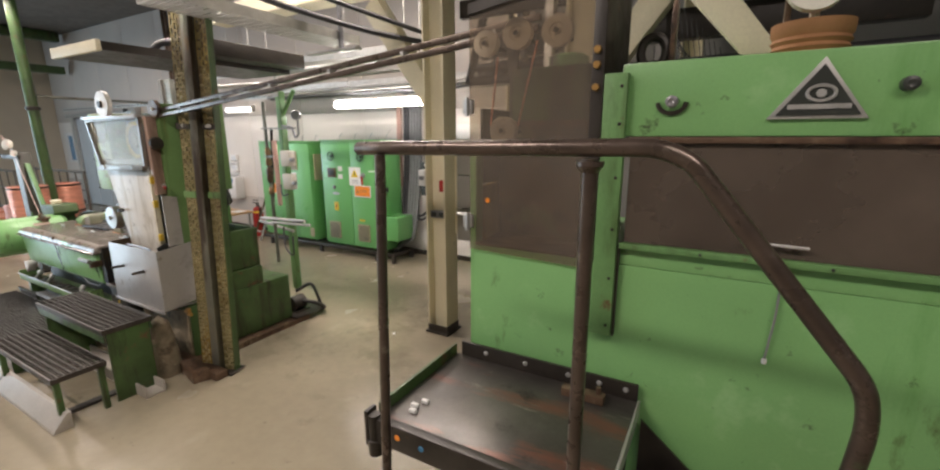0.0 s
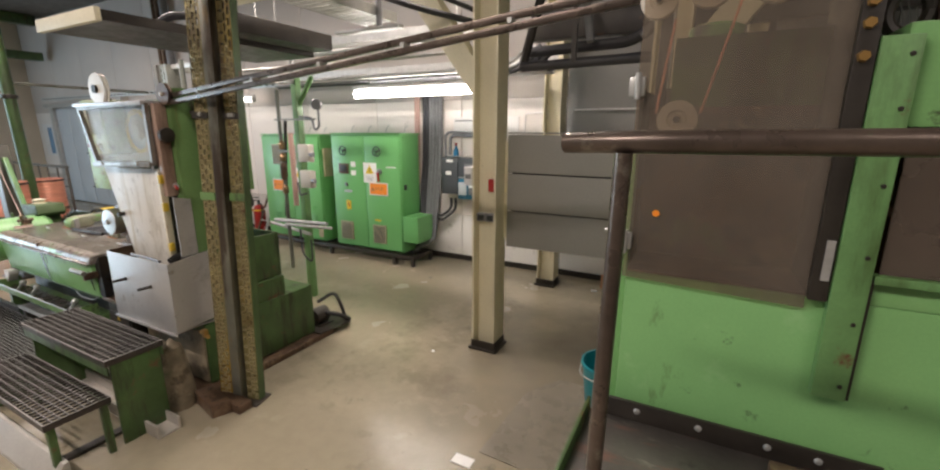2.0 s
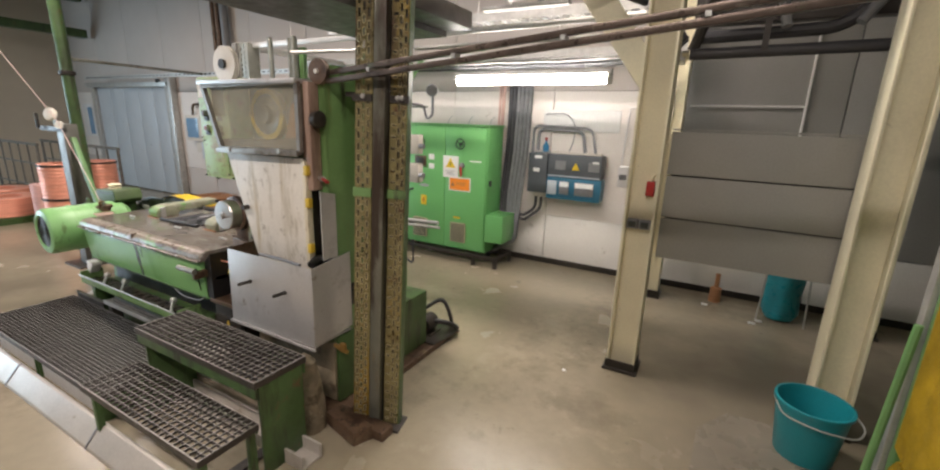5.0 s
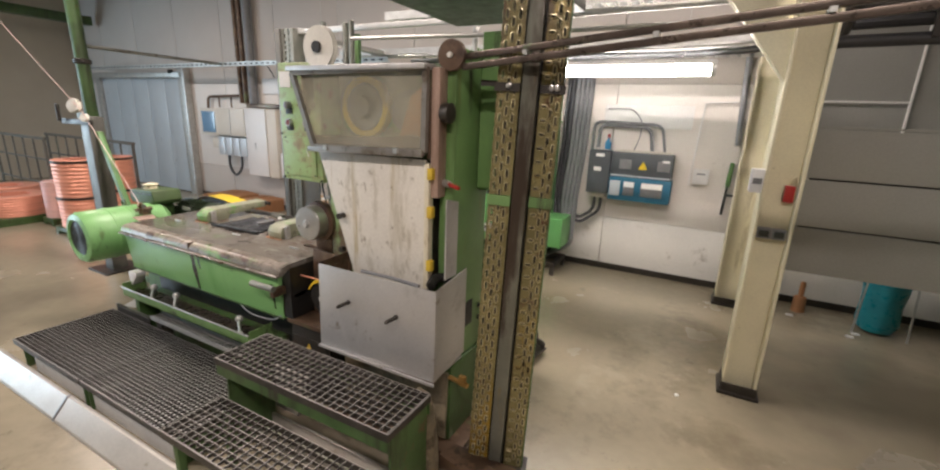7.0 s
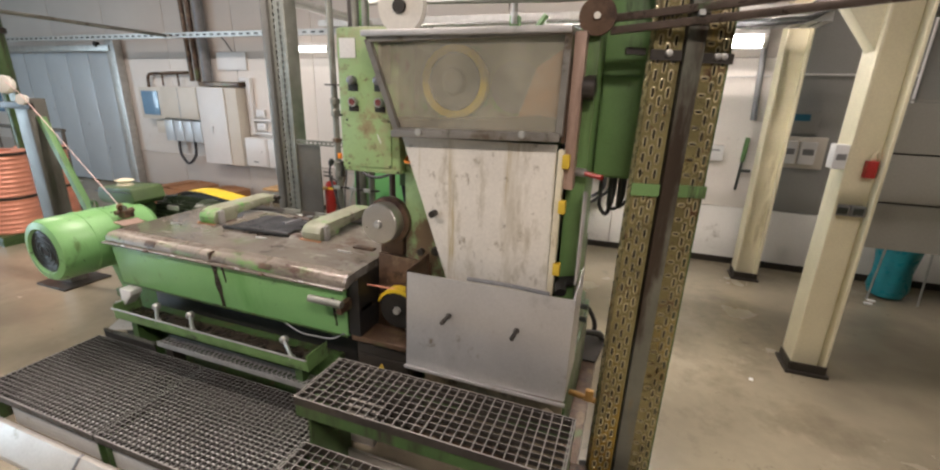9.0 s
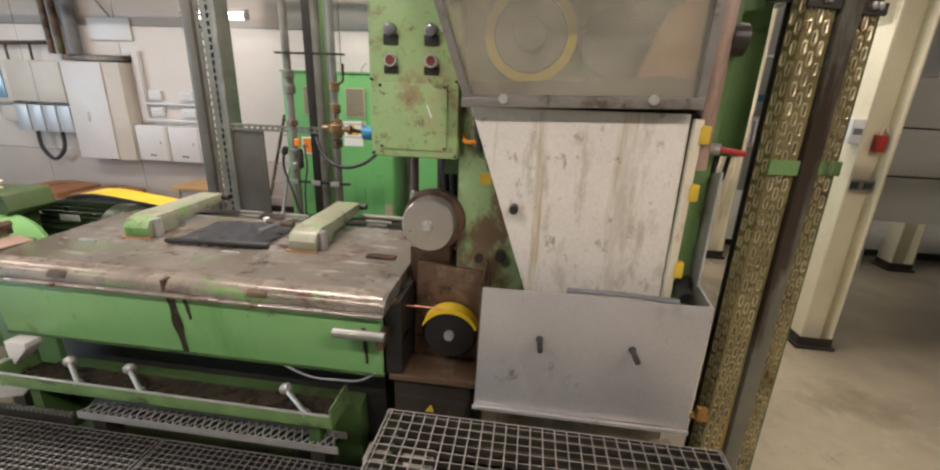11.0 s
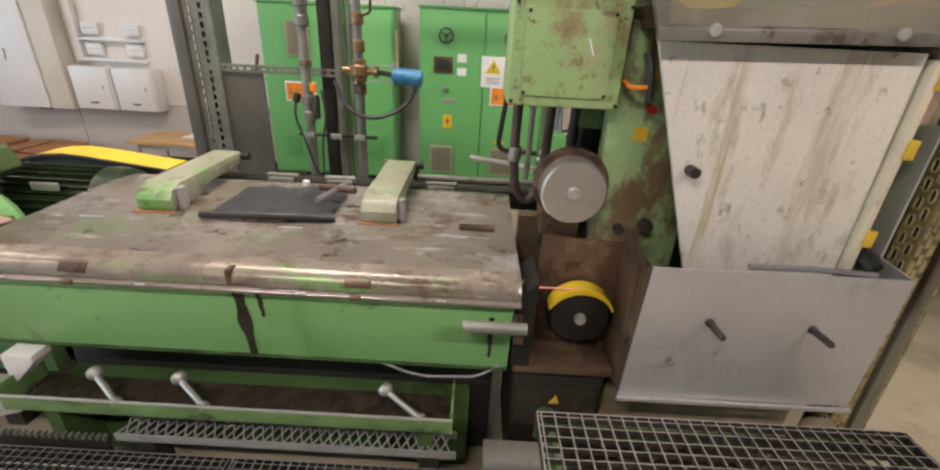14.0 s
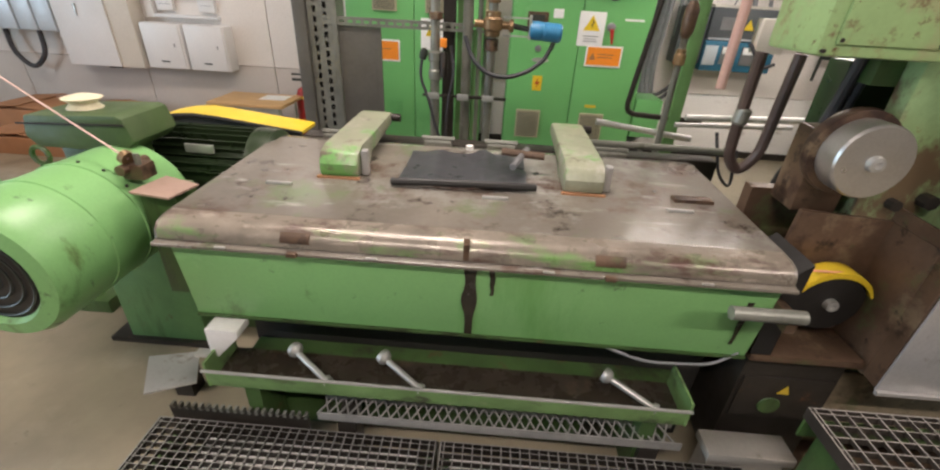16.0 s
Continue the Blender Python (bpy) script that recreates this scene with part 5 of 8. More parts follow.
# wheel, casing and lower pulley
t = thing("capstan_wheel", (-3.774, 1.5, 0.84), "brushed steel capstan wheel with a worn tan flange", "wheel")
part("flange", sh().lathe((-3.768, 1.56, 0.963), (0, -1, 0), [(0, 0), (0.098, 0), (0.10, 0.012), (0.098, 0.03), (0.085, 0.034), (0.0, 0.034)], 36), "brown", t, "worn tan flange")
part("drum", sh().lathe((-3.772, 1.524, 0.963), (0, -1, 0), [(0, 0), (0.082, 0), (0.082, 0.055), (0.078, 0.06), (0.03, 0.062), (0, 0.062)], 36), "steel", t)
part("hub", sh().lathe((-3.774, 1.462, 0.963), (0, -1, 0), [(0, 0), (0.018, 0), (0.016, 0.012), (0.008, 0.014), (0, 0.010)], 18), "zinc", t)
part("bearing_block", sh().box(-3.83, -3.72, 1.565, 1.66, 0.80, 1.0, 0.008), "brown", t)
t = thing("wire_casing", (-3.70, 1.6, 0.1), "rusty brown wire casing and plinth beside the tank", "machine casing")
part("back_plate", sh().prism([(-3.835, 0.455), (-3.575, 0.455), (-3.575, 0.80), (-3.82, 0.815)], "y", 1.535, 1.55, 0.003), "brown", t)
part("shelf", sh().box(-3.885, -3.60, 1.40, 1.534, 0.445, 0.468, 0.004), "brown", t)
part("front_box", sh().box(-3.875, -3.615, 1.42, 1.72, 0.05, 0.443, 0.008), "dark", t)
part("cover", sh().box(-3.865, -3.625, 1.412, 1.419, 0.23, 0.38, 0.002), "dark", t)
part("label", sh().prism([(-3.765, 0.328), (-3.735, 0.328), (-3.745, 0.356)], "y", 1.408, 1.4115), "hinge_yellow", t)
part("badge", sh().lathe((-3.77, 1.4115, 0.28), (0, -1, 0), [(0, 0), (0.03, 0), (0.028, 0.004), (0, 0.004)], 20), "green_old", t)
part("side_plate", sh().box(-3.596, -3.585, 1.40, 1.55, 0.43, 0.80, 0.002), "brown", t)
part("rear_wall", sh().box(-3.88, -3.60, 1.66, 1.70, 0.443, 0.82), "brown", t)
part("shaft_guard", sh().prism([(-3.90, 0.47), (-3.84, 0.47), (-3.84, 0.74), (-3.90, 0.68)], "y", 1.40, 1.56), "black", t)
t = thing("wire_pulley", (-3.70, 1.48, 0.5), "black wire pulley with a yellow rim", "pulley")
part("disc", sh().lathe((-3.70, 1.53, 0.591), (0, -1, 0), [(0, 0), (0.085, 0), (0.085, 0.012), (0.082, 0.056), (0.03, 0.058), (0, 0.058)], 36), "black", t)
part("rim", sh().lathe((-3.70, 1.53, 0.591), (0, -1, 0), [(0.086, 0.012), (0.092, 0.013), (0.092, 0.045), (0.086, 0.052)], 36), "black", t)
ARCH = [radians(18 + 8 * i) for i in range(19)]
part("guard_arc", sh().prism([(-3.70 + 0.096 * math.cos(a), 0.591 + 0.096 * math.sin(a)) for a in ARCH] + [(-3.70 + 0.0925 * math.cos(a), 0.591 + 0.0925 * math.sin(a)) for a in reversed(ARCH)], "y", 1.470, 1.520), "yellow", t, "yellow guard arc")
part("guard_arc_face", sh().prism([(-3.70 + 0.0955 * math.cos(a), 0.591 + 0.0955 * math.sin(a)) for a in ARCH] + [(-3.70 + (0.094 - 0.014 * math.sin(a)) * math.cos(a), 0.591 + (0.094 - 0.014 * math.sin(a)) * math.sin(a)) for a in reversed(ARCH)], "y", 1.4665, 1.4698), "yellow", t)
part("bolt", sh().lathe((-3.70, 1.472, 0.591), (0, -1, 0), [(0, 0), (0.017, 0), (0.015, 0.014), (0.008, 0.015), (0, 0.011)], 16), "zinc", t)
solo("copper_wire", sh().cyl((-3.93, 1.46, 0.69), (-3.70, 1.475, 0.684), 0.003, 6), "copper", "thin copper wire running onto the pulley", "wire")

# hanging control box
t = thing("control_box", (-3.82, 1.6, 0.75), "pale green control box with buttons, oil smears and scratches", "control box")
part("body", sh().box(-3.957, -3.692, 1.503, 1.69, 1.161, 1.70, 0.014), "green_pale", t)
part("lid", sh().box(-3.927, -3.725, 1.497, 1.5025, 1.186, 1.372, 0.002), "green_pale", t)
for x, z in ((-3.92, 1.193), (-3.732, 1.193), (-3.92, 1.364), (-3.732, 1.364), (-3.947, 1.38), (-3.70, 1.38), (-3.947, 1.172), (-3.70, 1.172)):
    part("screw", sh().cyl((x, 1.503, z), (x, 1.494, z), 0.0042, 8), "dark", t)
for x in (-3.888, -3.772):
    part("plate", sh().box(x - 0.021, x + 0.021, 1.498, 1.5025, 1.472, 1.50, 0.002), "dial", t)
    part("knob", sh().lathe((x, 1.503, 1.511), (0, -1, 0), [(0, 0), (0.017, 0), (0.016, 0.022), (0.011, 0.025), (0, 0.025)], 18), "gauge", t, "grey turn knob")
    part("plate", sh().box(x - 0.021, x + 0.021, 1.498, 1.5025, 1.397, 1.418, 0.002), "dark", t)
    part("button", sh().lathe((x, 1.503, 1.432), (0, -1, 0), [(0, 0), (0.0125, 0), (0.0125, 0.016), (0.010, 0.018), (0, 0.016)], 18), "button_red", t, "red push button in a pale collar")
    part("collar", sh().lathe((x, 1.503, 1.432), (0, -1, 0), [(0.013, 0), (0.0175, 0), (0.0175, 0.016), (0.013, 0.016)], 18), "zinc", t)
part("name_plate", sh().box(-3.94, -3.87, 1.499, 1.5025, 1.59, 1.66, 0.001), "paper", t)
part("scratch", sh().prism([(-3.772, 1.28), (-3.768, 1.28), (-3.782, 1.315), (-3.786, 1.315)], "y", 1.4955, 1.4968), "paper", t)
for x in (-3.76, -3.735):
    part("cable", sh().tube([(x, 1.64, 1.165), (x + 0.005, 1.68, 0.98), (x + 0.01, 1.76, 0.84), (x + 0.05, 1.84, 0.76), (x + 0.10, 1.88, 0.68)], 0.0135, 10, 0.07), "cable", t)
part("bracket", sh().box(-3.75, -3.66, 1.60, 1.66, 1.10, 1.16, 0.003).box(-3.76, -3.70, 1.62, 1.66, 1.16, 1.3), "green_old", t)
part("hose", sh().tube([(-3.69, 1.58, 1.24), (-3.67, 1.50, 1.215), (-3.63, 1.49, 1.22), (-3.61, 1.53, 1.25)], 0.006, 8, 0.02), "orange", t, "orange hose")
part("elbow", sh().tube([(-3.64, 1.52, 1.29), (-3.635, 1.49, 1.25), (-3.625, 1.50, 1.19)], 0.010, 8, 0.03), "dial", t)

# long tank with greasy lid
tk = thing("wire_tank", (-4.62, 1.7, 0), "long bright green machine tank with a greasy worn lid", "machine tank")
part("body", sh().prism([(1.40, 0.455), (1.375, 0.69), (2.05, 0.69), (2.05, 0.455)], "x", -5.33, -3.90, 0.006), "green", tk)
# oil that ran down from the lid joint and along the lower edge
def oil_run(x, z0, z1, w, seed, parent):
    s = sh()
    n = 12
    edge = []
    for sg in (-1, 1):
        for i in range(n + 1):
            u = i / n if sg < 0 else 1 - i / n
            z = z0 + (z1 - z0) * u
            ww = w * (0.55 + 0.45 * noise.noise(Vector((seed, u * 3, sg)))) * (1.15 - 0.5 * (1 - u))
            edge.append((x + sg * ww + 0.004 * noise.noise(Vector((u * 3, seed, 0))), z))
    lo = [s.bm.verts.new((px, 1.40 - (pz - 0.455) * 0.1064 - 0.0022, pz)) for px, pz in edge]
    hi = [s.bm.verts.new((px, 1.40 - (pz - 0.455) * 0.1064 + 0.004, pz)) for px, pz in edge]
    k = len(edge)
    s.bm.faces.new(lo)
    s.bm.faces.new(hi[::-1])
    for i in range(k):
        s.bm.faces.new((lo[i], hi[i], hi[(i + 1) % k], lo[(i + 1) % k]))
    return part("oil_run", s, "oil_run", parent, "black oil run")


oil_run(-4.612, 0.462, 0.688, 0.028, 1.0, tk)
oil_run(-3.955, 0.50, 0.64, 0.012, 3.0, tk)
oil_run(-4.56, 0.60, 0.688, 0.012, 5.0, tk)
part("lower_lip", sh().box(-5.328, -3.902, 1.3935, 1.402, 0.4545, 0.462), "green_old", tk, "grimy lower edge")
lid = sh()
prof = [(1.350, 0.690), (1.350, 0.699), (1.370, 0.701), (1.373, 0.720), (1.386, 0.735), (1.408, 0.742), (1.45, 0.745), (2.02, 0.754), (2.06, 0.748), (2.07, 0.70), (2.07, 0.69)]
lid.prism(prof, "x", -5.355, -3.885, 0.004)
part("lid", lid, "lid", tk, "greasy brown lid with rubbed edge")
part("lid_edge", sh().prism([(1.367, 0.7035), (1.3695, 0.7215), (1.3835, 0.7375), (1.407, 0.7445), (1.440, 0.7470), (1.440, 0.740), (1.4, 0.73), (1.385, 0.7035)], "x", -5.345, -3.895), "lid_edge", tk, "lid edge rubbed to bare metal")
part("lid_joint", sh().box(-4.632, -4.618, 1.3665, 1.40, 0.7035, 0.745, 0.003), "brown", tk)
for x in (-5.02, -4.3):
    part("grip", sh().prism([(1.3655, 0.716), (1.3672, 0.724), (1.380, 0.7375), (1.388, 0.725)], "x", x - 0.034, x + 0.034), "brown", tk)
    part("latch", sh().box(x - 0.012, x + 0.012, 1.340, 1.352, 0.693, 0.704, 0.002), "brown", tk)
for x in (-5.2, -4.85, -4.45, -4.1):
    part("rivet_tab", sh().box(x, x + 0.025, 1.346, 1.351, 0.7, 0.704), "zinc", tk)
for x in (-5.2, -4.6, -4.1):
    part("lid_tab", sh().box(x, x + 0.07, 1.62, 1.63, 0.746, 0.754, 0.001), "zinc", tk)
part("end_roller", sh().cyl((-4.03, 1.325, 0.648), (-3.87, 1.325, 0.648), 0.016, 16), "zinc_dull", tk, "worn steel roller at the end")
part("roller_bracket", sh().box(-3.90, -3.875, 1.325, 1.6, 0.60, 0.645, 0.004), "brown", tk)
part("end_plate", sh().box(-3.899, -3.892, 1.40, 2.0, 0.47, 0.688), "brown", tk)
part("die_holder", sh().cyl((-3.895, 1.46, 0.69), (-3.87, 1.46, 0.69), 0.02, 14).cyl((-3.895, 1.45, 0.655), (-3.865, 1.45, 0.655), 0.013, 12).cyl((-3.895, 1.45, 0.63), (-3.865, 1.45, 0.63), 0.012, 12), "brass", tk)
part("side_bracket", sh().box(-3.889, -3.84, 1.42, 1.50, 0.575, 0.6, 0.003), "brown", tk)
part("plinth", sh().box(-5.25, -3.93, 1.50, 2.0, 0.02, 0.454, 0.006), "black", tk, "black plinth")
part("plinth_front", sh().box(-5.24, -4.0, 1.43, 1.499, 0.02, 0.30, 0.006), "green_old", tk)
part("drip_cable", sh().tube([(-4.25, 1.40, 0.452), (-4.15, 1.385, 0.425), (-3.98, 1.39, 0.43), (-3.92, 1.40, 0.47)], 0.004, 6, 0.05), "cable_grey", tk)
for x in (-5.02, -4.315):
    arm = part("arm", sh().prism([(1.70, 0.748), (1.692, 0.79), (1.712, 0.818), (1.76, 0.832), (2.16, 0.835), (2.16, 0.79), (1.86, 0.775), (1.85, 0.748)], "x", x - 0.058, x + 0.058, 0.014), "green_rub", tk, "worn green lid arm")
    part("arm_end", sh().box(x + 0.060, x + 0.08, 1.72, 1.75, 0.75, 0.825, 0.006), "tray", arm)
    part("arm_pivot", sh().cyl((x - 0.05, 2.15, 0.815), (x + 0.09, 2.15, 0.815), 0.014, 12), "dark", arm)
    part("arm_foot", sh().box(x - 0.062, x + 0.062, 1.685, 1.698, 0.7485, 0.754), "carton", arm)
part("rear_rod", sh().cyl((-4.25, 2.14, 0.772), (-3.72, 2.16, 0.765), 0.013, 10), "zinc_dull", tk)
part("rear_rail", sh().box(-5.3, -3.75, 2.12, 2.20, 0.66, 0.735, 0.006), "dark", tk)
for x in (-5.15, -4.78, -4.55, -4.15):
    part("rear_hinge", sh().box(x - 0.05, x + 0.05, 2.065, 2.12, 0.735, 0.757, 0.004).cyl((x - 0.06, 2.10, 0.762), (x + 0.06, 2.10, 0.762), 0.009, 8), "zinc_dull", tk)
part("stop_plate", sh().box(-4.06, -3.95, 1.685, 1.72, 0.7475, 0.758, 0.002), "brown", tk)

# rubber sheet and tools on the lid
rs = sh()
nx, ny = 26, 12
grid = [[rs.bm.verts.new((-4.845 + 0.37 * i / nx + 0.012 * noise.noise(Vector((0, j * 0.5, 1))), 1.685 + 0.27 * j / ny + 0.012 * noise.noise(Vector((i * 0.3, 0, 4))),
                          0.757 + 0.012 * abs(noise.noise(Vector((i * 0.21, j * 0.35, 2)))) + 0.018 * math.exp(-((i - 17) ** 2) / 5.0) * j / ny + 0.010 * math.exp(-((i - 7) ** 2) / 3.0))) for j in range(ny + 1)] for i in range(nx + 1)]
for i in range(nx):
    for j in range(ny):
        rs.bm.faces.new((grid[i][j], grid[i + 1][j], grid[i + 1][j + 1], grid[i][j + 1]))
bmesh.ops.solidify(rs.bm, geom=list(rs.bm.faces), thickness=0.006)
solo("rubber_sheet", rs, "rubber_sheet", "crumpled grey rubber sheet lying on the tank lid", "rubber sheet")
t = thing("t_handle_key", (-4.49, 1.78, 0.78), "grey steel T-handled key lying on the rubber sheet", "tool")
part("bar", sh().tube([(-4.52, 1.74, 0.80), (-4.47, 1.90, 0.806)], 0.01, 8), "gauge", t)
part("handle", sh().tube([(-4.55, 1.86, 0.806), (-4.42, 1.83, 0.808)], 0.012, 8), "brown", t)
solo("rubber_strip", sh().tube([(-4.86, 1.665, 0.762), (-4.66, 1.668, 0.768), (-4.45, 1.69, 0.762)], 0.011, 8), "black", "rolled black rubber strip on the tank lid", "rubber strip")
solo("hex_nut", sh().cyl((-4.66, 2.02, 0.7545), (-4.66, 2.02, 0.768), 0.014, 6), "paper", "pale nut lying on the tank lid", "nut")

# drip trough with lever bolts, perforated tread
t = thing("drip_trough", (-4.66, 1.34, 0.2), "green sheet drip trough full of oily residue with three levers", "trough")
part("front", sh().prism([(1.288, 0.362), (1.294, 0.362), (1.304, 0.308), (1.298, 0.305)], "x", -5.27, -4.05, 0.001), "flaky_green", t)
part("rim", sh().tube([(-5.28, 1.289, 0.364), (-4.045, 1.289, 0.364)], 0.0045, 8), "zinc", t, "bright rubbed rim")
part("bottom", sh().box(-5.27, -4.05, 1.305, 1.43, 0.306, 0.314), "sludge", t, "black oily residue")
part("end", sh().box(-5.276, -5.27, 1.295, 1.43, 0.305, 0.385), "flaky_green", t)
part("end", sh().box(-4.05, -4.044, 1.295, 1.43, 0.305, 0.385), "flaky_green", t)
for x in (-5.2, -4.14):
    part("support", sh().box(x, x + 0.04, 1.32, 1.43, 0.05, 0.304), "green_old", t)
for x in (-5.07, -4.83, -4.24):
    lv = part("lever", sh().cyl((x, 1.375, 0.375), (x + 0.11, 1.30, 0.352), 0.0085, 12), "zinc", t, "bright steel lever")
    part("head", sh().lathe((x - 0.008, 1.382, 0.378), (0.80, -0.55, -0.2), [(0, 0), (0.019, 0), (0.021, 0.012), (0.016, 0.022), (0.009, 0.026), (0, 0.026)], 14), "zinc", lv)
    part("tip", sh().lathe((x + 0.104, 1.306, 0.354), (0.80, -0.55, -0.2), [(0, 0), (0.013, 0), (0.014, 0.012), (0, 0.016)], 12), "zinc", lv)
cb = part("clamp", sh().prism([(-5.285, 0.36), (-5.265, 0.36), (-5.20, 0.43), (-5.20, 0.452), (-5.285, 0.452)], "y", 1.345, 1.405, 0.003), "white", t, "white clamp block")
part("clamp_tab", sh().box(-5.325, -5.286, 1.335, 1.36, 0.362, 0.372, 0.001), "zinc", cb)
t = thing("perforated_tread", (-4.52, 1.34, 0.1), "narrow perforated steel tread under the trough", "tread")
s = sh()
for k in range(34):
    x = -5.0 + 0.028 * k
    for sg in (1, -1):
        s.tube([(x, 1.335 - 0.03 * sg, 0.225), (x + 0.028, 1.335 + 0.03 * sg, 0.225)], 0.003, 4)
part("lattice", s, "zinc", t)
part("front_lip", sh().box(-5.0, -4.03, 1.298, 1.303, 0.205, 0.232, 0.001), "zinc", t)
part("back_lip", sh().box(-5.0, -4.03, 1.367, 1.372, 0.205, 0.232, 0.001), "zinc", t)
for x in (-4.95, -4.13):
    part("bracket", sh().box(x, x + 0.05, 1.304, 1.366, 0.0, 0.215), "dark", t)
t = thing("toothed_strip", (-5.2, 1.34, 0.1), "toothed steel strip at the grating edge", "strip")
part("strip", sh().box(-5.42, -5.03, 1.305, 1.31, 0.06, 0.20), "dark", t)
for k in range(20):
    part("tooth", sh().box(-5.41 + 0.0195 * k, -5.402 + 0.0195 * k, 1.298, 1.313, 0.2, 0.214), "zinc_dull", t)

# gratings
def grating(name, x0, x1, y0, y1, z, label, legs=(), side=0.0, side_mat="green_old", px=0.0335, py=0.030, posts=(), metal="grate", deep=0.017):
    t = thing(name, ((x0 + x1) / 2, (y0 + y1) / 2, 0), label, "grating")
    bar = finish("bearing_bar", sh().box(0, x1 - x0 - 0.008, 0, 0.0028, -deep, 0), metal, flat=True)
    k = y0 + 0.004
    while k < y1 - 0.006:
        piece("bearing_bar", bar, t, (x0 + 0.004, k, z))
        k += py
    bar = finish("cross_bar", sh().box(0, 0.0034, 0, y1 - y0 - 0.008, -0.009, 0.0008), metal, flat=True)
    k = x0 + 0.01
    while k < x1 - 0.006:
        piece("cross_bar", bar, t, (k, y0 + 0.004, z))
        k += px
    part("edge", sh().box(x0, x1, y0, y0 + 0.004, z - 0.03, z + 0.001).box(x0, x1, y1 - 0.004, y1, z - 0.03, z + 0.001)
         .box(x0, x0 + 0.004, y0 + 0.004, y1 - 0.004, z - 0.03, z + 0.001).box(x1 - 0.004, x1, y0 + 0.004, y1 - 0.004, z - 0.03, z + 0.001), metal, t)
    if side:
        part("front_skirt", sh().box(x0, x1, y0 + 0.006, y0 + 0.012, z - 0.03 - side, z - 0.0305), side_mat, t)
        part("back_skirt", sh().box(x0, x1, y1 - 0.012, y1 - 0.006, z - 0.03 - side, z - 0.0305), side_mat, t)
    for lx in posts:
        for ly in (y0 + 0.012, y1 - 0.04):
            part("leg", sh().box(lx, lx + 0.03, ly, ly + 0.028, 0.0, z - 0.031, 0.003), side_mat, t)
    for lx in legs:
        part("leg", sh().box(lx, lx + 0.012, y0 + 0.02, y1 - 0.02, 0.0, z - 0.031, 0.002), side_mat, t)
    return t


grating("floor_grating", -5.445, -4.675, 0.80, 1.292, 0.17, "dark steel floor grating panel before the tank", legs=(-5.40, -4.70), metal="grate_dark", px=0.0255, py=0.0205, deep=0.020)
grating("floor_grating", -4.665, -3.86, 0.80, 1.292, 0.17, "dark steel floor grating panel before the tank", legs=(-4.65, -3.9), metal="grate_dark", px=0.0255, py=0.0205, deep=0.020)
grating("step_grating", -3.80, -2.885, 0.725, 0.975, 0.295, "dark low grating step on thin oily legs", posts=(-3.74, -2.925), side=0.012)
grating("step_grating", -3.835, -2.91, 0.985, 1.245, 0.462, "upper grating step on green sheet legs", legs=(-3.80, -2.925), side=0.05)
# White blocks added below the floor gratings so that their gaps look bright.
for x0, x1 in ((-5.30, -4.72), (-4.635, -3.95)):
    t = thing("gap_brightener", ((x0 + x1) / 2, 1.05, 0), "white block added under the floor grating to brighten its gaps", "tray", "drip trays")
    part("pan", sh().box(x0, x1, 0.83, 1.27, 0.0, 0.149, 0.01), "gap_white", t)
t = thing("edge_profile", (-4.1, 0.74, 0), "pale angled aluminium edge strip along the platform front", "edge strip")
part("strip", sh().prism([(0.685, 0.0), (0.69, 0.015), (0.755, 0.095), (0.775, 0.095), (0.775, 0.0)], "x", -5.55, -2.86, 0.003), "pale_bar", t)
for x in (-4.7, -3.75):
    part("joint", sh().prism([(0.682, 0.0), (0.687, 0.0175), (0.753, 0.098), (0.77, 0.098), (0.77, 0.0)], "x", x, x + 0.012), "gauge", t)
t = thing("floor_channel", (-3.4, 1.16, 0), "pale metal channel lying under the steps", "channel")
part("channel", sh().prism([(1.10, 0.0), (1.10, 0.07), (1.112, 0.07), (1.112, 0.012), (1.20, 0.012), (1.20, 0.07), (1.212, 0.07), (1.212, 0.0)], "x", -3.85, -2.80, 0.001), "pale_bar", t)
part("lid", sh().box(-3.95, -3.72, 1.30, 1.38, 0.17, 0.20, 0.004), "pale_bar", t)
part("block", sh().box(-3.94, -3.74, 1.31, 1.37, 0.0, 0.169), "pale_bar", t)
solo("floor_bracket", sh().prism([(-2.95, 1.38), (-2.72, 1.33), (-2.68, 1.42), (-2.92, 1.47)], "z", 0.0, 0.075, 0.003), "brown", "bent sheet metal bracket on the floor by the post", "bracket")
solo("floor_bar", sh().box(-3.065, -3.015, 0.74, 1.415, 0.0, 0.018, 0.003), "dark", "dark flat steel bar on the floor beside the steps", "bar")
solo("base_skid", sh().box(-3.62, -2.62, 1.42, 1.50, 0.0, 0.05, 0.006).box(-3.0, -2.9, 1.50, 2.42, 0.0, 0.04, 0.004), "brown", "rusty base skid below the machine tower", "skid")
solo("loose_plate", sh().prism([(-5.60, 1.41), (-5.47, 1.47), (-5.54, 1.60), (-5.69, 1.56)], "z", 0.10, 0.106), "tray", "thin grey plate jutting out beside the grating", "plate")
solo("plate_block", sh().box(-5.58, -5.52, 1.50, 1.56, 0.0, 0.099), "dark", "dark block under the loose plate", "block")
solo("crusted_foot", sh().lathe((-3.02, 1.33, 0.0), (0, 0, 1), [(0.09, 0), (0.085, 0.12), (0.07, 0.25), (0.05, 0.36), (0, 0.41)], 14), "crust", "crusted oily foot below the splash tray", "machine foot")

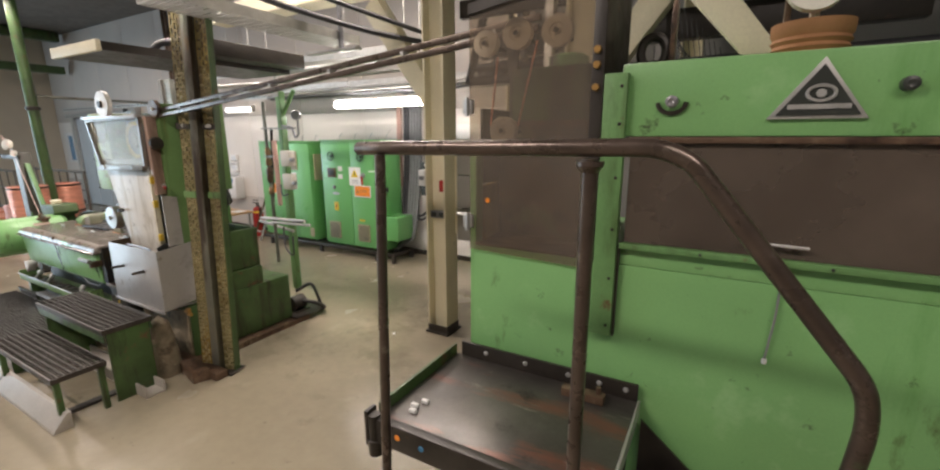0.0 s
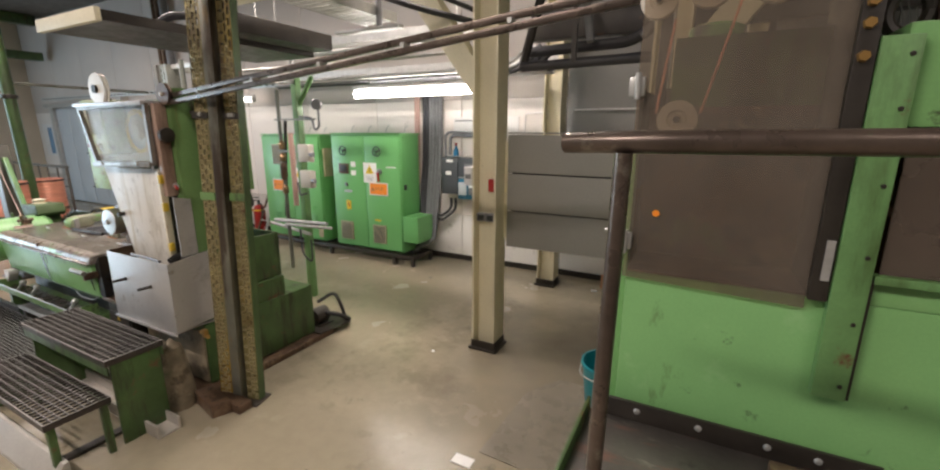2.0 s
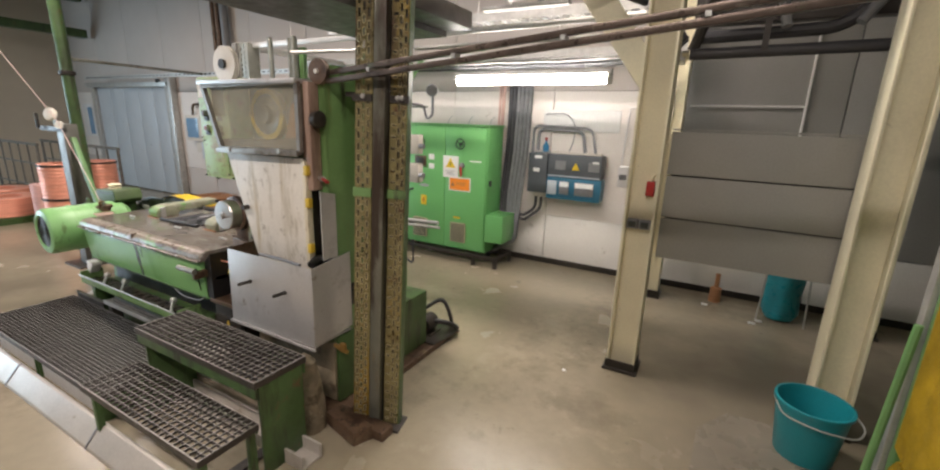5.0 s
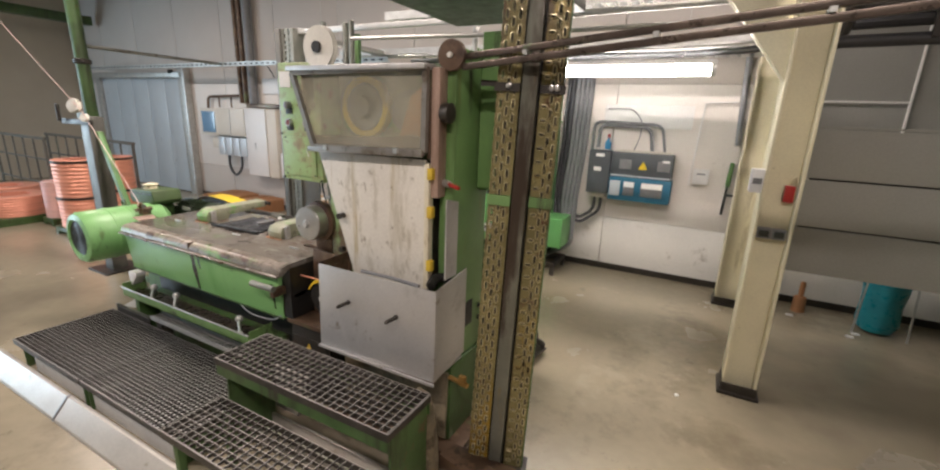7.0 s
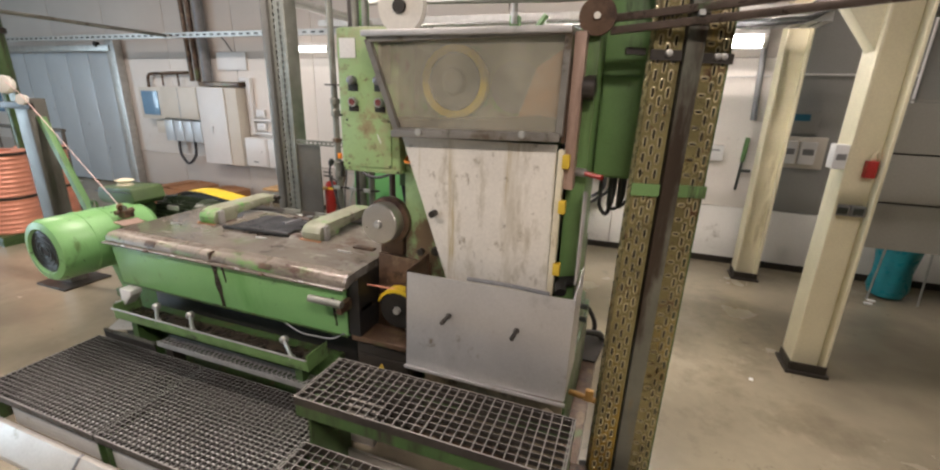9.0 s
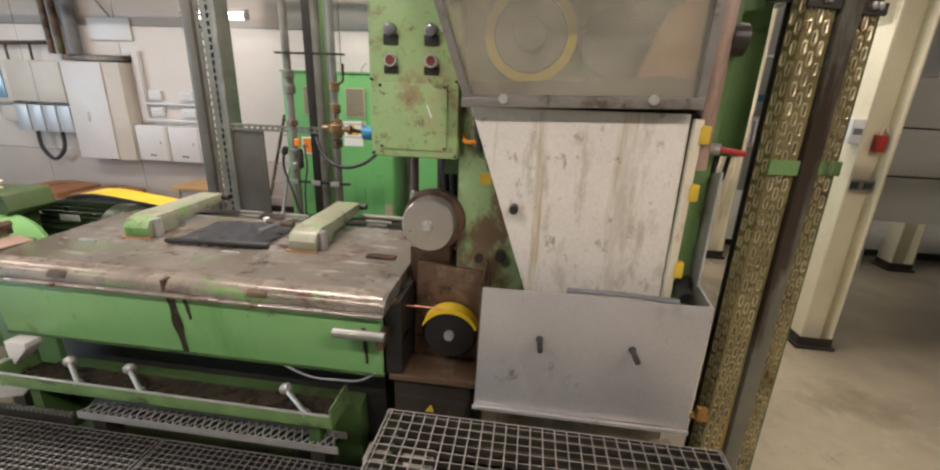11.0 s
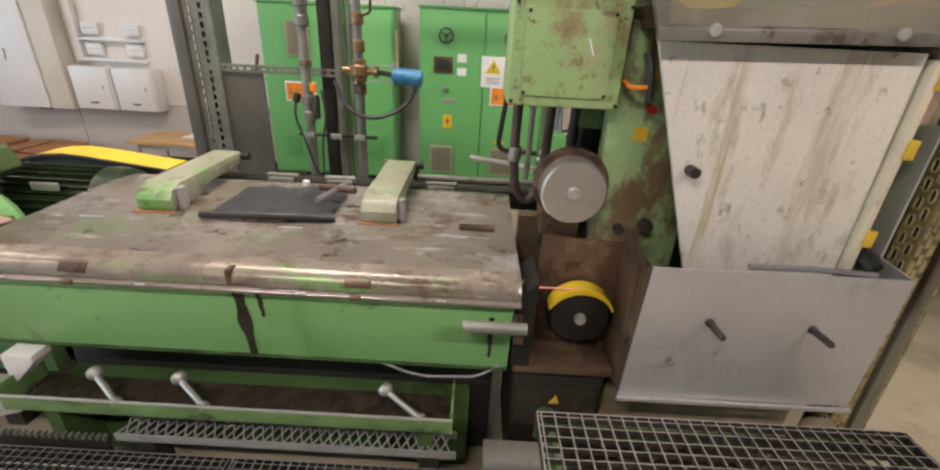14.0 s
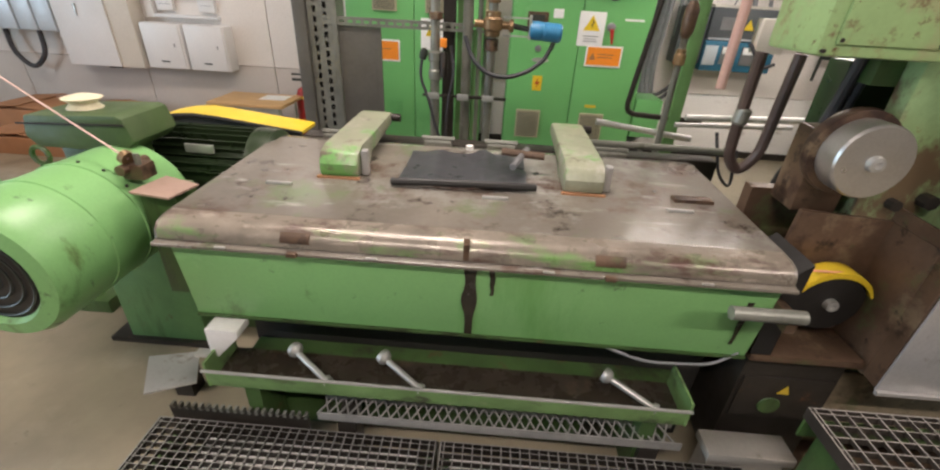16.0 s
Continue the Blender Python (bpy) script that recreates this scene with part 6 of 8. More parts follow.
# twin slotted post beside the tower
def slot_face(x0, x1, y0, y1, z0, z1, phase):
    s = sh()
    w = x1 - x0
    a, b, c, d = x0 + 0.20 * w, x0 + 0.34 * w, x0 + 0.62 * w, x0 + 0.78 * w
    s.box(x0, a, y0, y1, z0, z1).box(b, c, y0, y1, z0, z1).box(d, x1, y0, y1, z0, z1)
    k = z0
    while k < z1 - 0.05:
        s.box(a, b, y0, y1, k + phase, k + phase + 0.016)
        s.box(c, d, y0, y1, k + 0.02 - phase, k + 0.036 - phase)
        k += 0.044
    return s


PITCH = 0.05


def punched(cols, u0, u1, w0, w1, z0, z1, axis):
    """Sheet between u0 and u1 with columns of slots (centre, half width, half height, phase) punched through."""
    def put(s, a, b, c, d):
        return s.box(a, b, w0, w1, c, d) if axis == "x" else s.box(w0, w1, a, b, c, d)
    s = sh()
    at = u0
    for c, hw, hh, ph in cols:
        put(s, at, c - hw, z0, z1)
        at = c + hw
        z = z0
        k = 0
        while z < z1:
            top = min(z1, z0 + PITCH * k + ph * PITCH + PITCH / 2 - hh)
            if top > z:
                put(s, c - hw, c + hw, z, top)
            z = z0 + PITCH * k + ph * PITCH + PITCH / 2 + hh
            k += 1
    put(s, at, u1, z0, z1)
    return s


def rim_mesh(hw, hh, axis):
    """Raised rim round one slot."""
    pts = []
    r = min(hw, hh)
    for cu, cv, a0 in ((hw - r, hh - r, 0), (-(hw - r), hh - r, 90), (-(hw - r), -(hh - r), 180), (hw - r, -(hh - r), 270)):
        for k in range(3):
            a = radians(a0 + 45 * k)
            p = (cu + r * math.cos(a), cv + r * math.sin(a))
            if not pts or abs(p[0] - pts[-1][0]) + abs(p[1] - pts[-1][1]) > 1e-4:
                pts.append(p)
    pts.append(pts[0])
    s = sh()
    s.tube([(u, 0, v) if axis == "x" else (0, u, v) for u, v in pts], 0.0032, 4)
    return finish("slot_rim", s, "slot_rim")


t = post = thing("slotted_post", (-2.80, 1.575, 0), "tall twin slotted steel post soaked with yellow oil", "post")
PTOP = CEIL - 0.01
V, W = (0.0062, 0.017), (0.012, 0.0055)
LEFT = [(-2.907, *V, 0.0), (-2.883, *V, 0.5), (-2.859, *V, 0.0)]
RIGHT = [(-2.742, *W, 0.0), (-2.717, *V, 0.5), (-2.694, *V, 0.0)]
SIDE = [(1.574, *V, 0.0), (1.597, *V, 0.5)]
part("slotted_face", punched(LEFT, -2.92, -2.838, 1.560, 1.565, 0.012, PTOP, "x"), "oily_post", t)
part("slotted_face", punched(RIGHT, -2.762, -2.68, 1.585, 1.590, 0.012, PTOP, "x"), "oily_post", t)
part("side_wall", punched(SIDE, 1.560, 1.612, -2.925, -2.9205, 0.012, PTOP, "y"), "oily_post", t)
part("side_wall", sh().box(-2.6795, -2.675, 1.585, 1.63, 0.012, PTOP), "green_old", t)
part("core", sh().box(-2.830, -2.772, 1.548, 1.60, 0.012, PTOP, 0.004), "post_core", t, "grimy centre bar")
part("back", sh().box(-2.92, -2.68, 1.632, 1.638, 0.012, PTOP), "dark", t)
RIM_V, RIM_W, RIM_S = rim_mesh(*V, "x"), rim_mesh(*W, "x"), rim_mesh(*V, "y")
for k in range(38):
    for cols, kind, at in ((LEFT, "x", 1.559), (RIGHT, "x", 1.584), (SIDE, "y", -2.926)):
        for c, hw, hh, ph in cols:
            z = 0.012 + PITCH * (k + ph) + PITCH / 2
            if cols is SIDE and c < 1.6 and k < 4:
                continue
            if kind == "x":
                piece("slot_rim", RIM_V if hh > hw else RIM_W, t, (c, at, z))
            else:
                piece("slot_rim", RIM_S, t, (at, c, z))
part("cross_plate", sh().box(-2.93, -2.836, 1.55, 1.558, 1.165, 1.205), "green_side", t)
part("cross_plate", sh().box(-2.764, -2.67, 1.574, 1.582, 1.165, 1.205), "green_side", t)
part("sleeve", sh().box(-2.935, -2.838, 1.549, 1.557, 1.58, 1.61), "dark", t)
part("sleeve", sh().box(-2.762, -2.668, 1.574, 1.582, 1.58, 1.61), "dark", t)
for x, y, z in ((-2.88, 1.545, 1.60), (-2.70, 1.57, 1.60), (-2.72, 1.57, 1.60)):
    part("bolt", sh().lathe((x, y + 0.005, z), (0, -1, 0), [(0, 0), (0.012, 0), (0.010, 0.01), (0, 0.012)], 10), "steel", t)
part("foot_plate", sh().box(-2.945, -2.655, 1.53, 1.66, 0.0, 0.012, 0.003), "dark", t)
part("clamp_bar", sh().box(-3.0, -2.936, 1.60, 1.62, 1.60, 1.62), "dark", t)
post.location, post.rotation_euler = (-2.742, 1.516, 0.003), (radians(-1.8), radians(1.3), radians(15))
post.scale.x = 0.945

# rear pump block and hose tangle behind the tower
t = thing("pump_block", (-3.0, 2.42, 0), "dark oily pump with hoses behind the tower", "pump")
part("body", sh().lathe((-3.05, 2.36, 0.12), (0, 1, 0), [(0, 0), (0.06, 0), (0.065, 0.03), (0.06, 0.12), (0.03, 0.14), (0, 0.14)], 18), "dark", t)
part("foot", sh().box(-3.12, -2.98, 2.36, 2.5, 0.0, 0.06, 0.005), "dark", t)
part("hose", sh().tube([(-3.0, 2.44, 0.14), (-2.9, 2.5, 0.12), (-2.88, 2.58, 0.05), (-3.0, 2.62, 0.03)], 0.018, 8, 0.06), "black", t)
part("hose", sh().tube([(-3.1, 2.46, 0.2), (-3.0, 2.55, 0.28), (-2.93, 2.55, 0.15), (-2.95, 2.6, 0.02)], 0.014, 8, 0.06), "black", t)
part("tray", sh().prism([(-3.1, 2.28), (-2.9, 2.28), (-2.86, 2.56), (-3.1, 2.6)], "z", 0.045, 0.052), "dark", t)
solo("pump_crate", sh().box(-3.52, -3.0, 2.06, 2.08, 0.562, 0.86, 0.004).box(-3.52, -3.0, 1.83, 1.85, 0.562, 0.86, 0.004).box(-3.018, -3.0, 1.851, 2.059, 0.562, 0.86, 0.003).box(-3.52, -3.502, 1.851, 2.059, 0.562, 0.86, 0.003), "green_old", "open green sheet metal box behind the tower", "box")

# standpipes with valves behind the tower
t = thing("valve_stand", (-3.47, 2.78, 0), "pale green stand of pipes with valves and a round gauge", "pipe stand")
part("post", sh().box(-3.675, -3.615, 2.88, 2.94, 0.0, 1.95, 0.004), "green_worn", t)
part("pipe", sh().cyl((-3.735, 2.785, 0.3), (-3.735, 2.785, 1.85), 0.016, 10), "zinc_dull", t)
for z in (0.98, 1.26, 1.36):
    part("coupling", sh().lathe((-3.735, 2.785, z), (0, 0, 1), [(0.017, 0), (0.027, 0.006), (0.027, 0.05), (0.022, 0.056), (0.022, 0.07), (0.017, 0.075)], 10), "brass_dull", t)
part("pipe", sh().cyl((-3.54, 2.72, 0.9), (-3.54, 2.72, 1.5), 0.022, 10), "pink", t)
part("stay", sh().tube([(-3.635, 2.91, 1.72), (-3.45, 2.91, 1.95)], 0.02, 6), "green_worn", t)
part("cross_bar", sh().box(-3.77, -3.30, 2.765, 2.775, 1.60, 1.615), "zinc_dull", t)
part("cross_bar", sh().box(-3.77, -3.34, 2.765, 2.775, 1.34, 1.355), "zinc_dull", t)
part("gauge", sh().lathe((-3.25, 2.76, 1.72), (0.3, -1, 0), [(0, 0), (0.04, 0), (0.042, 0.01), (0.042, 0.03), (0.036, 0.034), (0, 0.032)], 20), "gauge", t)
part("siphon", sh().tube([(-3.25, 2.76, 1.68), (-3.25, 2.76, 1.55), (-3.30, 2.76, 1.52), (-3.33, 2.76, 1.62), (-3.46, 2.76, 1.63)], 0.009, 8, 0.03), "gauge", t)
for z in (1.33, 1.12):
    part("valve_body", sh().box(-3.45, -3.33, 2.70, 2.76, z - 0.06, z + 0.08, 0.006), "beige", t)
    part("valve_port", sh().cyl((-3.34, 2.72, z), (-3.29, 2.71, z), 0.018, 10), "gauge", t)
part("reducer", sh().lathe((-3.735, 2.785, 1.1), (0, 0, 1), [(0.018, 0), (0.030, 0.03), (0.032, 0.12), (0.018, 0.15)], 12), "brown", t)
part("low_rail", sh().tube([(-3.7, 2.62, 0.78), (-3.1, 2.62, 0.80)], 0.015, 8).tube([(-3.7, 2.72, 0.72), (-3.15, 2.72, 0.74)], 0.012, 8), "zinc", t)
part("hose", sh().tube([(-3.5, 2.7, 0.7), (-3.45, 2.66, 0.5), (-3.36, 2.68, 0.42), (-3.38, 2.7, 0.62)], 0.008, 8, 0.06), "cable", t)
part("hose", sh().tube([(-3.48, 2.7, 1.1), (-3.42, 2.66, 1.0), (-3.36, 2.68, 1.02)], 0.008, 8, 0.04), "cable", t)
t = thing("overhead_pipe_run", (-3.2, 2.9, 2.0), "grey pipe frame with elbows above the valve stand", "pipes")
part("pipe", sh().tube([(-3.645, 2.88, 1.9), (-3.645, 2.88, 2.11), (-1.9, 2.98, 2.16)], 0.02, 10, 0.06), "zinc", t)
part("pipe", sh().tube([(-4.5, 2.6, 2.0), (-3.4, 2.85, 2.02), (-1.9, 3.0, 2.06)], 0.014, 8, 0.1), "zinc", t)

# pipe bundle behind the tank with blue actuator
t = thing("pipe_bundle", (-4.74, 2.76, 0.0), "upright steel pipes behind the tank with a blue valve actuator", "pipe stand")
for x, y, r, mtl in ((-4.874, 2.708, 0.022, "zinc_dull"), (-4.732, 2.796, 0.024, "zinc_dull"), (-4.675, 2.81, 0.011, "zinc_dull"), (-4.617, 2.735, 0.021, "zinc_dull")):
    part("pipe", sh().cyl((x, y, 0.0), (x - 0.004, y, 2.15), r, 14), mtl, t)
part("channel_post", sh().box(-4.862, -4.802, 2.89, 2.90, 0.0, 2.1, 0.002).box(-4.862, -4.855, 2.90, 2.94, 0.0, 2.1).box(-4.809, -4.802, 2.90, 2.94, 0.0, 2.1), "dark", t, "dark channel post")
part("post", sh().box(-4.795, -4.735, 2.93, 2.97, 0.0, 2.1, 0.003), "green_worn", t, "worn green post")
for z, mtl in ((0.86, "zinc_dull"), (1.30, "zinc_dull")):
    part("coupling", sh().lathe((-4.874, 2.708, z), (0, 0, 1), [(0.023, 0), (0.032, 0.006), (0.032, 0.045), (0.028, 0.05), (0.028, 0.085), (0.034, 0.09), (0.034, 0.125), (0.023, 0.13)], 14), mtl, t)
part("union_nut", sh().lathe((-4.874, 2.708, 1.12), (0, 0, 1), [(0.023, 0), (0.033, 0.004), (0.033, 0.03), (0.023, 0.034)], 6), "brown", t)
for z in (1.20, 1.32, 1.00):
    part("coupling", sh().lathe((-4.617, 2.735, z), (0, 0, 1), [(0.022, 0), (0.031, 0.005), (0.031, 0.05), (0.022, 0.055)], 12), "brass_dull" if z > 1.1 else "brown", t)
part("ball_valve", sh().lathe((-4.617, 2.735, 1.06), (0, 0, 1), [(0.022, 0), (0.034, 0.006), (0.034, 0.025), (0.045, 0.035), (0.045, 0.075), (0.034, 0.085), (0.034, 0.105), (0.022, 0.11)], 14).cyl((-4.70, 2.735, 1.115), (-4.53, 2.735, 1.112), 0.017, 12).lathe((-4.545, 2.735, 1.112), (1, 0, 0), [(0.017, 0), (0.027, 0.003), (0.027, 0.02), (0.017, 0.023)], 8), "brass_dull", t, "tarnished brass ball valve")
part("yoke", sh().box(-4.57, -4.445, 2.715, 2.722, 1.143, 1.15).box(-4.57, -4.445, 2.715, 2.722, 1.068, 1.075).box(-4.452, -4.444, 2.70, 2.76, 1.06, 1.16), "zinc", t)
part("stem", sh().cyl((-4.53, 2.735, 1.112), (-4.44, 2.735, 1.10), 0.012, 10), "dial", t)
part("actuator", sh().lathe((-4.45, 2.73, 1.10), (1, 0, -0.06), [(0, 0), (0.036, 0), (0.04, 0.006), (0.04, 0.055), (0.0375, 0.058), (0.0375, 0.064), (0.04, 0.067), (0.04, 0.135), (0.033, 0.145), (0, 0.147)], 24), "blue", t, "blue valve actuator")
part("cable_gland", sh().cyl((-4.335, 2.725, 1.062), (-4.345, 2.72, 1.025), 0.011, 8), "dial", t)
part("hose", sh().tube([(-4.345, 2.72, 1.03), (-4.37, 2.71, 0.98), (-4.43, 2.70, 0.93), (-4.52, 2.69, 0.895), (-4.62, 2.69, 0.90), (-4.70, 2.70, 0.96), (-4.74, 2.72, 1.06)], 0.010, 8, 0.06), "cable", t)
part("cross_bar", sh().box(-4.93, -4.53, 2.675, 2.683, 0.79, 0.80).box(-4.93, -4.53, 2.695, 2.703, 0.79, 0.80), "dark", t)
part("cross_bar", sh().box(-4.93, -4.53, 2.675, 2.683, 1.512, 1.522).box(-4.93, -4.53, 2.695, 2.703, 1.512, 1.522), "dark", t)
for x in (-4.90, -4.76, -4.64):
    part("pipe_clamp", sh().box(x - 0.006, x + 0.05, 2.67, 2.674, 0.78, 0.81, 0.002), "zinc", t)
part("upper_valve", sh().tube([(-4.60, 2.72, 1.36), (-4.545, 2.70, 1.375), (-4.54, 2.69, 1.47)], 0.007, 8, 0.02), "brown", t)
part("drop_hose", sh().tube([(-4.93, 2.69, 0.98), (-4.945, 2.68, 0.88), (-4.90, 2.67, 0.78), (-4.86, 2.67, 0.62), (-4.80, 2.68, 0.52)], 0.007, 8, 0.06), "cable", t)
part("drop_hose", sh().tube([(-4.80, 2.68, 1.02), (-4.78, 2.67, 0.9), (-4.81, 2.67, 0.76), (-4.82, 2.68, 0.55)], 0.006, 8, 0.05), "cable", t)
part("drop_head", sh().lathe((-4.935, 2.69, 0.95), (0.3, 0, 1), [(0, 0), (0.017, 0.006), (0.02, 0.03), (0.015, 0.05), (0, 0.055)], 12), "dial", t)
part("yellow_valve", sh().box(-4.85, -4.82, 2.665, 2.685, 1.01, 1.05, 0.004), "orange", t)
part("side_cylinder", sh().lathe((-4.832, 2.69, 0.88), (0, 0, 1), [(0, 0), (0.017, 0), (0.018, 0.1), (0.012, 0.11), (0, 0.112)], 12), "dark", t)
part("small_pipe", sh().cyl((-4.70, 2.83, 0.0), (-4.70, 2.83, 1.08), 0.01, 8), "green_worn", t)
t = thing("rear_hoses", (-3.85, 2.5, 0.3), "brown rubber hoses and thin pipes behind the control box", "hoses")
part("hose", sh().tube([(-3.90, 1.80, 1.14), (-3.90, 1.80, 0.96), (-3.885, 1.82, 0.85), (-3.84, 1.83, 0.80), (-3.80, 1.82, 0.86), (-3.80, 1.80, 1.14)], 0.0155, 10, 0.05), "hose_brown", t)
part("pipe", sh().tube([(-3.80, 2.9, 1.6), (-3.88, 2.9, 0.9), (-3.90, 2.9, 0.72), (-3.5, 2.9, 0.7)], 0.014, 8, 0.06), "dark", t)
part("pipe", sh().tube([(-4.05, 2.85, 0.68), (-3.55, 2.85, 0.62)], 0.016, 8), "zinc", t)
part("elbow", sh().lathe((-3.90, 1.80, 0.95), (0.15, 0, 1), [(0.016, 0), (0.021, 0.006), (0.021, 0.04), (0.016, 0.046)], 12), "zinc_dull", t)

# strut with slots, sheet and rail beyond the tank
t = thing("strut_post", (-5.5, 2.9, 0), "galvanised slotted strut post carrying rails", "post")
part("face", slot_face(-5.52, -5.40, 2.855, 2.86, 0.0, 2.16, 0.0), "zinc_dull", t)
part("side", sh().box(-5.585, -5.522, 2.83, 2.90, 0.0, 2.16, 0.004), "sheet_grey", t)
part("inner", sh().box(-5.515, -5.405, 2.90, 2.97, 0.0, 2.16, 0.004), "sheet_grey", t)
part("edge", sh().box(-5.398, -5.375, 2.845, 2.97, 0.0, 2.16, 0.002), "zinc_dull", t)
part("arm", sh().box(-5.6, -5.45, 2.865, 4.3, 2.12, 2.16, 0.003), "zinc", t)
part("arm", sh().box(-5.46, -3.55, 2.90, 2.93, 2.12, 2.16, 0.003), "zinc", t)
t = thing("slotted_bar", (-5.0, 2.8, 1.2), "slotted steel bar across behind the tank", "rail")
s = sh()
s.box(-5.46, -4.62, 2.853, 2.858, 1.065, 1.078).box(-5.46, -4.62, 2.853, 2.858, 1.09, 1.103).box(-5.46, -4.62, 2.858, 2.878, 1.10, 1.103)
for k in range(21):
    s.box(-5.46 + 0.04 * k, -5.445 + 0.04 * k, 2.853, 2.858, 1.078, 1.09)
part("bar", s, "zinc_dull", t)
solo("screen_sheet", sh().prism([(-5.43, 0.0), (-5.165, 0.0), (-5.165, 1.063), (-5.43, 1.063)], "y", 2.862, 2.872), "sheet_grey", "dull grey sheet screen beside the strut post", "screen")

# drive motors left of the tank
t = thing("drive_motor", (-5.72, 1.5, 0.0), "large round green drive motor with a dark end grille", "motor")
mb = part("housing", sh().lathe((-5.68, 1.27, 0.635), (0, 1, 0), [(0.115, 0.012), (0.125, 0.0), (0.16, 0.008), (0.172, 0.03), (0.172, 0.17), (0.175, 0.172), (0.175, 0.19), (0.172, 0.192), (0.172, 0.5), (0.14, 0.54), (0, 0.54)], 44), "green", t)
part("end_grille", sh().lathe((-5.68, 1.284, 0.635), (0, 1, 0), [(0, 0), (0.116, 0), (0.116, 0.02), (0, 0.02)], 32), "dark", t, "dark end grille")
s = sh()
for r in (0.03, 0.055, 0.08, 0.105):
    s.tube([(-5.68 + r * math.cos(2 * math.pi * i / 28), 1.279, 0.635 + r * math.sin(2 * math.pi * i / 28)) for i in range(29)], 0.003, 5)
part("grille_rings", s, "dial", t)
part("eye_bolt", sh().tube([(-5.80 + 0.024 * math.cos(a), 1.62, 0.805 + 0.024 * math.sin(a)) for a in [2 * math.pi * i / 16 for i in range(17)]], 0.007, 6).cyl((-5.79, 1.62, 0.74), (-5.795, 1.62, 0.785), 0.014, 10), "green_old", t)
part("saddle", sh().prism([(-5.88, 0.02), (-5.58, 0.02), (-5.58, 0.42), (-5.64, 0.47), (-5.74, 0.47), (-5.88, 0.44)], "y", 1.74, 1.80, 0.006), "green_worn", t)
part("skid", sh().box(-5.95, -5.50, 1.72, 1.835, 0.02, 0.04), "dark", t)
part("cover_seam", sh().lathe((-5.68, 1.56, 0.635), (0, 1, 0), [(0.1725, 0), (0.1755, 0.002), (0.1755, 0.012), (0.1725, 0.014)], 44), "green", t)
for a in (40, 62, 84, 106, 128):
    part("cover_screw", sh().lathe((-5.68 + 0.173 * math.cos(radians(a)), 1.585, 0.635 + 0.173 * math.sin(radians(a))), (math.cos(radians(a)), 0, math.sin(radians(a))), [(0, 0), (0.005, 0), (0.004, 0.003), (0, 0.004)], 8), "dark", t)
t.location += Vector((-0.03, 0, -0.02))
t = thing("fan_motor", (-5.62, 2.05, 0.0), "dark green finned motor with a terminal box", "motor")
part("core", sh().cyl((-5.78, 2.02, 0.64), (-5.40, 2.02, 0.64), 0.112, 28), "motor_dark", t)
for k in range(15):
    a = math.pi * (k + 0.5) / 15
    c, sn = math.cos(a), math.sin(a)
    fin = part("fin", sh().prism([(-0.002, 0.108), (0.002, 0.108), (0.0012, 0.137), (-0.0012, 0.137)], "x", -5.77, -5.42), "motor_dark", t)
    fin.data.transform(Matrix.Translation(Vector((0, 2.02, 0.64)) - BASE[t]) @ Matrix.Rotation(a - math.pi / 2, 4, "X") @ Matrix.Translation(BASE[t]))
part("end_bell", sh().lathe((-5.40, 2.02, 0.64), (1, 0, 0), [(0.138, -0.02), (0.14, 0.0), (0.135, 0.05), (0.10, 0.075), (0, 0.08)], 28), "motor_dark", t)
part("terminal_box", sh().prism([(-5.95, 0.765), (-5.68, 0.765), (-5.64, 0.80), (-5.66, 0.868), (-5.68, 0.876), (-5.96, 0.862), (-5.98, 0.80)], "y", 1.73, 1.93, 0.010), "green_dull", t, "dark green terminal box")
part("box_lid_line", sh().prism([(-5.985, 0.835), (-5.655, 0.848), (-5.655, 0.853), (-5.985, 0.84)], "y", 1.724, 1.729), "dark", t)
part("box_neck", sh().box(-5.92, -5.74, 1.77, 1.92, 0.58, 0.764, 0.006), "green_old", t)
part("rating_plate", sh().box(-5.62, -5.52, 1.905, 1.912, 0.715, 0.745, 0.002), "zinc", t)
part("mount", sh().box(-5.95, -5.36, 1.85, 2.25, 0.0, 0.55, 0.008), "green_old", t)
solo("tied_rag", sh().lathe((-5.84, 1.82, 0.866), (0, 0, 1), [(0, 0.0), (0.05, 0.004), (0.035, 0.02), (0.055, 0.035), (0.02, 0.045), (0, 0.04)], 9), "cream", "pale knotted rag on the terminal box", "rag")
t = thing("belt_guard", (-5.5, 2.35, 0.0), "black mesh belt guard with a yellow top", "belt guard")
ARC = [(-6.06, 0.655), (-6.02, 0.70), (-5.96, 0.728), (-5.88, 0.746), (-5.80, 0.752), (-5.70, 0.745), (-5.56, 0.729), (-5.36, 0.706)]
part("cover", sh().prism(ARC[1:] + [(x, z - 0.012) for x, z in reversed(ARC[1:])], "y", 2.255, 2.40), "yellow", t, "yellow painted top")
part("front_rim", sh().tube([(x, 2.25, z - 0.006) for x, z in ARC] + [(-5.36, 2.25, 0.69)], 0.008, 8), "black", t)
part("mesh_panel", sh().prism([(-6.06, 0.0), (-5.37, 0.0), (-5.37, 0.69)] + [(x, z - 0.014) for x, z in reversed(ARC[:-1])], "y", 2.27, 2.28), "mesh_dark", t)
wv = finish("wire", sh().box(0, 0.005, 0, 0.006, 0, 0.36), "mesh_dark", flat=True)
wh = finish("wire", sh().box(0, 0.54, 0, 0.005, 0, 0.005), "mesh_dark", flat=True)
for k in range(18):
    piece("wire", wv, t, (-5.93 + 0.03 * k, 2.262, 0.3))
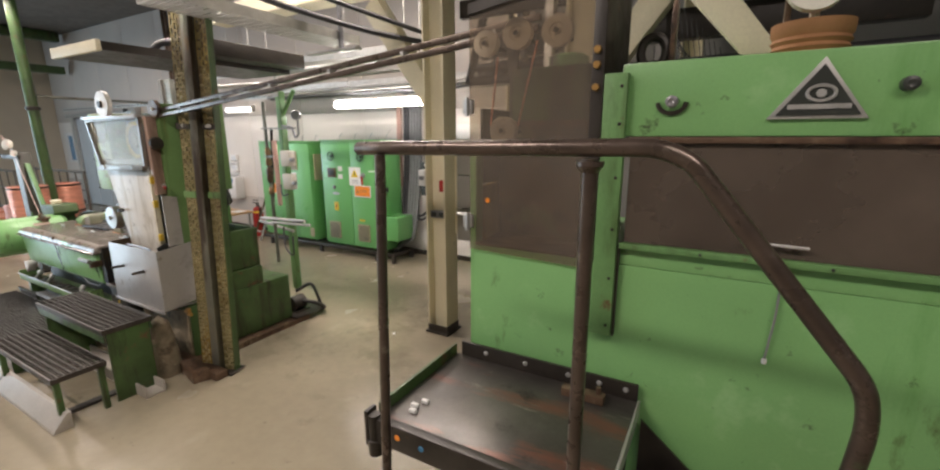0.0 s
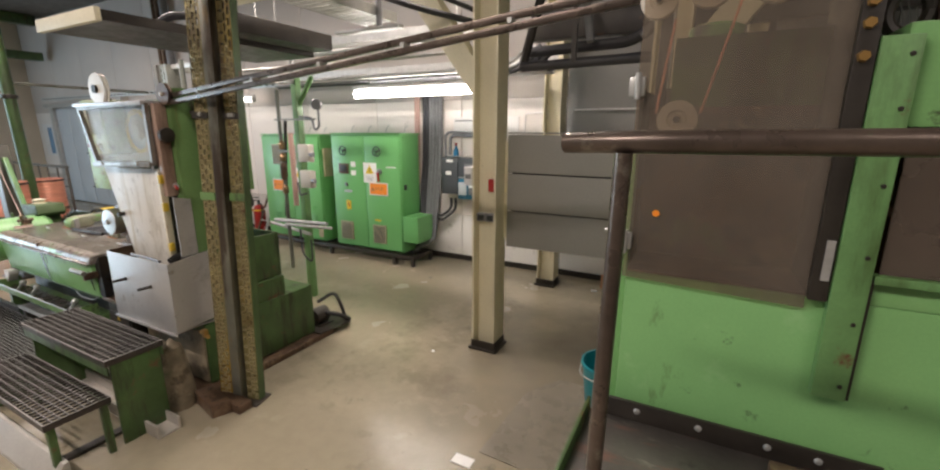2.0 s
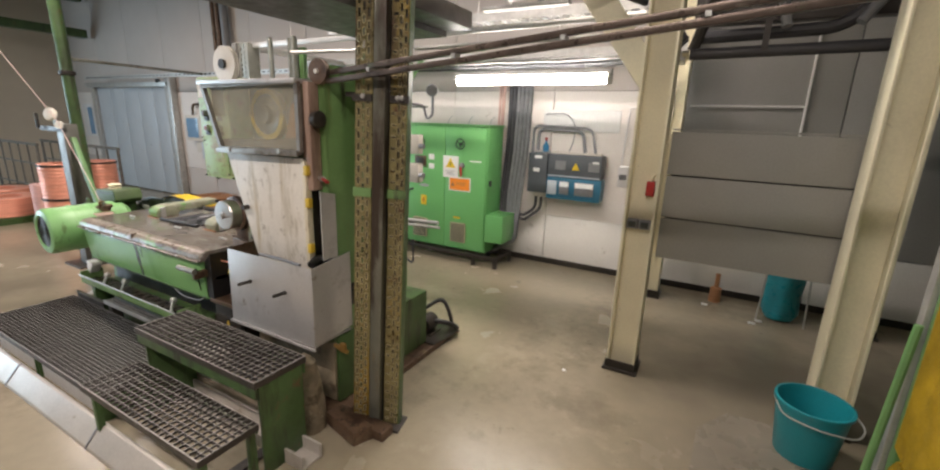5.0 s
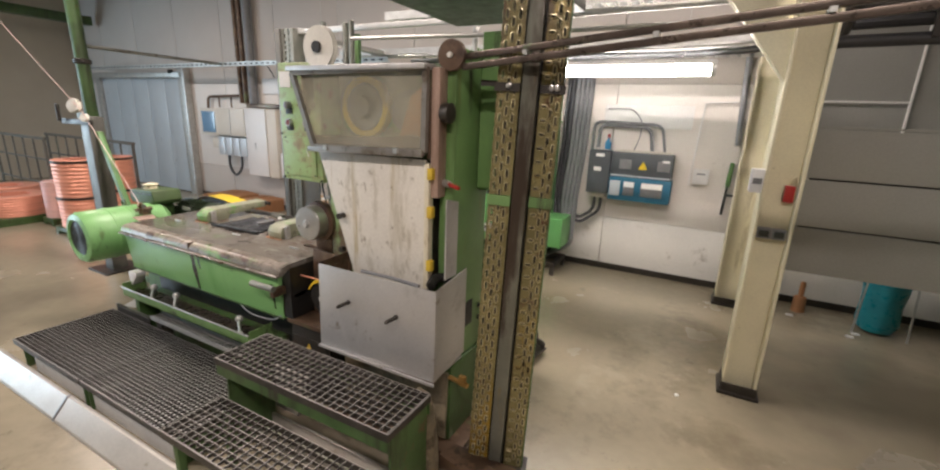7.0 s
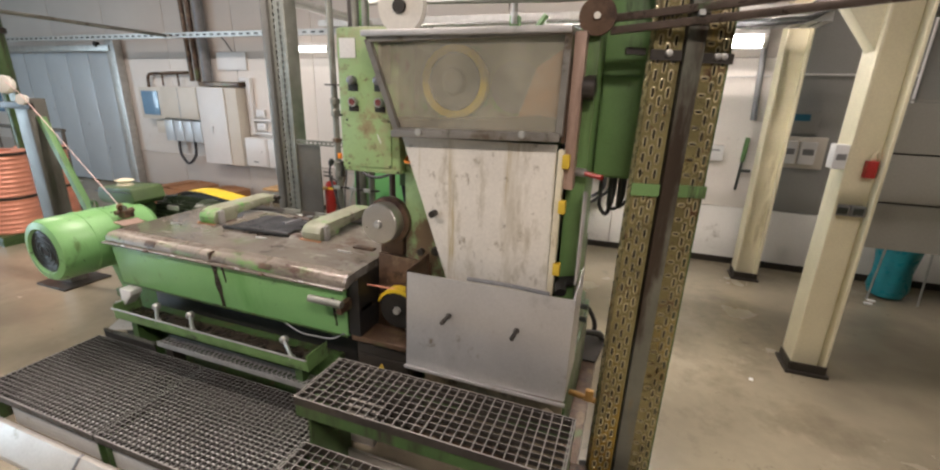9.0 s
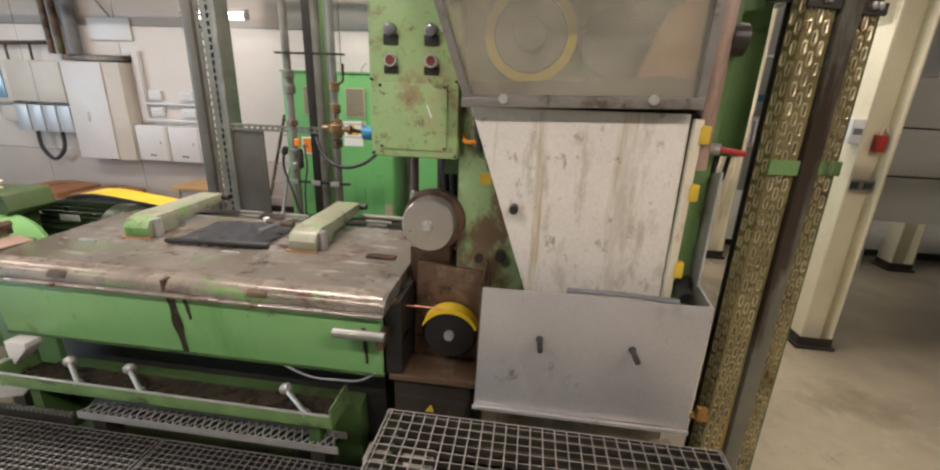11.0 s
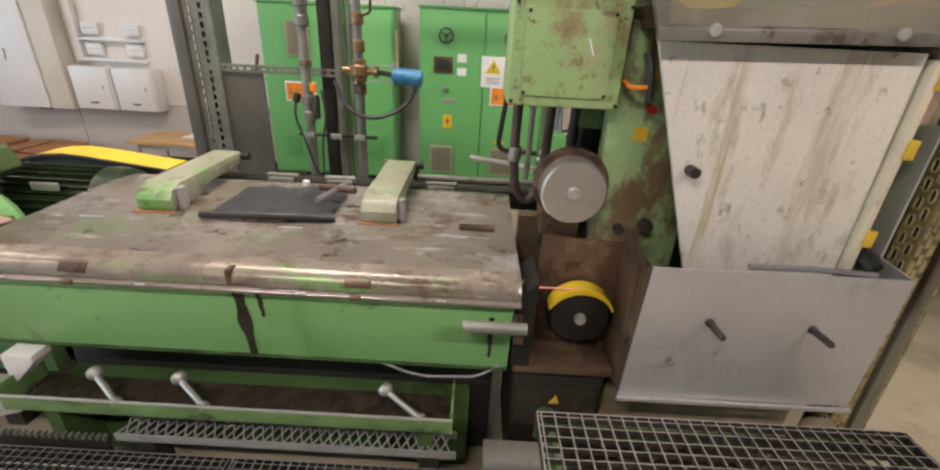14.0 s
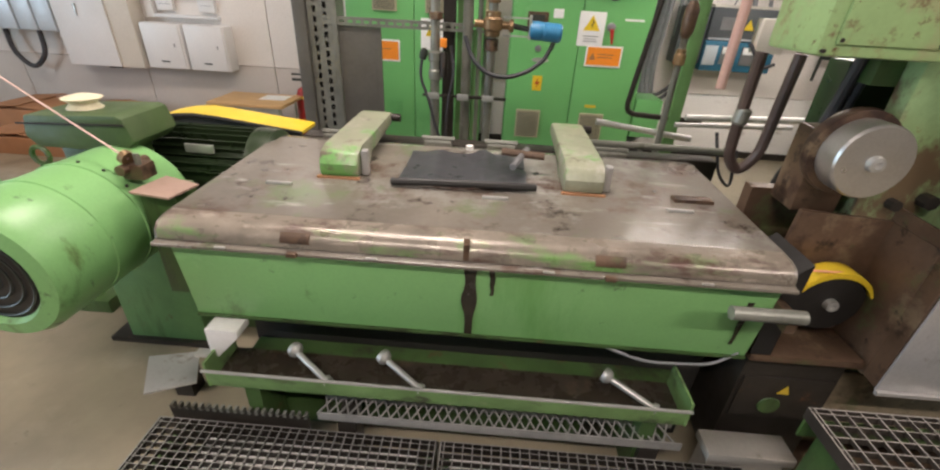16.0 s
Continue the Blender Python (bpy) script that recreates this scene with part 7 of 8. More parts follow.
for k in range(12):
    piece("wire", wh, t, (-5.93, 2.256, 0.32 + 0.03 * k))
solo("wire_strand", sh().tube([(-5.56, 1.60, 0.80), (-6.66, 1.80, 1.40), (-8.9, 2.0, 2.45)], 0.0026, 6), "bare_wire", "taut copper wire running up over the pay-off post", "wire")
t = thing("wire_eye", (-5.50, 1.62, 0.72), "rusty wire guide clamp with a pinkish plate on the tank end", "wire guide")
part("plate", sh().prism([(-5.52, 1.52), (-5.40, 1.50), (-5.38, 1.60), (-5.50, 1.64)], "z", 0.735, 0.742, 0.002), "pink_cover", t, "pinkish bare plate")
part("block", sh().box(-5.585, -5.525, 1.59, 1.645, 0.742, 0.785, 0.006).cyl((-5.57, 1.57, 0.775), (-5.57, 1.67, 0.775), 0.014, 10), "brown", t)
part("screw", sh().cyl((-5.54, 1.605, 0.785), (-5.54, 1.605, 0.815), 0.008, 8), "zinc_dull", t)
part("nut", sh().cyl((-5.575, 1.63, 0.785), (-5.575, 1.63, 0.80), 0.011, 6), "zinc_dull", t)
part("eye", sh().lathe((-5.56, 1.60, 0.80), (-0.9, 0.2, 0.4), [(0.006, 0), (0.02, 0), (0.02, 0.016), (0.006, 0.016)], 14), "brass_dull", t)
part("support", sh().box(-5.52, -5.42, 1.55, 1.64, 0.40, 0.734, 0.004), "green_old", t)

# far left: pay-off post, copper coils, cage racks
t = thing("payoff_post", (-6.82, 1.9, 0.0), "dark pay-off post with a green raking brace and pale guide head", "post")
part("post", sh().box(-6.90, -6.76, 1.86, 1.98, 0.0, 1.37, 0.006), "sheet_grey", t)
part("foot_plate", sh().box(-7.0, -6.66, 1.76, 2.08, 0.0, 0.015, 0.003), "dark", t)
part("brace", sh().prism([(-6.765, 1.25), (-6.72, 1.25), (-6.16, 0.06), (-6.23, 0.06)], "y", 1.90, 1.94, 0.003), "green_worn", t, "green raking brace")
part("brace_foot", sh().box(-6.26, -6.10, 1.87, 1.97, 0.0, 0.059, 0.003), "green_old", t)
part("cross_arm", sh().box(-7.16, -6.66, 1.83, 1.858, 1.30, 1.345, 0.005), "dark", t)
part("arm_pin", sh().cyl((-7.10, 1.80, 1.32), (-7.10, 1.80, 1.46), 0.014, 10), "dark", t)
hd = part("guide_head", sh().lathe((-6.86, 1.845, 1.45), (0.35, -1, 0.2), [(0, 0), (0.055, 0), (0.06, 0.01), (0.045, 0.02), (0.06, 0.03), (0.055, 0.04), (0.018, 0.045), (0, 0.045)], 20), "wheel", t, "pale wire guide roller")
part("bracket", sh().box(-6.90, -6.82, 1.85, 1.859, 1.35, 1.50, 0.003), "zinc_dull", hd)
part("guide_head", sh().lathe((-6.70, 1.83, 1.36), (0.35, -1, 0.2), [(0, 0), (0.035, 0), (0.028, 0.012), (0.035, 0.024), (0, 0.026)], 16), "wheel", t, "pale wire guide roller")
t = thing("roof_mast", (-8.5, 2.65, 0.0), "dark green steel pipe mast reaching up to the roof", "post")
part("mast", sh().cyl((-8.5, 2.62, 0.0), (-8.56, 2.62, CEIL), 0.065, 14), "green_old", t)
part("collar", sh().lathe((-8.53, 2.62, 1.9), (0, 0, 1), [(0.066, 0), (0.085, 0.01), (0.085, 0.05), (0.066, 0.06)], 14), "dark", t)
part("wall_tie", sh().cyl((-8.53, 2.66, 2.1), (-8.53, 4.28, 2.09), 0.02, 8), "zinc_dull", t)


def coil(cx, cy, z0, h, r, ri, turns=9):
    prof = [(ri, 0)]
    for k in range(turns):
        a = h * k / turns
        b = h * (k + 1) / turns
        prof += [(r - 0.008, a + 0.002), (r, (a + b) / 2), (r - 0.008, b - 0.002)]
    prof += [(ri, h), (ri, 0)]
    return sh().lathe((cx, cy, z0), (0, 0, 1), prof, 36)


for cx, cy, hh, r in ((-8.46, 2.36, 0.86, 0.22), (-8.78, 2.86, 0.84, 0.21), (-9.16, 2.38, 0.54, 0.14), (-9.75, 2.15, 0.34, 0.34), (-10.6, 2.35, 0.34, 0.34)):
    t = thing("copper_coil", (cx, cy, 0), "tall coil of bright orange copper wire on a low pallet" if hh > 0.7 else "low coil of copper wire on a pallet", "copper coil", "copper coils")
    part("pallet", sh().box(cx - r, cx + r, cy - r, cy + r, 0.03, 0.09, 0.006).box(cx - r, cx - r + 0.06, cy - r, cy + r, 0, 0.03).box(cx + r - 0.06, cx + r, cy - r, cy + r, 0, 0.03), "green_old", t)
    part("winding", coil(cx, cy, 0.09, hh - 0.09, r, r * 0.5, 18 if hh > 0.5 else 8), "copper_pale" if 0.5 < hh < 0.7 else "copper", t)
    if hh > 0.7:
        for f in (0.44, 0.97):
            part("band", sh().lathe((cx, cy, 0.09 + (hh - 0.09) * f - 0.012), (0, 0, 1), [(r - 0.004, 0), (r + 0.006, 0), (r + 0.006, 0.024), (r - 0.004, 0.024)], 36), "dark", t, "dark strap")
for x0, x1, y0, n in ((-11.7, -9.08, 3.25, 9), (-12.3, -10.5, 2.8, 6)):
    t = thing("wire_cage", ((x0 + x1) / 2, y0, 0), "dark tubular cage rack for wire coils", "rack", "cage racks")
    for k in range(n):
        xx = x0 + (x1 - x0) * k / (n - 1)
        part("upright", sh().tube([(xx, y0, 0), (xx, y0, 0.95)], 0.02 if k in (0, n - 1) else 0.013, 6), "sheet_grey", t)
    part("top_rail", sh().tube([(x0 - 0.03, y0, 0.96), (x1 + 0.03, y0, 0.96)], 0.024, 6), "sheet_grey", t)
    for z in (0.30, 0.66):
        part("mid_rail", sh().tube([(x0, y0, z), (x1, y0, z)], 0.014, 6), "sheet_grey", t)
for cx, cy, sx, sy, h in ((-8.55, 4.25, 0.62, 0.5, 0.19), (-7.95, 4.3, 0.5, 0.45, 0.17), (-8.05, 3.75, 0.7, 0.5, 0.13)):
    t = thing("carton", (cx, cy, 0), "brown cardboard carton with folded flaps on the floor", "box", "cartons")
    part("body", sh().box(cx - sx / 2, cx + sx / 2, cy - sy / 2, cy + sy / 2, 0, h, 0.006), "carton", t)
    part("flap", sh().prism([(cx - sx / 2, h + 0.003), (cx, h + 0.03), (cx, h + 0.036), (cx - sx / 2, h + 0.009)], "y", cy - sy / 2, cy + sy / 2), "carton", t)
    part("flap", sh().prism([(cx + sx / 2, h + 0.003), (cx + 0.004, h + 0.02), (cx + 0.004, h + 0.026), (cx + sx / 2, h + 0.009)], "y", cy - sy / 2, cy + sy / 2), "carton", t)
t = thing("side_table", (-6.5, 4.05, 0), "small table with a plywood top and thin legs", "table")
part("top", sh().box(-6.79, -6.20, 3.84, 4.25, 0.375, 0.40, 0.004), "wood", t)
for lx in (-6.73, -6.25):
    for ly in (3.89, 4.2):
        part("leg", sh().cyl((lx, ly, 0), (lx, ly, 0.374), 0.012, 8), "zinc", t)
part("apron", sh().box(-6.74, -6.24, 3.885, 3.895, 0.33, 0.374), "zinc", t)
solo("paper_sheet", sh().box(-6.46, -6.26, 4.02, 4.18, 0.401, 0.405), "paper", "white paper sheet on the side table", "paper")

# ---- big green machine on the right ----
FY = 1.30
rm = thing("take_up_machine", (0.5, 1.7, 0), "large bright green machine with a smoked window and acrylic guard", "machine")
part("lower_body", sh().box(-0.6, 2.2, FY, 2.1, 0.02, 1.19, 0.006), "green", rm)
part("upper_band", sh().box(-0.135, 2.2, FY - 0.006, 2.06, 1.565, 1.76, 0.006), "green", rm)
part("window_back", sh().box(-0.135, 2.2, FY + 0.2, FY + 0.22, 1.19, 1.565), "brown", rm)
part("front_strip", sh().box(-0.108, 2.2, FY, FY + 0.02, 1.1905, 1.2425, 0.002), "green", rm)
part("interior_floor", sh().box(-0.598, 2.2, FY + 0.004, FY + 0.198, 1.191, 1.197), "brown", rm, "dark brown plate over the body top behind the guards")
part("window", sh().box(-0.10, 2.2, FY - 0.004, FY + 0.002, 1.262, 1.555), "guard_dark", rm, "smoked brown sliding window")
part("window_sill", sh().box(-0.11, 2.2, FY - 0.022, FY + 0.01, 1.243, 1.261, 0.003), "green_worn", rm)
part("window_head", sh().box(-0.11, 2.2, FY - 0.018, FY - 0.007, 1.548, 1.564, 0.002), "brown", rm)
part("window_handle", sh().tube([(0.19, FY - 0.02, 1.30), (0.33, FY - 0.02, 1.297)], 0.004, 8), "zinc", rm)
part("window_latch", sh().lathe((0.27, FY - 0.022, 1.252), (0, -1, 0), [(0, 0), (0.012, 0), (0.01, 0.012), (0, 0.014)], 12), "dark", rm)
for x in (0.1, 0.38, 0.6):
    part("screw", sh().cyl((x, FY - 0.022, 1.252), (x, FY - 0.026, 1.252), 0.004, 8), "dial", rm)
part("edge_bar", sh().box(-0.178, -0.115, FY - 0.03, FY - 0.001, 0.965, 1.735, 0.004), "green_worn", rm, "riveted green edge bar")
for z in (1.0, 1.15, 1.3, 1.45, 1.6, 1.7):
    part("rivet", sh().lathe((-0.13, FY - 0.03, z), (0, -1, 0), [(0, 0), (0.005, 0), (0.004, 0.003), (0, 0.004)], 10), "dark", rm)
# Dark strip paints the shadow beside the edge bar.
part("bar_shadow_gap", sh().box(-0.114, -0.108, FY - 0.02, FY - 0.001, 0.965, 1.25), "dark", rm)
part("guard_frame", sh().box(-0.215, -0.18, FY - 0.025, FY + 0.3, 1.19, 2.02, 0.004), "dark", rm, "dark guard frame")
part("guard_frame", sh().box(-0.6, -0.57, FY + 0.28, FY + 0.3, 1.19, 1.98, 0.003), "dark", rm)
part("guard_sheet", sh().prism([(-0.608, 1.18), (-0.216, 1.165), (-0.216, 2.0), (-0.56, 1.945), (-0.608, 1.94)], "y", FY - 0.012, FY - 0.006), "guard_brown", rm, "smoked acrylic guard sheet")
part("guard_back", sh().box(-0.6, -0.215, FY + 0.20, FY + 0.22, 1.19, 1.62), "brown", rm)
part("guard_back", sh().box(-0.55, -0.215, FY + 0.20, FY + 0.22, 1.62, 1.80), "green_old", rm)
part("top_rail", sh().prism([(-0.608, 1.94), (-0.216, 2.0), (-0.216, 2.03), (-0.608, 1.97)], "y", FY - 0.02, FY + 0.02), "dark", rm)
for z in (1.66, 1.28):
    part("hinge", sh().box(-0.625, -0.59, FY - 0.03, FY - 0.013, z - 0.022, z + 0.022, 0.004).cyl((-0.605, FY - 0.035, z - 0.03), (-0.605, FY - 0.035, z + 0.03), 0.007, 8), "zinc", rm)
part("side_latch", sh().tube([(-0.66, FY - 0.01, 1.30), (-0.6, FY - 0.02, 1.30)], 0.005, 8), "zinc", rm)
for x, z, r in ((-0.585, 1.865, 0.042), (-0.475, 1.885, 0.048), (-0.345, 1.88, 0.048), (-0.52, 1.585, 0.046)):
    w = part("guide_wheel", sh().lathe((x, FY + 0.075, z), (0, -1, 0), [(0, 0), (r, 0), (r, 0.006), (r - 0.008, 0.012), (r, 0.018), (r, 0.024), (r * 0.5, 0.024), (r * 0.45, 0.018), (r * 0.25, 0.018), (r * 0.2, 0.03), (0, 0.03)], 30), "wheel", rm, "pale nylon guide wheel")
    part("axle", sh().cyl((x, FY + 0.20, z), (x, FY + 0.04, z), 0.008, 10), "dark", w)
for a, b in (((-0.545, 1.82), (-0.57, 1.6)), ((-0.41, 1.86), (-0.47, 1.60))):
    part("strand", sh().tube([(a[0], FY + 0.065, a[1]), (b[0], FY + 0.065, b[1])], 0.003, 6), "copper", rm)
part("scratch_bracket", sh().box(-0.20, -0.185, FY - 0.03, FY - 0.026, 1.24, 1.33), "zinc", rm)
for z in (1.80, 1.76, 1.70):
    part("brass_nut", sh().lathe((-0.20, FY - 0.025, z), (0, -1, 0), [(0, 0), (0.012, 0), (0.01, 0.01), (0, 0.01)], 6), "brass", rm)
part("orange_dot", sh().lathe((-0.54, FY - 0.0125, 1.355), (0, -1, 0), [(0, 0), (0.0085, 0), (0.008, 0.002), (0, 0.002)], 16), "orange", rm, "round orange sticker")
# knobs and emblem on the upper band
for x, z in ((-0.005, 1.655), (0.45, 1.675)):
    kn = part("turn_knob", sh().lathe((x, FY - 0.006, z), (0, -1, 0), [(0, 0), (0.016, 0), (0.015, 0.02), (0.008, 0.022), (0, 0.018)], 18), "gauge" if x < 0.2 else "dial", rm)
    if x < 0.2:
        part("dial_ring", sh().tube([(x + 0.034 * math.cos(a), FY - 0.010, z - 0.002 + 0.028 * math.sin(a)) for a in [math.pi + math.pi * i / 12 for i in range(13)]], 0.006, 6), "dark", kn)
em = part("emblem_plate", sh().prism([(0.205, 1.605), (0.395, 1.605), (0.302, 1.742)], "y", FY - 0.016, FY - 0.007, 0.002), "zinc", rm, "black triangular maker's plate with silver rim")
part("field", sh().prism([(0.222, 1.613), (0.380, 1.613), (0.302, 1.726)], "y", FY - 0.019, FY - 0.0165), "dial", em)
part("ring", sh().tube([(0.303 + 0.026 * math.cos(a), FY - 0.020, 1.662 + 0.017 * math.sin(a)) for a in [2 * math.pi * i / 20 for i in range(21)]], 0.004, 6), "zinc", em)
part("boss", sh().lathe((0.303, FY - 0.019, 1.662), (0, -1, 0), [(0, 0), (0.010, 0), (0.009, 0.003), (0, 0.003)], 16), "zinc", em)
part("bar", sh().box(0.243, 0.36, FY - 0.0215, FY - 0.0192, 1.627, 1.638), "zinc", em)
part("white_cap", sh().lathe((0.54, FY - 0.006, 1.675), (0, -1, 0), [(0, 0), (0.022, 0), (0.018, 0.012), (0, 0.014)], 16), "white", rm)
part("cord", sh().tube([(0.288, FY - 0.006, 1.24), (0.285, FY - 0.012, 1.1), (0.276, FY - 0.010, 0.985)], 0.003, 6), "gauge", rm)
part("cord_end", sh().cyl((0.276, FY - 0.010, 0.972), (0.276, FY - 0.010, 0.986), 0.006, 8), "paper", rm)
part("base_trim", sh().box(-0.605, 2.2, FY - 0.012, FY - 0.0005, 0.02, 0.10, 0.003), "dark", rm)
# open left end with the oil-soaked yellow bristle curtain
part("end_frame", sh().box(-0.625, -0.601, FY + 0.02, FY + 0.07, 0.02, 1.5, 0.004), "green", rm)
part("end_frame", sh().box(-0.625, -0.601, 1.98, 2.03, 0.02, 1.6, 0.004), "green_worn", rm)
part("end_frame_pole", sh().box(-0.64, -0.6, 2.04, 2.09, 0.02, 2.2, 0.004), "zinc", rm)
# Black plate stands in for the unlit depth of the end opening.
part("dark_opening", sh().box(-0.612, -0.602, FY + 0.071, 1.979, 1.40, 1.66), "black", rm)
cur = sh()
kk = 0.42
while kk < 1.395:
    cur.tube([(-0.63, FY + 0.075, kk - 0.02), (-0.64, 1.66, kk), (-0.63, 1.975, kk + 0.012)], 0.0075, 5)
    kk += 0.0125
part("bristle_curtain", cur, "yellow_wet", rm, "ribbed curtain soaked with yellow oil")
part("curtain_drip", sh().prism([(1.38, 0.1), (1.72, 0.12), (1.95, 0.35), (1.9, 0.42), (1.40, 0.42)], "x", -0.645, -0.63), "yellow_wet", rm)
part("curtain_gap", sh().box(-0.652, -0.646, 1.655, 1.668, 0.85, 1.36), "dark", rm)
part("foot_frame", sh().tube([(-0.69, 2.02, 0.0), (-0.66, 2.0, 0.9)], 0.014, 8), "green_worn", rm)
# gear head on top
gh = thing("gear_head", (-0.45, 1.85, 1.2), "green cylindrical gear head on top of the machine", "gearbox")
part("pedestal", sh().box(-0.60, -0.3, 1.7, 2.0, 1.19, 1.68, 0.006), "dark", gh)
part("flange", sh().lathe((-0.46, 1.85, 1.68), (0, 0, 1), [(0, 0), (0.09, 0), (0.09, 0.03), (0.06, 0.035), (0.055, 0.10), (0.08, 0.105), (0.08, 0.19), (0.06, 0.20), (0, 0.20)], 26), "green_worn", gh)
t = ring = thing("wire_ring", (0.01, 1.62, 1.76), "dark ring roller in a bracket on the machine top", "roller")
part("ring", sh().tube([(-0.09 + 0.036 * math.cos(a), 1.5, 1.815 + 0.045 * math.sin(a)) for a in [2 * math.pi * i / 24 for i in range(25)]], 0.014, 8), "dark", t)
part("bracket", sh().box(-0.045, -0.03, 1.48, 1.52, 1.76, 1.95, 0.003), "brown", t)
t = spool = thing("wound_spool", (0.31, 1.66, 1.76), "brown spool wound with wire below a white wheel", "spool")
part("winding", sh().lathe((0.31, 1.66, 1.76), (0, 0, 1), [(0, 0), (0.085, 0), (0.09, 0.01), (0.086, 0.02), (0.093, 0.03), (0.088, 0.04), (0.096, 0.05), (0.09, 0.06), (0.098, 0.07), (0.092, 0.08), (0.099, 0.09), (0.1, 0.12), (0, 0.12)], 30), "carton", t)
part("wheel", sh().lathe((0.30, 1.60, 1.965), (0, -1, 0.15), [(0, 0), (0.07, 0), (0.065, 0.012), (0.07, 0.024), (0, 0.026)], 28), "wheel", t)
part("fork", sh().box(0.235, 0.25, 1.6, 1.64, 1.87, 2.05, 0.003), "brown", t)
part("post", sh().cyl((0.31, 1.66, 1.88), (0.31, 1.66, 2.3), 0.012, 8), "cream", t)
t = mbeam = thing("mesh_beam", (0.1, 2.0, 1.9), "cream raking beam with black wire mesh behind the machine top", "beam")
part("beam", sh().prism([(-0.09, 2.12), (0.03, 2.16), (0.30, 1.80), (0.19, 1.80)], "y", 1.90, 1.96, 0.003), "cream", t)
msh = sh()
for k in range(14):
    msh.tube([(-0.08 + 0.022 * k, 1.98, 2.06 - 0.024 * k), (-0.03 + 0.018 * k, 1.98, 1.80)], 0.002, 4)
    msh.tube([(-0.10, 1.985, 2.04 - 0.019 * k), (-0.06 + 0.02 * k, 1.985, 1.80)], 0.002, 4)
part("mesh", msh, "mesh_dark", t)
part("support", sh().box(0.19, 0.30, 1.90, 1.96, 1.762, 1.80), "cream", t)

for ob in (rm, gh, ring, spool, mbeam):
    ob.location.x -= 0.063
    ob.location.z *= 0.983
rm.scale.z = 0.983

# access platform with tube rail
pf = thing("access_platform", (-0.35, 1.05, 0), "small dark access platform with a bent tube handrail", "platform")
PZ = 0.752
part("deck", sh().box(-0.725, -0.085, 0.855, 1.285, PZ - 0.012, PZ, 0.003), "deck", pf, "dark worn deck plate with a rusty streak")
part("front_edge", sh().box(-0.73, -0.085, 0.825, 0.854, PZ - 0.075, PZ + 0.002, 0.003), "dark", pf)
part("left_edge", sh().box(-0.735, -0.7255, 0.855, 1.285, PZ - 0.05, PZ + 0.035, 0.002), "green_old", pf)
part("kick_plate", sh().box(-0.70, -0.085, 1.275, 1.286, PZ + 0.0005, PZ + 0.055, 0.002), "dark", pf)
for x in (-0.6, -0.45, -0.3, -0.2, -0.12):
    part("kick_bolt", sh().lathe((x, 1.275, PZ + 0.032), (0, -1, 0), [(0, 0), (0.009, 0), (0.006, 0.006), (0, 0.007)], 10), "zinc", pf)
part("clamp_bar", sh().box(-0.30, -0.17, 1.20, 1.235, PZ + 0.001, PZ + 0.028, 0.004).cyl((-0.19, 1.22, PZ + 0.028), (-0.19, 1.22, PZ + 0.05), 0.008, 8), "brown", pf)
part("right_edge", sh().box(-0.0845, -0.077, 0.825, 1.285, PZ - 0.05, PZ + 0.004, 0.002), "zinc", pf)
part("corner_foot", sh().lathe((-0.735, 0.835, PZ - 0.12), (0, 0, 1), [(0, 0), (0.02, 0), (0.022, 0.05), (0.018, 0.052), (0.018, 0.13), (0, 0.13)], 16), "dark", pf)
part("corner_bracket", sh().box(-0.76, -0.748, 0.82, 0.86, PZ - 0.09, PZ + 0.02, 0.002), "dark", pf)
part("sticker", sh().lathe((-0.645, 0.8245, PZ - 0.03), (0, -1, 0), [(0, 0), (0.009, 0), (0.008, 0.0015), (0, 0.0015)], 14), "orange", pf, "round orange sticker")
part("sticker", sh().lathe((-0.565, 0.8245, PZ - 0.035), (0, -1, 0), [(0, 0), (0.009, 0), (0.008, 0.0015), (0, 0.0015)], 14), "blue", pf, "round blue sticker")
RZ = 1.514
part("post", sh().tube([(-0.618, 0.745, PZ - 0.10), (-0.61, 0.768, RZ - 0.012)], 0.0125, 12), "rail", pf)
part("post", sh().tube([(-0.15, 0.815, PZ - 0.05), (-0.14, 0.775, RZ - 0.012)], 0.0145, 12), "rail", pf)
part("post_collar", sh().lathe((-0.14, 0.775, RZ - 0.035), (0, 0, 1), [(0.015, 0), (0.024, 0.012), (0.024, 0.02), (0.015, 0.02)], 12), "rail", pf)
part("handrail", sh().tube([(-0.70, 0.80, RZ), (-0.60, 0.772, RZ + 0.003), (-0.03, 0.765, RZ + 0.010), (0.02, 0.765, RZ - 0.01), (0.285, 0.79, 1.175), (0.30, 0.81, 1.10), (0.27, 0.86, 0.55), (0.26, 0.86, 0.0)], 0.0155, 14, 0.06), "rail", pf, "dark worn bent handrail")
for lx, ly in ((-0.70, 1.22), (-0.14, 1.22), (-0.14, 0.84)):
    part("leg", sh().box(lx, lx + 0.04, ly, ly + 0.04, 0, PZ - 0.0125, 0.003), "dark", pf)
part("strut", sh().tube([(-0.70, 0.86, PZ - 0.02), (-0.68, 1.22, 0.25)], 0.014, 8), "dark", pf)
for k, z in enumerate((0.53, 0.35, 0.17)):
    x = -0.07 + 0.2 * k
    part("tread", sh().box(x, x + 0.22, 0.83, 1.27, z - 0.02, z, 0.003), "dark", pf)
part("stringer", sh().prism([(-0.07, 0.70), (-0.07, 0.5), (0.58, 0.0), (0.66, 0.0), (0.66, 0.08)], "y", 1.272, 1.28), "dark", pf)
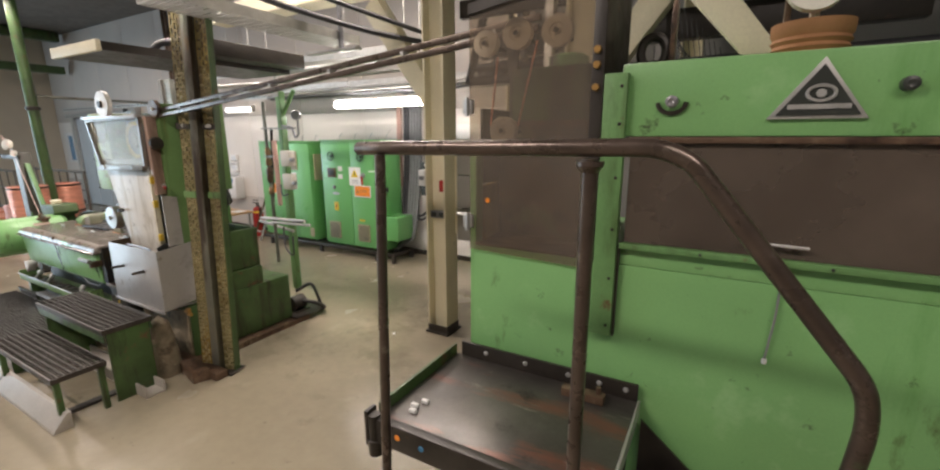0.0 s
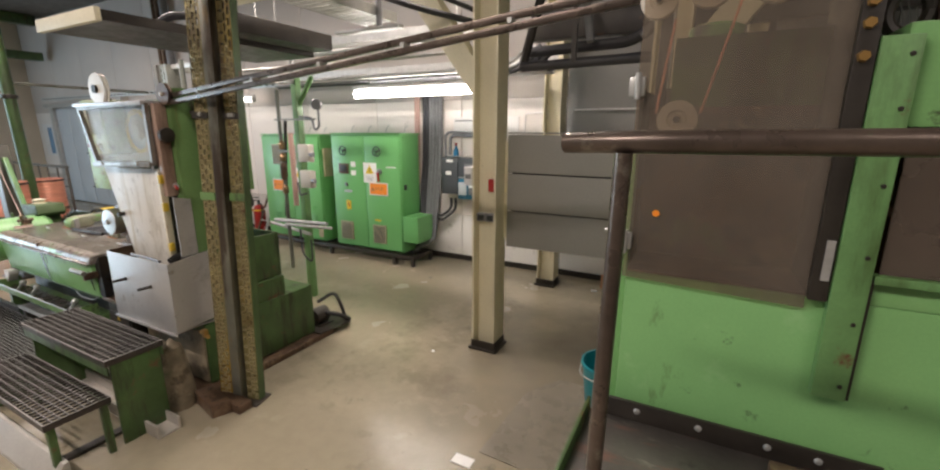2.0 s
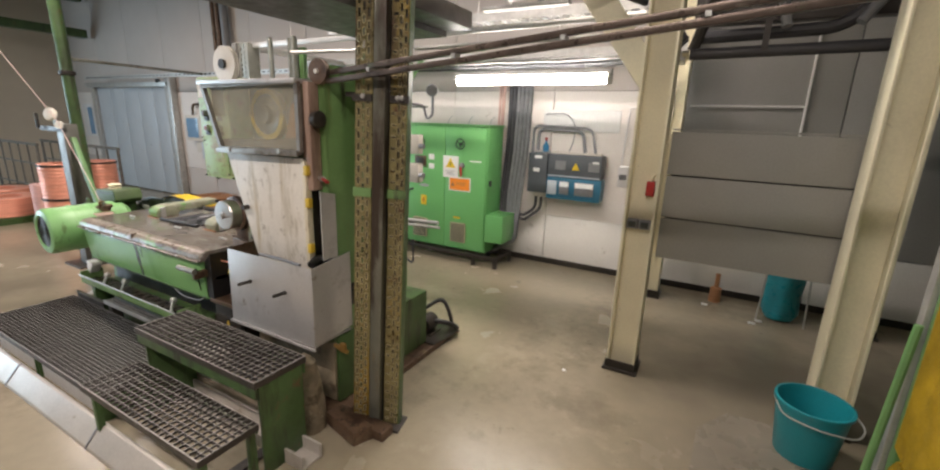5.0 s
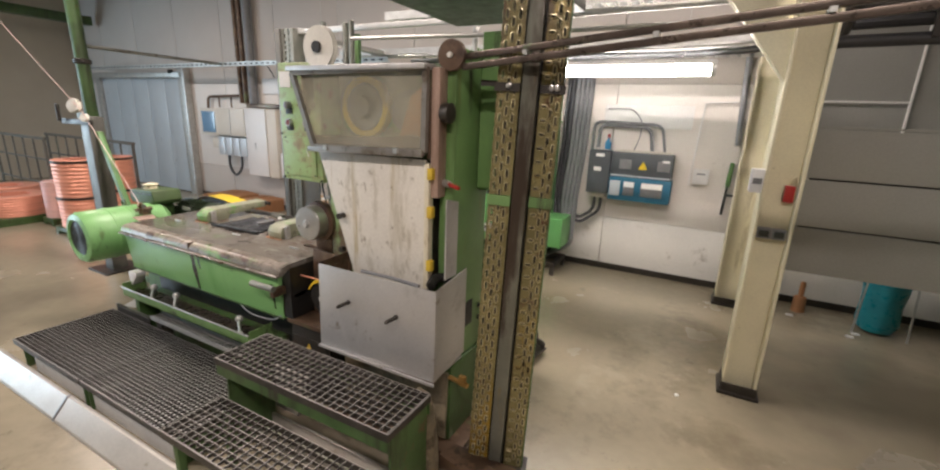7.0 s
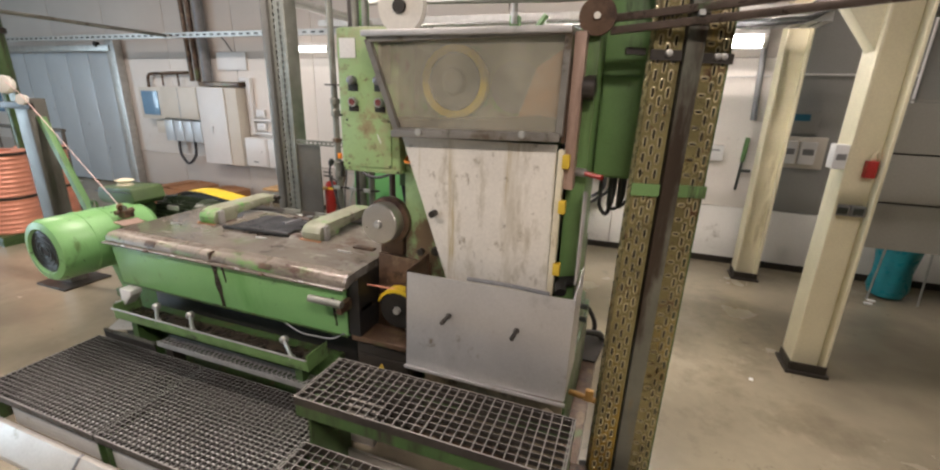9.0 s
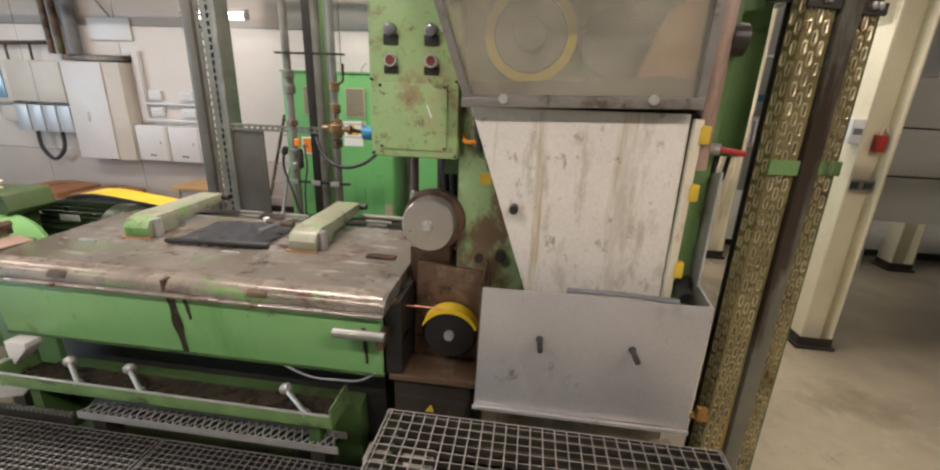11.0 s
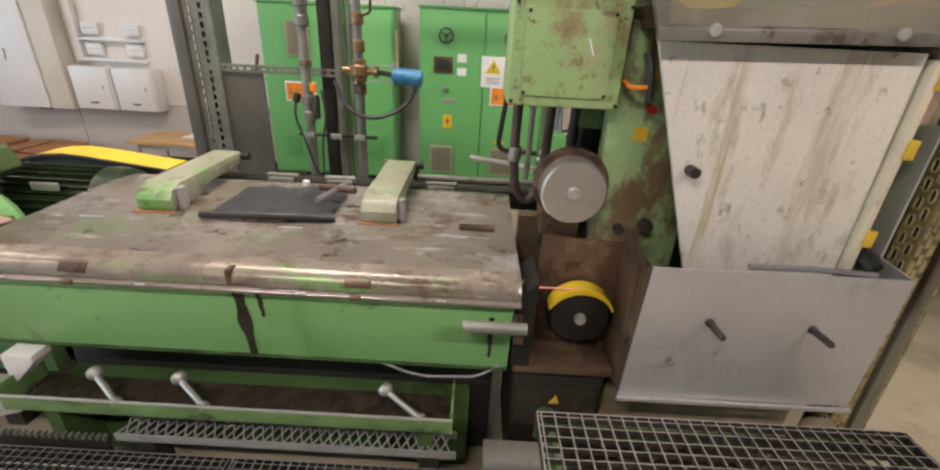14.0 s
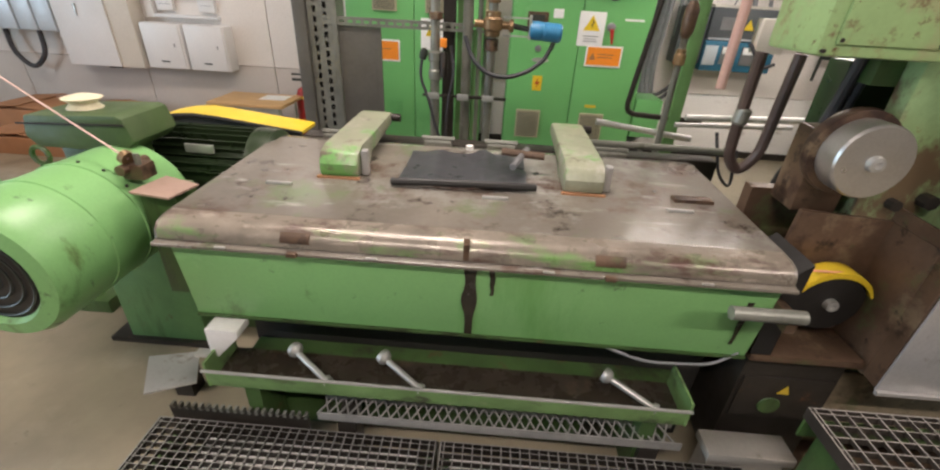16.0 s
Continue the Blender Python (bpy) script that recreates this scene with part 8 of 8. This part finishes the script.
for x, y in ((-0.655, 0.955), (-0.672, 0.925), (-0.66, 0.90)):
    solo("plastic_tab", sh().box(x, x + 0.022, y, y + 0.012, PZ + 0.0005, PZ + 0.012, 0.002), "paper", "small white plastic tab lying on the platform deck", "tab", "white tabs")

# bucket and floor sheet
t = thing("bucket", (-0.845, 2.42, 0), "teal plastic bucket with rolled rim", "bucket")
part("shell", sh().lathe((-0.845, 2.42, 0.0), (0, 0, 1), [(0, 0), (0.115, 0), (0.12, 0.01), (0.148, 0.27), (0.157, 0.275), (0.157, 0.29), (0.146, 0.292), (0.140, 0.27), (0.112, 0.02), (0, 0.015)], 36), "teal", t)
part("handle", sh().tube([(-0.69, 2.42, 0.27), (-0.66, 2.36, 0.25), (-0.70, 2.26, 0.24), (-0.845, 2.23, 0.25), (-0.98, 2.27, 0.26), (-1.0, 2.42, 0.27)], 0.004, 6, 0.05), "zinc", t)
solo("floor_sheet", sh().prism([(-1.33, 1.78), (-0.82, 1.75), (-0.80, 2.60), (-1.16, 2.58), (-1.30, 2.36)], "z", 0.001, 0.004), "damp_sheet", "thin worn grey metal sheet lying on the floor", "floor sheet")
solo("floor_tag", sh().box(-1.42, -1.32, 1.66, 1.72, 0.001, 0.006), "paper", "white card lying on the floor", "card")

# ---- wall panels, nearest pieces last ----
def panel_mesh(w, h, d, mt):
    return finish("panel", sh().box(0, w, 0, d, 0, h, 0.004), mt)


# Mid-height panels have a paler colour than the panels above them.
pm_hi = panel_mesh(1.192, CEIL - 1.858, 0.045, "wall")
pm_mid = panel_mesh(1.192, 1.30, 0.045, "wall_mid")
pm_low = panel_mesh(1.192, 0.545, 0.045, "wall_low")
pm_foot = panel_mesh(1.192, 0.545, 0.045, "wall")
pg_hi = panel_mesh(1.192, CEIL - 0.552, 0.045, "wall_grey")
for k in range(15):
    x = -13.78 + 1.2 * k
    if x < -1.85:
        piece("panel", pm_mid, wall_back, (x, WALL_Y + 0.004, 0.55))
        piece("panel", pm_hi, wall_back, (x, WALL_Y + 0.004, 1.855))
    else:
        piece("panel", pg_hi, wall_back, (x, WALL_Y + 0.004, 0.55))
for k in range(15):
    x = -13.78 + 1.2 * k
    piece("panel", pm_low if x > -6.0 else pm_foot, wall_back, (x, WALL_Y + 0.004, 0.0))
